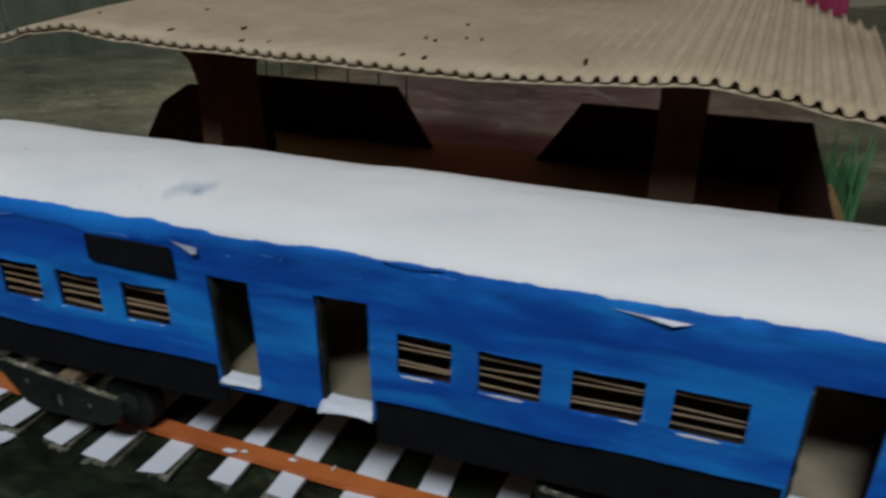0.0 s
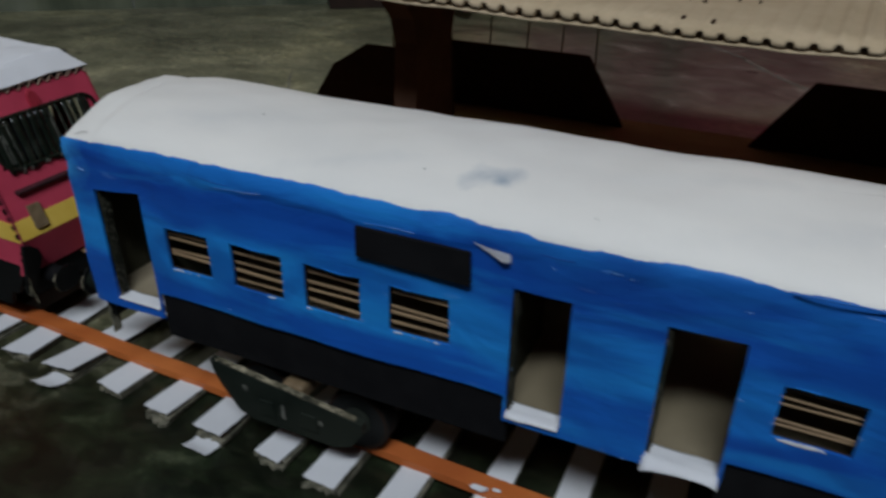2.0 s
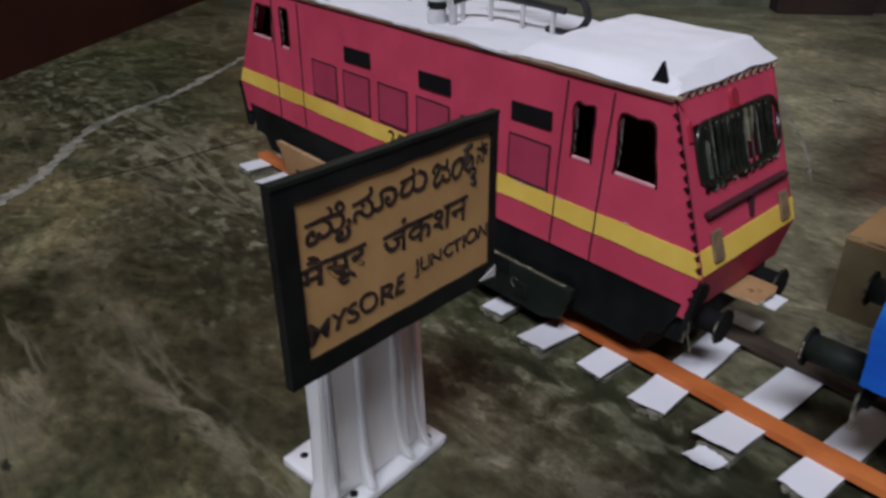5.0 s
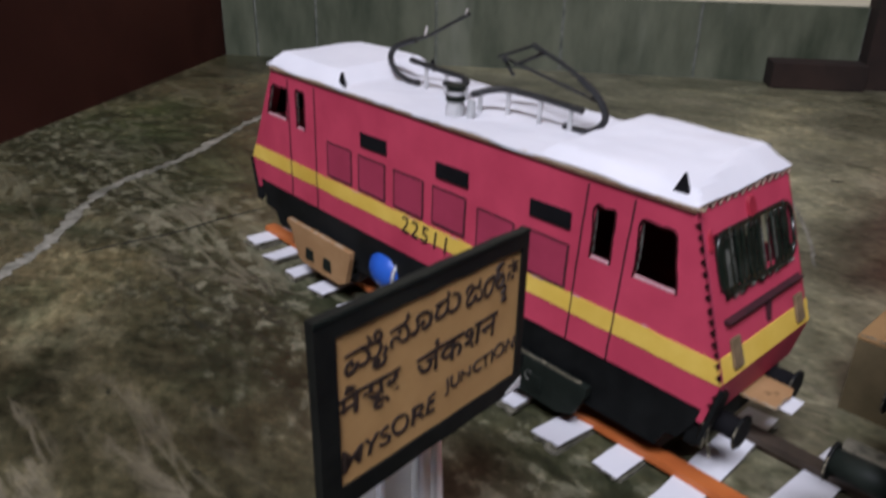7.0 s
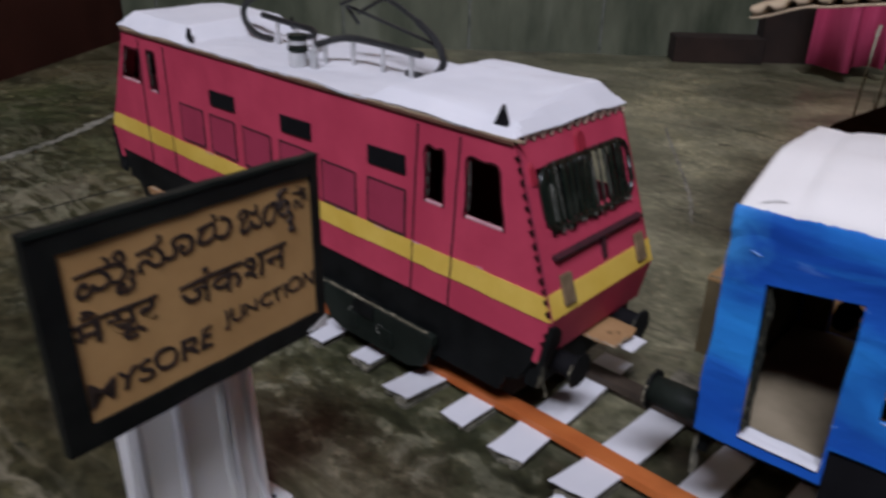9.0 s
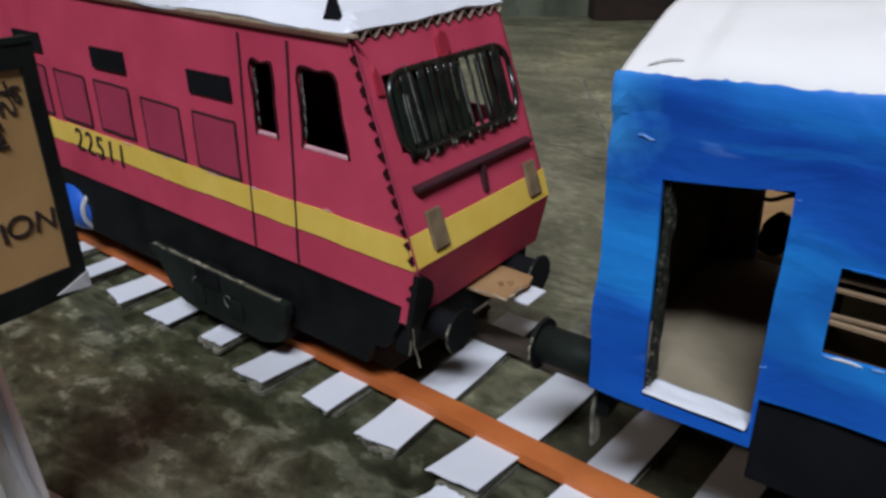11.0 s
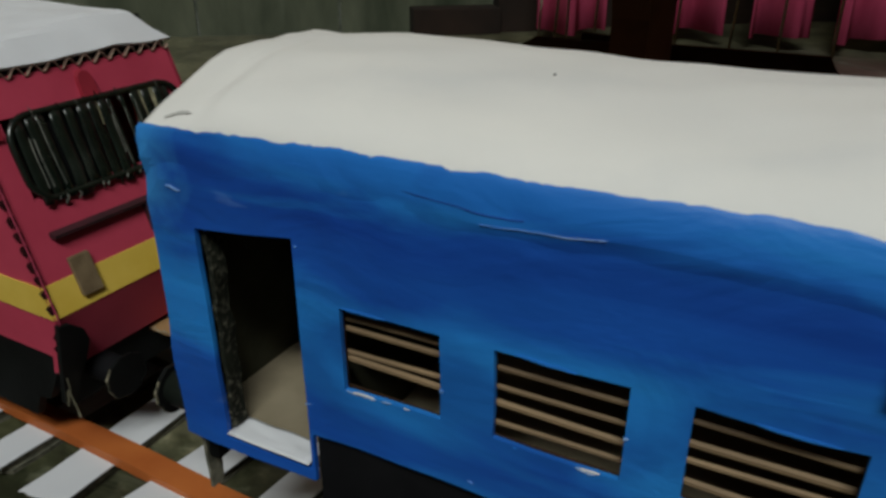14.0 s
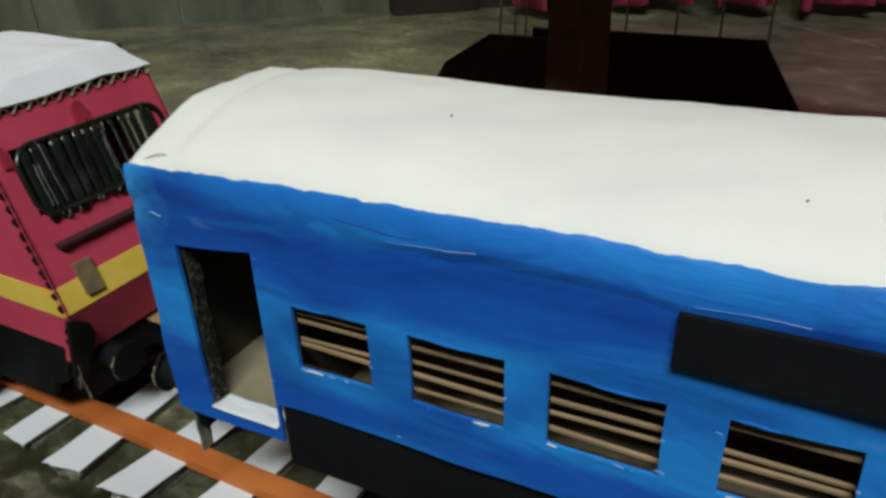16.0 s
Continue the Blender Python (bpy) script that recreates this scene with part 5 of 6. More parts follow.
for a, b, c, d in cab_windows + rear_windows:
    # torn dark paper round the opening
    g = bmesh.new()
    rg = random.Random(int(-a * 1000))
    for x0, x1 in ((a, 1), (b, -1)):
        z = c + 0.02
        while z < d:
            h = rg.uniform(0.015, 0.04)
            t = rg.uniform(0.002, 0.014)
            prism([(x0, z), (x0 + x1 * t, z + h * 0.4), (x0, z + h)], "y", 0.004, 0.012, bm=g)
            z += h
    for v in g.verts:
        v.co.x = ends(v.co.x, v.co.z)
    part("window_edge", g, FLUTEDARK, loco, "torn dark edge of the window opening")
    ring = [(a, c), (a, (c + d) / 2), (a, d), ((a + b) / 2, d + 0.004), (b, d), (b, (c + d) / 2), (b, c)]
    ring = [(x, y, z) for (x, y, z) in curve_points([(ends(x, z), 0.002, z) for x, z in ring], 6)]
    ring = [(x + wob(x, z, 3, 0.006, 25), y - 0.005, z + wob(x, z, 9, 0.005, 25)) for x, y, z in ring]
    part("window_edge", tube(ring, 0.0050, 6), FLUTEDARK, loco, "rough dark outline of the window opening")
    rp2 = random.Random(int(-a * 777))
    for k in range(5):
        z = c + 0.03 + (d - c - 0.05) * k / 5 + rp2.uniform(0, 0.02)
        part("window_fray", tube([(ends(a, z) + 0.012 + rp2.uniform(-0.004, 0.006), 0.006, z), (ends(a, z) + 0.018 + rp2.uniform(-0.006, 0.006), 0.002, z + 0.02), (ends(a, z) + 0.010, 0.006, z + rp2.uniform(0.03, 0.045))], 0.0028, 5), RIBGREY, loco, "pale frayed paper in the window edge")
    g = box(a + 0.004, b - 0.002, -0.002, 0.016, c - 0.002, c + 0.007)
    for v in g.verts:
        v.co.x = ends(v.co.x, v.co.z)
    part("window_ledge", g, PALEPINK, loco, "pale pink cut cardboard edge")

def pen_outline(x0, x1, z0, z1):
    """Four wavering pen strokes round a panel, the lower one heavier."""
    bm = bmesh.new()
    for p, q, r in (((x0, z1), (x1, z1), 0.006), ((x0, z0), (x0, z1), 0.0055), ((x1, z0), (x1, z1), 0.0075), ((x0, z0), (x1, z0), 0.008)):
        pts = []
        for k in range(9):
            f = k / 8
            x, z = p[0] + (q[0] - p[0]) * f, p[1] + (q[1] - p[1]) * f
            pts.append((x + wob(x, z, 1, 0.004, 14), -0.0055, z + wob(x, z, 5, 0.004, 14)))
        tube(pts, r, 6, bm)
    for v in bm.verts:
        v.co.y = -0.0055 + (v.co.y + 0.0055) * 0.4
    return bm


for x in (-2.755, -2.403, -2.041, -1.675, -1.304, -0.941):
    h0, h1 = (0.905, 1.13) if x < -1.5 else (0.885, 1.117)
    x, h0, h1 = x + rng.uniform(-0.006, 0.006), h0 + rng.uniform(-0.006, 0.006), h1 + rng.uniform(-0.006, 0.006)
    pnl = part("side_panel", box(x, x + 0.265, -0.005, 0.0, h0, h1), PINKPANEL, loco)
    part("panel_outline", pen_outline(x - 0.004, x + 0.269, h0 - 0.004, h1 + 0.004), PINKLINE, pnl, "dark maroon pen outline")
for x in (-2.381, -1.659, -0.937):
    part("grille", prism([(x, 1.293), (x + 0.004, 1.2), (x + 0.268, 1.205), (x + 0.264, 1.298)], "y", -0.01, 0.0), BLACKPAPER, loco, "black paper grille")
for x0, x1 in ((-0.592, -0.622), (-0.33, -0.366), (LL + 0.55, LL + 0.55), (LL + 0.22, LL + 0.22)):
    part("door_line", tube([(x0 + (x1 - x0) * k / 12 + wob(k, x0, 2, 0.006, 0.6), -0.006, 1.475 - 0.865 * k / 12) for k in range(13)], 0.0045, 6), PINKLINE, loco, "dark maroon door line")
lettering("running_number", "22511", 0.15, INK, loco, pose(-1.747 * U, -0.0095 * U, 0.803 * U, 90, 1.8, 0), 0.002, 0.10, 1.25, 0.42, 0.112, 0.0)


for x, z, w, h in ((-0.62, 0.872, 0.06, 0.005), (-0.9, 0.87, 0.1, 0.006), (-1.2, 0.872, 0.05, 0.005), (-0.2, 0.885, 0.04, 0.004), (-1.52, 0.87, 0.07, 0.005), (-2.5, 0.87, 0.12, 0.006), (-1.9, 0.87, 0.06, 0.005)):
    h = h * 0.5
    part("scuff", prism([(x, z), (x + w * 0.3, z + h), (x + w * 0.6, z + h * 0.4), (x + w, z + h * 0.2), (x + w * 0.7, z - h * 0.5), (x + w * 0.2, z - h * 0.3)], "y", -0.0085, -0.003), PALEPINK, loco, "pale worn scuff in the paper")


def cab_end(front):
    """The folded sheets that close one end."""
    s = 1 if front else -1

    def x_at(z):
        return ends(0.0 if front else LL, z)
    ws = (0.105, 0.82, 1.125, 1.385)
    bm = panel(0.0, LW, KNEE, LT, [ws], 0.03, lambda px, py, pz: (x_at(pz) - s * py, px * breadth(pz) / LW, pz), 0.1)
    part("cab_face", bm, PINK, loco, "sloping pink cab front")
    bm = panel(0.0, LW, LB - 0.07, KNEE, [], 0.03, lambda px, py, pz: (x_at(pz) - s * py, px, pz), 0.1)
    part("cab_apron", bm, PINK, loco, "pink lower cab front")
    bm = panel(0.0, LW, 0.763, 0.872, [], 0.004, lambda px, py, pz: (x_at(pz) + s * (0.006 - py), px, pz), 0.1)
    part("yellow_stripe", bm, YELLOW, loco, "yellow paper stripe")
    # windscreen: a glossy black border and upright strips of film with gaps between them
    y0, y1, z0, z1 = ws[0] - 0.012, ws[1] + 0.012, ws[2] - 0.012, ws[3] + 0.010
    rg = random.Random(12 if front else 13)

    def rounded(inset, r=0.09):
        pts = []
        for cy, cz, a0 in ((y1 - r, z1 - r, 0), (y0 + r, z1 - r, 90), (y0 + r, z0 + r, 180), (y1 - r, z0 + r, 270)):
            for k in range(7):
                a = radians(a0 + 15 * k)
                pts.append((cy + (r - inset) * math.cos(a), cz + (r - inset) * math.sin(a)))
        return pts
    ring = [(x_at(z) + s * 0.012, y, z + 0.006 * noise.noise((y * 22, z * 22, 4))) for y, z in rounded(0.008)]
    part("windscreen_border", tube(ring + ring[:1], 0.012, 8), GLOSSBLACK, loco, "glossy black border of the windscreen", True)
    g = prism([(y0 + 0.02, z0 + 0.05), (y0 + 0.07, z0 + 0.01), (y0 + 0.30, z0 + 0.02), (y0 + 0.30, z1 - 0.03), (y0 + 0.07, z1 - 0.015), (y0 + 0.02, z1 - 0.05)], "x", 0.0, s * 0.006)
    for v in g.verts:
        v.co.x += x_at(v.co.z) - s * 0.012
    part("film_backing", g, BLACKPAPER, loco, "black paper behind the film")
    y = y0 + 0.03
    while y < y1 - 0.045:
        wide = rg.uniform(0.030, 0.048)
        gap = rg.uniform(0.003, 0.010)
        if 0.50 < y < 0.60 and front:
            wide, gap = 0.02, 0.034
        e = min(y + wide / 2 - y0, y1 - y - wide / 2)
        inset = 0.09 - math.sqrt(max(0.0, 0.09 ** 2 - (0.09 - min(e, 0.09)) ** 2))
        lean, lift = rg.uniform(-0.012, 0.012), rg.uniform(-0.02, 0.004)
        bm = bmesh.new()
        rows = []
        for k in range(7):
            f = k / 6
            z = z0 + inset + lift + (z1 - z0 - 2 * inset - lift) * f
            row = []
            for m in range(7):
                a = math.pi * m / 6
                row.append(bm.verts.new((x_at(z) + s * (0.012 + 0.26 * wide * math.sin(a) * (0.75 + 0.3 * noise.noise((y * 9, f * 3, 2)))), y + wide / 2 - 0.5 * wide * math.cos(a) + lean * f + 0.004 * noise.noise((f * 4, y * 20, 1)), z)))
            rows.append(row)
        for p, q in zip(rows, rows[1:]):
            for m in range(6):
                bm.faces.new((p[m], p[m + 1], q[m + 1], q[m]))
        bmesh.ops.recalc_face_normals(bm, faces=bm.faces[:])
        bmesh.ops.solidify(bm, geom=bm.faces[:], thickness=0.003)
        strip = part("film_strip", bm, GLOSSBLACK, loco, "glossy dark green strip of film", True)
        # a pale tube draws the highlight along the strip's edge
        if rg.random() < 0.45:
            fa = rg.uniform(0.0, 0.35)
            fb = rg.uniform(0.65, 1.0)
            ys = y + rg.choice((0.1, 0.85)) * wide
            part("film_glint", tube([(x_at(z0 + inset + (z1 - z0 - 2 * inset) * f) + s * (0.014 + 0.2 * wide), ys + lean * f + 0.002 * math.sin(9 * f), z0 + inset + (z1 - z0 - 2 * inset) * f) for f in (fa, fa + (fb - fa) * 0.3, fa + (fb - fa) * 0.7, fb)], 0.0024, 5), RIBGREY, strip, "pale grey line for the film's highlight")
        y += wide + gap
    for k in range(15):
        y = y0 + 0.08 + (y1 - y0 - 0.14) * k / 14 + rg.uniform(-0.012, 0.012)
        z = z0 + 0.012 + rg.uniform(-0.006, 0.006)
        part("film_tuft", tube([(x_at(z) + s * 0.022, y, z), (x_at(z) + s * 0.028, y + rg.uniform(-0.008, 0.008), z - 0.012), (x_at(z) + s * 0.02, y + rg.uniform(-0.01, 0.01), z - rg.uniform(0.018, 0.034))], rg.uniform(0.002, 0.0042), 5), RIBGREY if k % 3 else GLOSSBLACK, loco, "torn tuft of film")
        if k % 2:
            z = z1 - 0.01
            part("film_tuft", tube([(x_at(z) + s * 0.018, y, z - 0.02), (x_at(z) + s * 0.022, y - 0.004, z + 0.008), (x_at(z) + s * 0.02, y - 0.012, z + rg.uniform(0.015, 0.03))], 0.0026, 5), RIBGREY if k % 4 == 1 else GLOSSBLACK, loco, "torn tuft of film")
    # ledge, lamps, horn
    zl = 1.012
    part("ledge", prism([(x_at(zl), zl - 0.011), (x_at(zl) + s * 0.034, zl - 0.006), (x_at(zl) + s * 0.034, zl + 0.006), (x_at(zl), zl + 0.011)], "y", 0.1, 0.84), PINKLINE, loco, "dark pink ledge under the windscreen")
    part("ledge_stay", prism([(x_at(1.0), 1.0), (x_at(0.9), 0.9), (x_at(0.9) + s * 0.016, 0.9), (x_at(1.0) + s * 0.03, 1.0)], "y", 0.48, 0.50), PINKLINE, loco)
    for y in (0.12, 0.76):
        part("headlamp", prism([(x_at(0.93) + s * 0.005, 0.93), (x_at(0.8) + s * 0.005, 0.8), (x_at(0.8) + s * 0.024, 0.8), (x_at(0.93) + s * 0.02, 0.93)], "y", y - 0.002, y + 0.078, 0.003), LAMPCARD, loco, "raw cardboard headlamp")
    lamp_arch = [(0.415, 1.40), (0.475, 1.40)] + [(0.445 + 0.03 * math.cos(radians(a)), 1.45 + 0.035 * math.sin(radians(a))) for a in range(0, 181, 30)]
    g = prism(lamp_arch, "x", 0.0, s * 0.02)
    for v in g.verts:
        v.co.x += x_at(v.co.z)
    part("top_lamp", g, REDPAPER, loco, "small dark pink lamp housing")
    g = prism([(0.055, 1.33), (0.085, 1.33), (0.082, 1.40), (0.07, 1.42), (0.058, 1.40)], "x", 0.0, s * 0.012)
    for v in g.verts:
        v.co.x += x_at(v.co.z)
    part("lamp_bracket", g, REDPAPER, loco, "small dark pink paper bracket")
    # black wheel guards and buffers
    xb = x_at(LB)
    for y in (0.0, ) if front else (0.0, LW - 0.02):
        w = 1 if y < 0.4 else -1
        y0 = 0.0 if w > 0 else LW
        g = prism([(y0 + w * a, b) for a, b in ((-0.012, 0.75), (0.035, 0.735), (0.085, 0.69), (0.105, 0.63), (0.09, 0.56), (0.06, 0.50), (0.045, 0.43), (0.015, 0.395), (-0.012, 0.42))], "x", 0.0, s * 0.022)
        for v in g.verts:
            v.co.x += x_at(max(v.co.z, 0.53)) + s * (0.006 - 0.12 * max(0.0, 0.53 - v.co.z))
        part("wheel_guard", g, BLACK, loco, "curved black cardboard wheel guard")
    for y in (0.17, LW - 0.17):
        buffer(loco, xb - s * 0.06, y, 0.47, s, 0.16, 0.085, 0.056)
    part("buffer_beam", box(min(xb - s * 0.1, xb - s * 0.04), max(xb - s * 0.1, xb - s * 0.04), 0.04, LW - 0.04, 0.36, 0.56), BLACK, loco)
    rg = random.Random(4 if front else 9)
    ring = [(xb - s * 0.1, 0.42), (xb + s * 0.05, 0.415), (xb + s * 0.148, 0.422), (xb + s * 0.14, 0.47), (xb + s * 0.135, 0.52), (xb + s * 0.155, 0.57), (xb + s * 0.14, 0.64), (xb + s * 0.02, 0.645), (xb - s * 0.1, 0.64)]
    g = prism([(x + rg.uniform(-0.005, 0.005), y + rg.uniform(-0.005, 0.005)) for x, y in ring], "z", 0.487, 0.503)
    for v in g.verts:
        v.co.z += 0.05 * max(0.0, s * (v.co.x - xb))
    plate = part("coupling_plate", g, CARD, loco, "torn brown cardboard coupling plate")
    torn = [(x + rg.uniform(-0.006, 0.006), y + rg.uniform(-0.006, 0.006), 0.497 + 0.05 * max(0.0, s * (x - xb)) + rg.uniform(-0.004, 0.004)) for x, y in [(xb + s * (-0.04 + 0.19 * k / 9), 0.417) for k in range(10)] + [(xb + s * 0.145, 0.43 + 0.02 * k) for k in range(6)]]
    part("torn_edge", tube(torn, 0.006, 6), CUTEDGE, plate, "pale torn edge")
    for k in range(3):
        x, y = xb + s * (0.05 + 0.03 * k), 0.50 + 0.03 * k
        part("scribble", tube([(x, y, 0.506), (x + s * 0.012, y + 0.02, 0.506), (x + s * 0.025, y + 0.005, 0.507), (x + s * 0.02, y - 0.015, 0.507)], 0.003, 5), DARKCARD, plate, "brown pen scribble")
    part("coupling_paper", box(min(xb, xb + s * 0.2), max(xb, xb + s * 0.2), 0.5, 0.64, 0.455, 0.462), WHITE, loco)


cab_end(True)
cab_end(False)

# open flutes of the corrugated board at the corner and under the roof edge, their shade made as dark solid pieces
flutes = part("fluted_corner", tube([(ends(0.0, z) + 0.014 + 0.002 * noise.noise((z * 40, 1, 1)), 0.004, z) for z in [1.49 - 0.03 * k for k in range(27)]], 0.0035, 6), PINKPANEL, loco, "open flutes of the corrugated corner")
rf = random.Random(8)
for i in range(17):
    z = 1.468 - i * 0.0505 + rf.uniform(-0.005, 0.005)
    if 0.757 < z < 0.80:
        continue
    x = ends(0.0, z - 0.018)
    w, h = rf.uniform(0.009, 0.017), rf.uniform(0.026, 0.038)
    part("flute", prism([(x - w, z - h * 0.45), (x + 0.002, z), (x + 0.012, z - h * 0.95), (x + 0.004, z - h)], "y", -0.007, 0.014), FLUTEDARK, flutes)

# a black box stands for the shade inside the roof flutes
part("roof_hollow", box(-0.30, -0.045, 0.01, LR - 0.01, LT - 0.006, LT + 0.03), BLACKPAPER, loco, "black box for the shade between the flutes")
g = bmesh.new()
pts = []
for i in range(13 * 10 + 1):
    y = LR * i / (13 * 10)
    pts.append((y + 0.004 * noise.noise((y * 9, 1, 1)), LT + 0.012 + 0.016 * math.sin(i * math.tau / 10) + 0.003 * noise.noise((y * 14, 5, 1))))
lo = [(y, z - 0.005) for y, z in pts]
prism(pts + lo[::-1], "x", -0.046, -0.028, bm=g)
part("roof_edge", g, FLUTECARD, loco, "wavy corrugated edge under the roof")
part("roof_base", box(LL + 0.01, -0.04, 0.01, LR - 0.01, LT - 0.03, LT), DARKCARD, loco)
part("roof_lip", box(LL - 0.005, -0.035, -0.014, 0.03, LT - 0.004, LT + 0.014, 0.004), LIPCARD, loco, "dark red-brown roof edge")
part("roof_lip", panel(LL, 0.0, LT + 0.014, LT + 0.022, [], 0.02, lambda x, y, z: (x, y - 0.014 + wob(x, 0, 3, 0.006, 9), z + wob(x, z, 8, 0.005, 12)), 0.05), CUTEDGE, loco, "torn brown card edge under the roof")


fray = random.Random(23)
for k in range(2):
    x = ends(0.0, LB) - 0.01 + 0.03 * k
    pts = [(x, -0.004 + 0.004 * k, 0.545 - 0.02 * k)]
    for m in range(5):
        p = pts[-1]
        pts.append((p[0] + fray.uniform(-0.004, 0.016), p[1] + fray.uniform(-0.006, 0.006), p[2] - fray.uniform(0.018, 0.034)))
    part("torn_fray", tube(pts, 0.0045 - 0.001 * k, 5), CUTLINE, loco, "pale torn fibres hanging from the corner")


# white roof sheet: flat between two raised hipped ends
def roof_z(x, y):
    far = max(0.0, LR + 0.015 - y) / 0.09
    near = min(1.0, 0.5 * (y + 0.015) / 0.09 if y < 0.075 else 0.5 + 0.5 * (y - 0.075) / 0.5)
    sharp = min(1.0, (y + 0.015) / 0.11)
    front = min(max((x + 0.93) / 0.13, 0), max((-0.025 - x) / 0.13, 0), near, far, 1.0)
    rear = min(max((LL + 0.84 - x) / 0.13, 0), max((x - LL + 0.03) / 0.07, 0), 0.4 * near + 0.6 * sharp, far, 1.0)
    return LT + 0.030 + 0.105 * max(front, rear, 0.0)


bm = bmesh.new()
grid = []
for i in range(121):
    x = LL - 0.03 + (-LL + 0.002) * i / 120
    row = []
    for k in range(33):
        y = -0.015 + (LR + 0.03) * k / 32
        row.append(bm.verts.new((x + wob(x, y, 1, 0.006, 5), y + (wob(x, k, 2, 0.014, 4) if k in (0, 32) else 0), roof_z(x, y) + wob(x, y, 0, 0.014, 2.5) + wob(x, y, 9, 0.005, 9))))
    grid.append(row)
for p, q in zip(grid, grid[1:]):
    for k in range(32):
        bm.faces.new((p[k], q[k], q[k + 1], p[k + 1]))
bmesh.ops.recalc_face_normals(bm, faces=bm.faces[:])
bmesh.ops.solidify(bm, geom=bm.faces[:], thickness=0.012)
part("roof", bm, WHITE, loco, "creased white paper roof with raised ends")

for x in (-0.145, LL + 0.82):
    k = 1.25 if x > -1 else 1.0
    part("horn", prism([(x - 0.035 * k, LT + 0.035), (x + 0.04 * k, LT + 0.03), (x + 0.005, LT + 0.03 + 0.09 * k)], "y", 0.03, 0.05), BLACKPAPER, loco, "small black paper horn")
    part("horn", prism([(x - 0.035, LT + 0.035), (x + 0.04, LT + 0.03), (x + 0.005, LT + 0.12)], "y", LR - 0.05, LR - 0.03), BLACKPAPER, loco, "small black paper horn")

# insulators, busbars and pantographs of bent cable
RZ = LT + 0.035
ins = part("insulator", rod((-1.70, 0.17, RZ - 0.01), (-1.70, 0.17, RZ + 0.05), 0.056, 14), POSTGREY, loco, "grey insulator stack")
for k in range(4):
    part("insulator_ring", rod((-1.70, 0.17, RZ + 0.045 + k * 0.032), (-1.70, 0.17, RZ + 0.068 + k * 0.032), 0.05 + 0.006 * (k % 2), 14), DARKGREEN if k in (1, 3) else POSTGREY, ins)
part("insulator", rod((-1.60, 0.2, RZ - 0.01), (-1.60, 0.2, RZ + 0.09), 0.024, 12), POSTGREY, loco, "grey insulator stack")


def cable(points, r=0.017):
    return tube(curve_points(points), r, 8)


def posts(places):
    for x, y in places:
        part("post", box(x - 0.011, x + 0.011, y - 0.01, y + 0.01, RZ - 0.02, RZ + 0.13, 0.003), POSTGREY, loco, "grey-white paper post")


part("busbar", cable([(-1.70, 0.30, RZ + 0.09), (-1.60, 0.36, RZ + 0.13), (-1.49, 0.40, RZ + 0.145), (-1.26, 0.42, RZ + 0.14), (-0.985, 0.42, RZ + 0.13)], 0.02), WIRE, loco, "bent black cable")
posts(((-1.655, 0.33), (-1.50, 0.40), (-1.275, 0.42), (-1.06, 0.42)))
part("busbar", cable([(-2.42, 0.45, RZ + 0.155), (-2.25, 0.45, RZ + 0.145), (-2.07, 0.45, RZ + 0.135), (-1.92, 0.45, RZ + 0.128), (-1.87, 0.42, RZ + 0.11), (-1.93, 0.385, RZ + 0.09), (-2.02, 0.38, RZ + 0.085)], 0.02), WIRE, loco, "bent black cable")
posts(((-2.27, 0.45), (-2.08, 0.45), (-1.89, 0.44)))
p1 = part("pantograph", cable([(-1.12, 0.45, RZ + 0.012), (-0.95, 0.45, RZ + 0.02), (-0.87, 0.45, RZ + 0.08), (-0.865, 0.45, RZ + 0.14), (-0.93, 0.45, RZ + 0.22), (-1.05, 0.45, RZ + 0.29)], 0.02), WIRE, loco, "black cable pantograph arm")
part("pantograph_arm", tube([(-1.05, 0.45, RZ + 0.29), (-1.18, 0.45, RZ + 0.345), (-1.39, 0.45, RZ + 0.41)], 0.013, 8), WIRE, p1)
part("pantograph_rod", tube([(-0.92, 0.47, RZ + 0.18), (-1.05, 0.47, RZ + 0.205), (-1.62, 0.47, RZ + 0.30)], 0.010, 6), WIRE, p1)
part("pantograph_head", rod((-1.60, 0.40, RZ + 0.315), (-1.38, 0.47, RZ + 0.41), 0.009, 6), WIRE, p1)
part("pantograph_head", rod((-1.54, 0.48, RZ + 0.27), (-1.33, 0.47, RZ + 0.37), 0.011, 6), WIRE, p1)
part("pantograph_strut", rod((-1.62, 0.46, RZ + 0.30), (-1.54, 0.48, RZ + 0.21), 0.012, 6), WIRE, p1)
part("pantograph_strut", rod((-1.40, 0.45, RZ + 0.41), (-1.32, 0.48, RZ + 0.36), 0.010, 6), WIRE, p1)
p2 = part("pantograph", cable([(-2.34, 0.45, RZ + 0.018), (-2.46, 0.45, RZ + 0.02), (-2.565, 0.45, RZ + 0.05), (-2.635, 0.45, RZ + 0.125), (-2.60, 0.45, RZ + 0.20), (-2.50, 0.45, RZ + 0.25), (-2.38, 0.45, RZ + 0.29)], 0.02), WIRE, loco, "black cable pantograph arm")
part("pantograph_arm", tube([(-2.38, 0.45, RZ + 0.29), (-2.24, 0.45, RZ + 0.34), (-1.90, 0.45, RZ + 0.51)], 0.011, 8), WIRE, p2)
part("pantograph_rod", rod((-2.29, 0.45, RZ + 0.33), (-2.275, 0.45, RZ + 0.385), 0.008, 8), PLASTIC, p2, "white wire end")
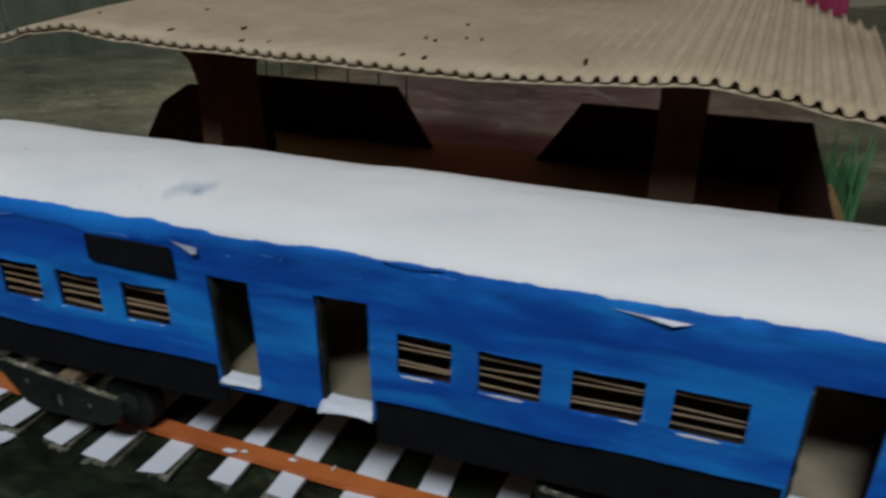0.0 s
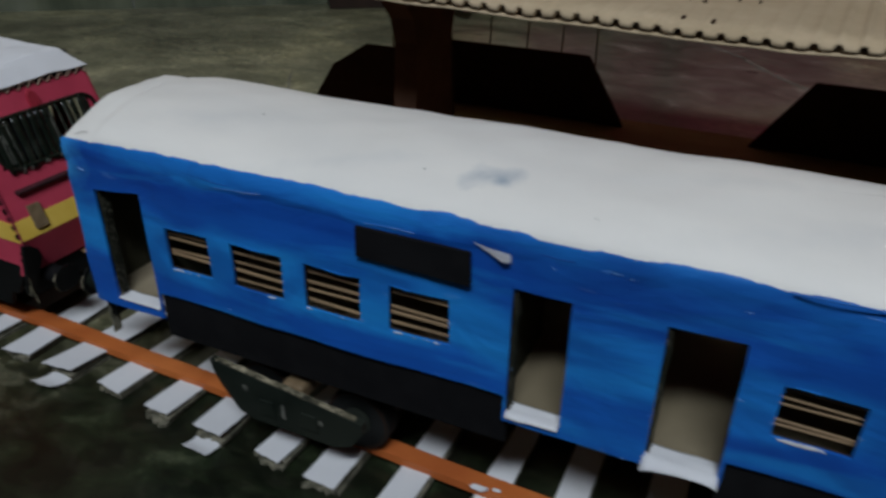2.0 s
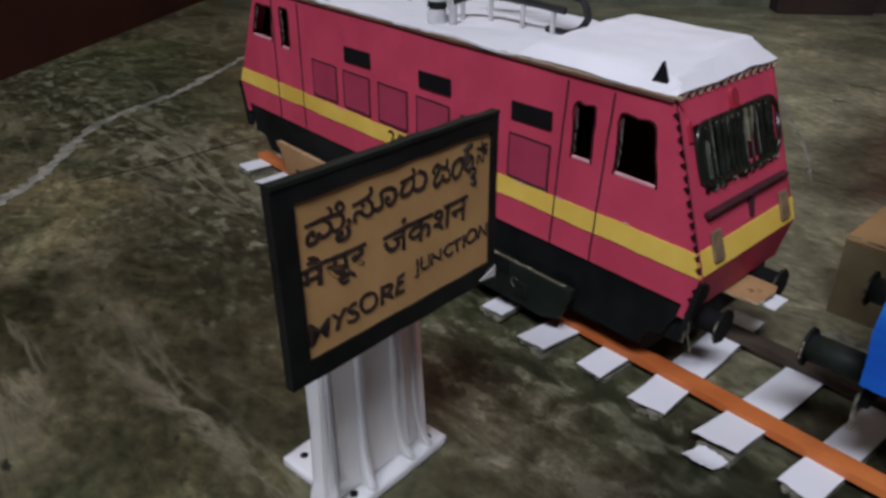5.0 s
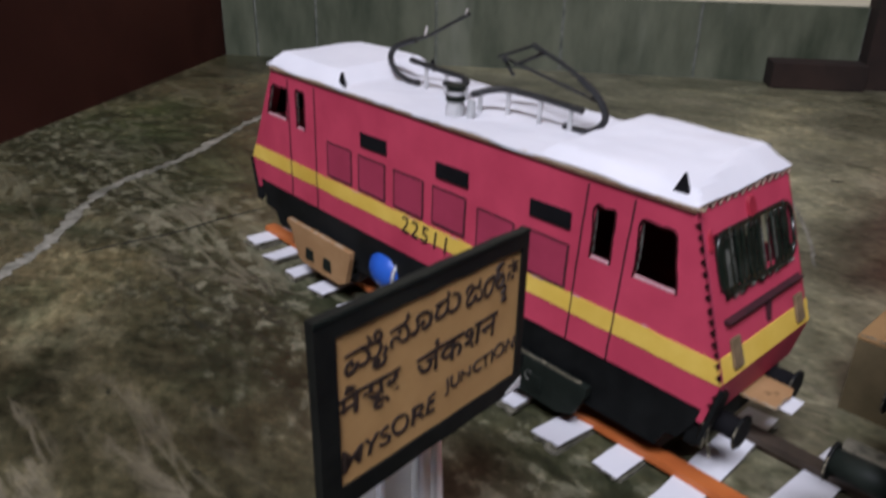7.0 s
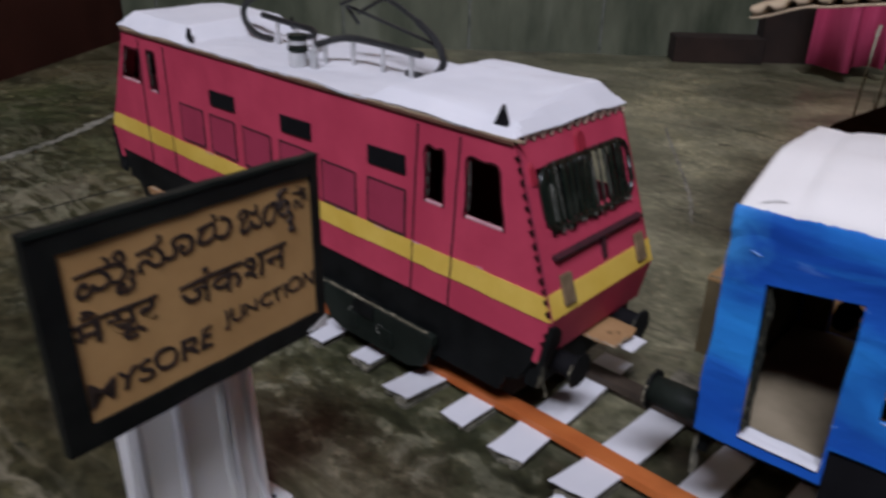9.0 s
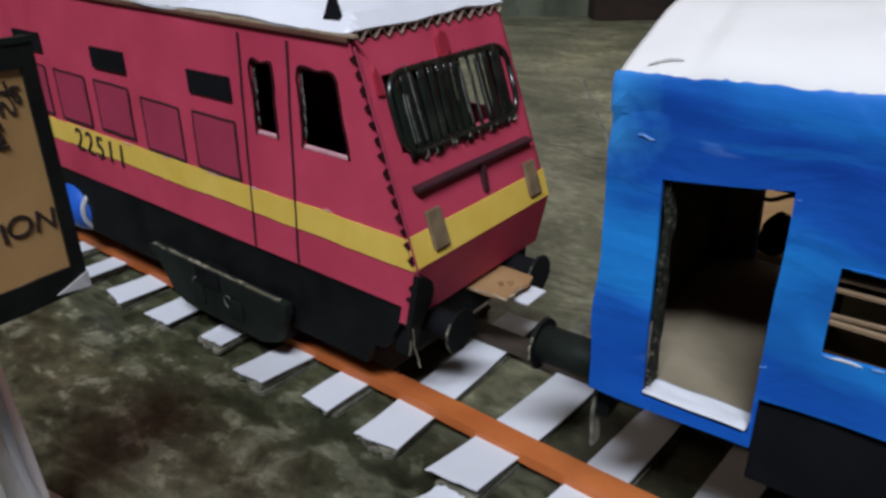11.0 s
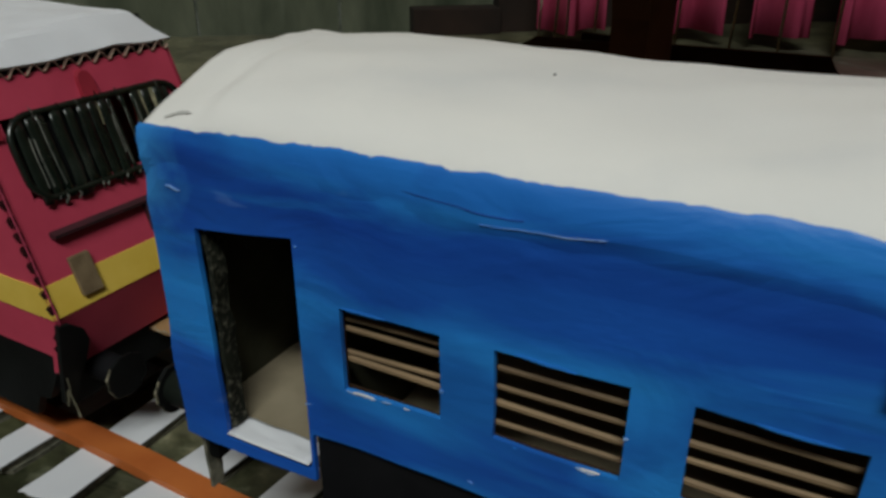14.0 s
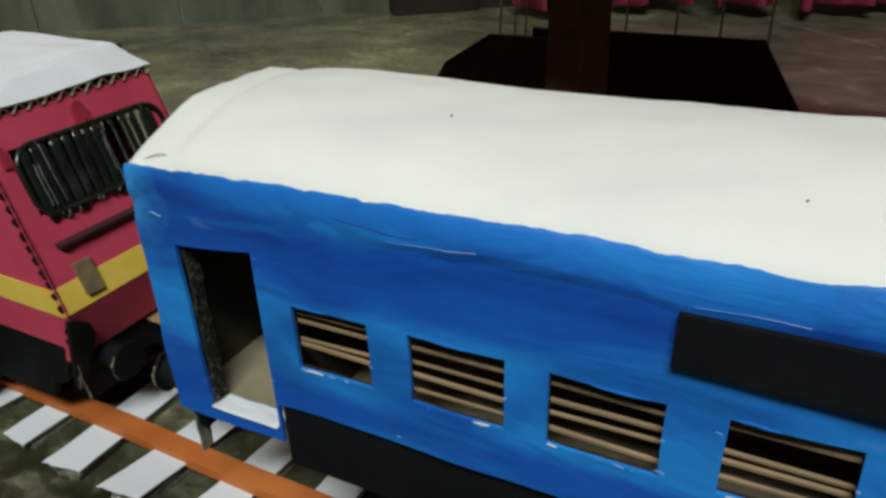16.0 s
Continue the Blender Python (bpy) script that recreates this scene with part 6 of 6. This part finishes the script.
part("pantograph_rod", rod((-1.93, 0.45, RZ + 0.50), (-1.92, 0.45, RZ + 0.535), 0.007, 8), PLASTIC, p2, "white wire end")

# running gear
bogie_plate(loco, -1.38, -0.42, 0.17, 0.41, -0.05, DARKGREEN, "dark green-black cardboard bogie frame", CUTLINE)
for x, z, r in ((-1.02, 0.31, 0.028), (-0.80, 0.30, 0.022)):
    part("spring_ring", tube([(x + r * math.cos(a * 0.5), -0.056, z + 1.3 * r * math.sin(a * 0.5)) for a in range(1, 11)], 0.0035, 5), RIBGREY, loco, "pale scratched spring ring")
bogie_plate(loco, -3.2, -2.41, 0.15, 0.445, -0.09, CARD, "bare brown cardboard bogie frame")
for x in (-3.1, -2.6, -1.2, -0.65):
    wheel(loco, x, 0.06, 0.228)
    wheel(loco, x, 0.66, 0.228)
    part("axle", rod((x, 0.1, 0.228), (x, 0.7, 0.228), 0.02, 8), BLACK, loco)
for x in (-2.85, -0.93):
    part("bogie_bolster", box(x - 0.08, x + 0.08, -0.06, 0.9, 0.33, 0.41), BLACK, loco)
    part("bogie_pivot", box(x - 0.06, x + 0.06, 0.35, 0.6, 0.4, 0.62), BLACK, loco)
bm = bmesh.new()
bmesh.ops.create_uvsphere(bm, u_segments=28, v_segments=16, radius=0.165, matrix=Matrix.Translation((-2.165, 0.11, 0.375)) @ Matrix.Diagonal((1.15, 1, 0.95, 1)))
tank = part("underfloor_tank", bm, BLUEPLASTIC, loco, "rounded blue plastic tank", True)
part("cap_rim", tube([(-2.035, 0.11 + 0.128 * math.cos(k * math.pi / 16), 0.375 + 0.122 * math.sin(k * math.pi / 16)) for k in range(33)], 0.014, 8), PLASTIC, tank, "white plastic rim", True)
part("loco_floor", box(LL + 0.05, -0.02, 0.03, LW - 0.03, 0.57, 0.6), DARKCARD, loco)


# ------------------------------------------------------------------ the station sign
sign = thing("station_sign", (-1.05, -1.225, 0), "cardboard station sign in a black frame on white plastic post", "sign", (0, 0, 6.0))
BX = -0.052                     # the board's front
Y0B, Y1B, Z0B, Z1B = -0.412, 0.457, 1.03, 1.552


def board_point(u, v):
    """A place on the board's face: u along it, v down it, both 0 to 1; the board hangs a little askew."""
    y = Y0B + (Y1B - Y0B) * u
    return y, Z1B - (Z1B - Z0B) * v - 0.03 * y


def askew(bm):
    for p in bm.verts:
        p.co.z -= 0.03 * p.co.y
    return bm


board = part("board", askew(box(BX - 0.025, BX, Y0B - 0.03, Y1B + 0.02, Z0B - 0.03, Z1B + 0.03)), SIGNCARD, sign, "brown cardboard name board")
for y0, y1, z0, z1 in ((-0.487, 0.495, Z0B - 0.075, Z0B), (-0.487, 0.495, Z1B, Z1B + 0.07), (-0.487, Y0B, Z0B, Z1B), (Y1B, 0.495, Z0B, Z1B)):
    strip = panel(y0, y1, z0, z1, [], 0.034, lambda px, py, pz: (BX + 0.008 - py + wob(px, 3, pz, 0.003, 6), px, pz - 0.03 * px + wob(px, 7, pz, 0.005, 8)), 0.06)
    part("frame_strip", strip, FRAMEBLACK, board, "black painted frame strip")
part("tape", panel(-0.487, 0.495, Z1B + 0.058, Z1B + 0.072, [], 0.004, lambda px, py, pz: (BX + 0.0125 - py, px, pz - 0.03 * px + wob(px, 7, pz, 0.004, 8)), 0.04), DARKGREEN, board, "glossy tape along the top edge")
part("tape", prism([(0.40, Z0B - 0.072), (0.497, Z0B - 0.04), (0.497, Z0B - 0.088)], "x", BX + 0.0095, BX + 0.012), CREASE, board, "pale worn tape at the corner")


def board_word(name, text, u0, u1, v0, v1, rise=0.0, weight=0.0014):
    """One hand-lettered word; rise lifts its end, and the strokes waver a little."""
    (y0, z0), (y1, z1) = board_point(u0, v1), board_point(u1, v0)
    word = lettering(name, text, 0.15, INK, board, pose((BX + 0.002) * U, (y0 + y1) / 2 * U, (z0 + z1) / 2 * U, 90, 0, 90), 0.002, 0.04, 1.0, y1 - y0, (v1 - v0) * (Z1B - Z0B), weight)
    for p in word.data.vertices:
        x, y = p.co.x, p.co.y
        p.co.x += 0.0011 * noise.noise((x * 170, y * 170, len(text)))
        p.co.y += (rise - 0.03) * x + 0.0013 * noise.noise((x * 130, y * 150, 7 + len(text)))


def board_stroke(name, points, r=0.007):
    pts = [board_point(u, v) for u, v in points]
    part(name, tube(curve_points([(BX, y, z) for y, z in pts], 5), r, 6), INK, board)


board_word("kannada_lettering", "\u0cae\u0cc8\u0cb8\u0cc2\u0cb0\u0cc1", 0.035, 0.615, 0.065, 0.325, 0.07, 0.0006)
board_word("kannada_lettering", "\u0c9c\u0c82", 0.65, 0.83, 0.075, 0.24, 0.05, 0.0006)
board_word("kannada_lettering", "\u0ca8\u0ccd", 0.91, 0.985, 0.04, 0.205, 0.0, 0.0006)
# the joined letter between them
board_stroke("letter_stroke", [(0.835, 0.075), (0.86, 0.05), (0.885, 0.045)])
board_stroke("letter_stroke", [(0.86, 0.06), (0.838, 0.13), (0.85, 0.21), (0.878, 0.20), (0.888, 0.14), (0.865, 0.12), (0.85, 0.16)])
board_stroke("letter_stroke", [(0.885, 0.20), (0.905, 0.235), (0.88, 0.27), (0.902, 0.285), (0.885, 0.325), (0.912, 0.325)])
board_word("hindi_lettering", "\u092e\u0948\u0938\u0942\u0930", 0.0, 0.295, 0.345, 0.60, 0.0, 0.0014)
board_word("hindi_lettering", "\u091c\u0902\u0915\u0936\u0928", 0.38, 0.86, 0.35, 0.565, 0.03, 0.0008)
board_word("english_lettering", "MYSORE", 0.01, 0.487, 0.755, 0.885, 0.05, 0.0014)
board_word("english_lettering", "JUNCTION", 0.535, 0.992, 0.675, 0.815, 0.04, 0.0006)
post = part("post", prism([(-0.18, 1.2), (0.31, 1.2), (0.312, 0.45), (0.325, 0.22), (0.35, 0.11), (0.385, 0.056), (-0.225, 0.056), (-0.195, 0.15), (-0.182, 0.4)], "x", -0.42, -0.315, 0.012), PLASTIC, sign, "white plastic post with raised ribs")
for y in (-0.162, -0.008, 0.178, 0.292):
    rib = prism([(-0.317, 1.2), (-0.288, 1.2), (-0.288, 0.36), (-0.282, 0.20), (-0.266, 0.11), (-0.243, 0.056), (-0.317, 0.056)], "y", y - 0.017, y + 0.017, 0.010)
    for v in rib.verts:
        v.co.y += 0.05 * max(0.0, 1 - (v.co.z - 0.05) / 0.3) ** 2 * (1 if y > 0.05 else -1 if y < -0.1 else 0) + wob(v.co.z, y, 1, 0.006, 3)
    part("rib", rib, PLASTIC, post, "rounded rib that flares at its foot")
part("spacer", box(-0.28, BX - 0.025, -0.1, 0.15, 1.1, 1.25), PLASTIC, sign)
base = part("base_plate", box(-0.70, -0.24, -0.14, 0.44, 0.0, 0.055, 0.012), PLASTIC, sign, "white plastic base plate with screw holes")
for x, y in ((-0.3, -0.08), (-0.63, -0.07), (-0.3, 0.37)):
    part("screw_hole", rod((x, y, 0.05), (x, y, 0.058), 0.018, 12), BLACKPAPER, base, "dark screw hole")


# ------------------------------------------------------------------ the platform and its shelter
PLATFORMCARD = mat("brown_platform_card", (0.27, 0.155, 0.065), (0.35, 0.21, 0.09), 30, 0.75, 0, 0.12, (1, 1, 1), (0.22, 0.125, 0.05), 6, 0.25)
# darker than the top: the front's shade put into the card colour
SHADEDBOARD = mat("shaded_olive_brown_card", (0.085, 0.066, 0.034), (0.135, 0.105, 0.056), 26, 0.85, 0, 0.15, (1, 1, 1), (0.06, 0.048, 0.026), 7, 0.15)
platform = thing("platform", (2.84, 3.1, 0), "brown cardboard railway platform beside the track", "platform")
PX0, PX1, PY0, PY1 = -0.62 - 2.84, 5.5 - 2.84, 1.57 - 3.1, 4.62 - 3.1
part("top_board", box(PX0, PX1, PY0, PY1, 0.47, 0.5, 0.008), PLATFORMCARD, platform)
for y in (PY0 + 0.002, PY1 - 0.032):
    part("side_board", box(PX0 + 0.004, PX1 - 0.004, y, y + 0.03, 0.0, 0.47), SHADEDBOARD, platform, "olive-brown cardboard side, darkened for its shade")
for x in (PX0 + 0.002, PX1 - 0.032):
    part("end_board", box(x, x + 0.03, PY0 + 0.033, PY1 - 0.033, 0.0, 0.47), PLATFORMCARD, platform)

part("torn_edge", tube([(PX0 + 0.01 + 0.03 * k, PY0 + 0.004 + wob(k, 2, 1, 0.01, 0.7), 0.498 + wob(k, 5, 1, 0.008, 0.8)) for k in range(60)], 0.006, 5), CUTLINE, platform, "ragged pale cut edge of the board")

shelter = thing("platform_shelter", (2.2, 2.8, 0.5), "dark brown cardboard platform shelter with a fawn corrugated roof", "shelter")
X0, X1, Y0, Y1 = -0.72 - 2.2, 5.25 - 2.2, 1.75 - 2.8, 4.9 - 2.8


EAVES = [(-0.75, 1.915), (-0.4, 2.0), (-0.05, 2.035), (0.4, 1.985), (1.0, 1.965), (1.9, 1.945), (2.6, 1.925), (3.3, 1.93), (4.24, 1.985), (4.6, 1.945), (5.0, 1.875), (5.3, 1.83)]


def shelter_z(x, y):
    w = x + 2.2
    s = EAVES[0][1] if w < EAVES[0][0] else EAVES[-1][1]
    for (a, za), (b, zb) in zip(EAVES, EAVES[1:]):
        if a <= w <= b:
            f = (w - a) / (b - a)
            s = za + (zb - za) * (3 * f * f - 2 * f ** 3)
    s += 0.09 * min(1.0, max(0.0, (w - 2.6) / 1.6)) * max(0.0, (y + 1.05) / 2.85)
    return s - 0.5 - 0.03 + 0.03 * (y + 1.05) / 2.85


PITCH = 0.105
bm = bmesh.new()
nx = int((X1 - X0) / PITCH * 8)
ny = 10
top, bot, lin, under = [], [], [], []
for i in range(nx + 1):
    x = X0 + (X1 - X0) * i / nx
    r1, r2, r3, r4 = [], [], [], []
    press = 0.78 + 0.22 * min(1.0, max(0.0, noise.noise((x * 1.2, 0.3, 8)) * 2 + 0.6 + (0.6 if x > 1.6 else 0)))
    for k in range(ny + 1):
        # the sheet is cut deeper towards its far end
        y = Y0 + (Y1 - Y0 - 0.9 * min(1.0, max(0.0, (-0.8 - x) / 1.6)) - 0.7 * max(0.0, (x - 2.4) / 0.65)) * k / ny
        z = shelter_z(x, y) + wob(x, y, 3, 0.01, 2)
        c = max(0.0, min(1.0, 1.9 * math.cos(x / PITCH * math.tau) - 0.15 + 0.5 * noise.noise((round(x / PITCH) * 1.7, 3, 3))))
        yy = y + (wob(x, 1, 6, 0.02, 6) if k == 0 else 0)
        skew = 0.08 * (y - Y0) * (1 if x > 0 else -1) * min(1.0, abs(x))
        ribbed = 0.22 + 0.78 * min(1.0, max(0.0, (x + 2.2 - 2.9) / 0.8))
        ct = 1 - ribbed * (1 - c)
        r1.append(bm.verts.new((x + skew, yy, z + 0.014 + 0.042 * ct * press)))
        r2.append(bm.verts.new((x + skew, yy, z + 0.004 + 0.042 * c * press)))
        r3.append(bm.verts.new((x + skew, yy, z - 0.006)))
        r4.append(bm.verts.new((x + skew, yy, z - 0.017)))
    top.append(r1), bot.append(r2), lin.append(r3), under.append(r4)
for i in range(nx):
    for k in range(ny):
        bm.faces.new((top[i][k], top[i + 1][k], top[i + 1][k + 1], top[i][k + 1]))
        bm.faces.new((bot[i][k], bot[i][k + 1], bot[i + 1][k + 1], bot[i + 1][k]))
        bm.faces.new((lin[i][k], lin[i][k + 1], lin[i + 1][k + 1], lin[i + 1][k]))
        bm.faces.new((under[i][k], under[i][k + 1], under[i + 1][k + 1], under[i + 1][k]))
    for k in (0, ny):
        bm.faces.new((top[i][k], bot[i][k], bot[i + 1][k], top[i + 1][k]))
        bm.faces.new((lin[i][k], under[i][k], under[i + 1][k], lin[i + 1][k]))
bmesh.ops.recalc_face_normals(bm, faces=bm.faces[:])
part("corrugated_roof", bm, ROOFCARD, shelter, "fawn corrugated cardboard roof, pocked with small holes", smooth=True)

# short torn pocks in the roof sheet, along the ribs
rp = random.Random(21)
for i in range(16):
    x = rp.uniform(-2.3, 0.9) if i < 12 else rp.uniform(-1.0, 1.5)
    y = Y0 + 0.12 + rp.random() ** 2 * 2.0
    z = shelter_z(x, y) + wob(x, y, 3, 0.01, 2) + 0.045
    w, ln = rp.uniform(0.006, 0.011), rp.uniform(0.012, 0.05) * (2 if rp.random() < 0.2 else 1)
    skew = 0.08 * (y - Y0) * (1 if x > 0 else -1) * min(1.0, abs(x))
    part("pock", prism([(x + skew - w, y), (x + skew + w * 0.4, y - ln * 0.4), (x + skew + w, y + ln), (x + skew - w * 0.3, y + ln * 0.8)], "z", z - 0.02, z + 0.012), DARKCARD, shelter, "small dark torn hole")

for x in (0.40, 4.0):
    # a plate across the platform with arms that spread under the roof
    lx = x - 2.2
    zt = shelter_z(lx, 0)
    pts = [(-0.36, 0.0), (0.36, 0.0), (0.31, 0.75), (0.30, 1.0), (0.36, 1.18), (0.55, zt - 0.1), (0.75, shelter_z(lx, 0.75) - 0.014), (0, zt - 0.014), (-0.75, shelter_z(lx, -0.75) - 0.014), (-0.55, zt - 0.1), (-0.36, 1.18), (-0.30, 1.0), (-0.31, 0.75)]
    part("column", prism(pts, "x", lx, lx + 0.18 + (0.12 if x > 1 else 0)), COLUMNCARD, shelter, "dark brown cardboard column with spreading arms")


def screen_wall(x_b0, x_b1, x_t0, x_t1, wings):
    s = thing("platform_screen", ((x_b0 + x_b1) / 2, 3.9, 0.5), "dark brown cardboard screen wall with sloping ends on the platform", "screen wall")
    c = (x_b0 + x_b1) / 2
    for y in (0.47, ):
        part("back_panel", prism([(x_b0 - c, 0.0), (x_b1 - c, 0.0), (x_t1 - c, 0.6), (x_t0 - c, 0.6)], "y", y, y + 0.05), DARKCARD, s)
    for y, pts in wings:
        part("end_panel", prism([(x - c, z - 0.5) for x, z in pts], "y", y - 3.9, y - 3.86), DARKCARD, s)


screen_wall(-0.6, 1.73, -0.25, 1.355, [(3.2, [(-0.62, 0.5), (0.38, 0.5), (0.38, 1.27), (-0.25, 1.27), (-0.57, 1.07), (-0.8, 0.72)]), (3.5, [(-0.12, 0.5), (0.42, 0.5), (0.42, 1.25), (-0.05, 1.27)])])
screen_wall(2.81, 5.45, 3.216, 5.2, [(3.75, [(5.0, 0.5), (5.42, 0.5), (5.12, 1.22), (4.9, 1.2)])])

for x in (-0.82, -0.69, -0.56, -0.37, -0.17, 0.27, 0.64, 1.0, 1.36):
    st = thing("fence_stick", (x, 4.68 + rng.uniform(-0.02, 0.03), 0), "thin pale plastic stick with a rounded tip behind the platform", "stick", (rng.uniform(-3, 3), rng.uniform(0, 5), 0), "fence sticks behind the platform")
    part("stem", rod((0, 0, 0), (0, 0, 1.5), 0.0095, 8), PALESTICK, st)
    part("tip", tube([(0, 0, 1.47), (0, 0, 1.50), (0.004, 0, 1.54), (0.008, 0, 1.56)], 0.014, 8), PALESTICK, st)

# green paper grass behind the platform
g = bmesh.new()
r2 = random.Random(11)
for i in range(230):
    x = r2.uniform(-0.7, 1.4) if i < 130 else r2.uniform(5.45, 5.8) if i < 185 else r2.uniform(-0.7, -0.3)
    y = r2.uniform(4.68, 5.0)
    h = r2.uniform(0.5, 1.02)
    dx, dy = r2.uniform(-0.12, 0.12), r2.uniform(-0.1, 0.1)
    w = 0.008 if i < 130 else 0.011
    a, b = g.verts.new((x - w, y, 0)), g.verts.new((x + w, y, 0))
    c, d = g.verts.new((x + dx * 0.4 + w, y + dy * 0.4, h * 0.6)), g.verts.new((x + dx * 0.4 - w, y + dy * 0.4, h * 0.6))
    e = g.verts.new((x + dx, y + dy, h))
    g.faces.new((a, b, c, d))
    g.faces.new((d, c, e))
grass = part("paper_grass", g, GREEN, None)
tagged(grass, "green paper grass blades behind the platform", "grass", kind="stuff")
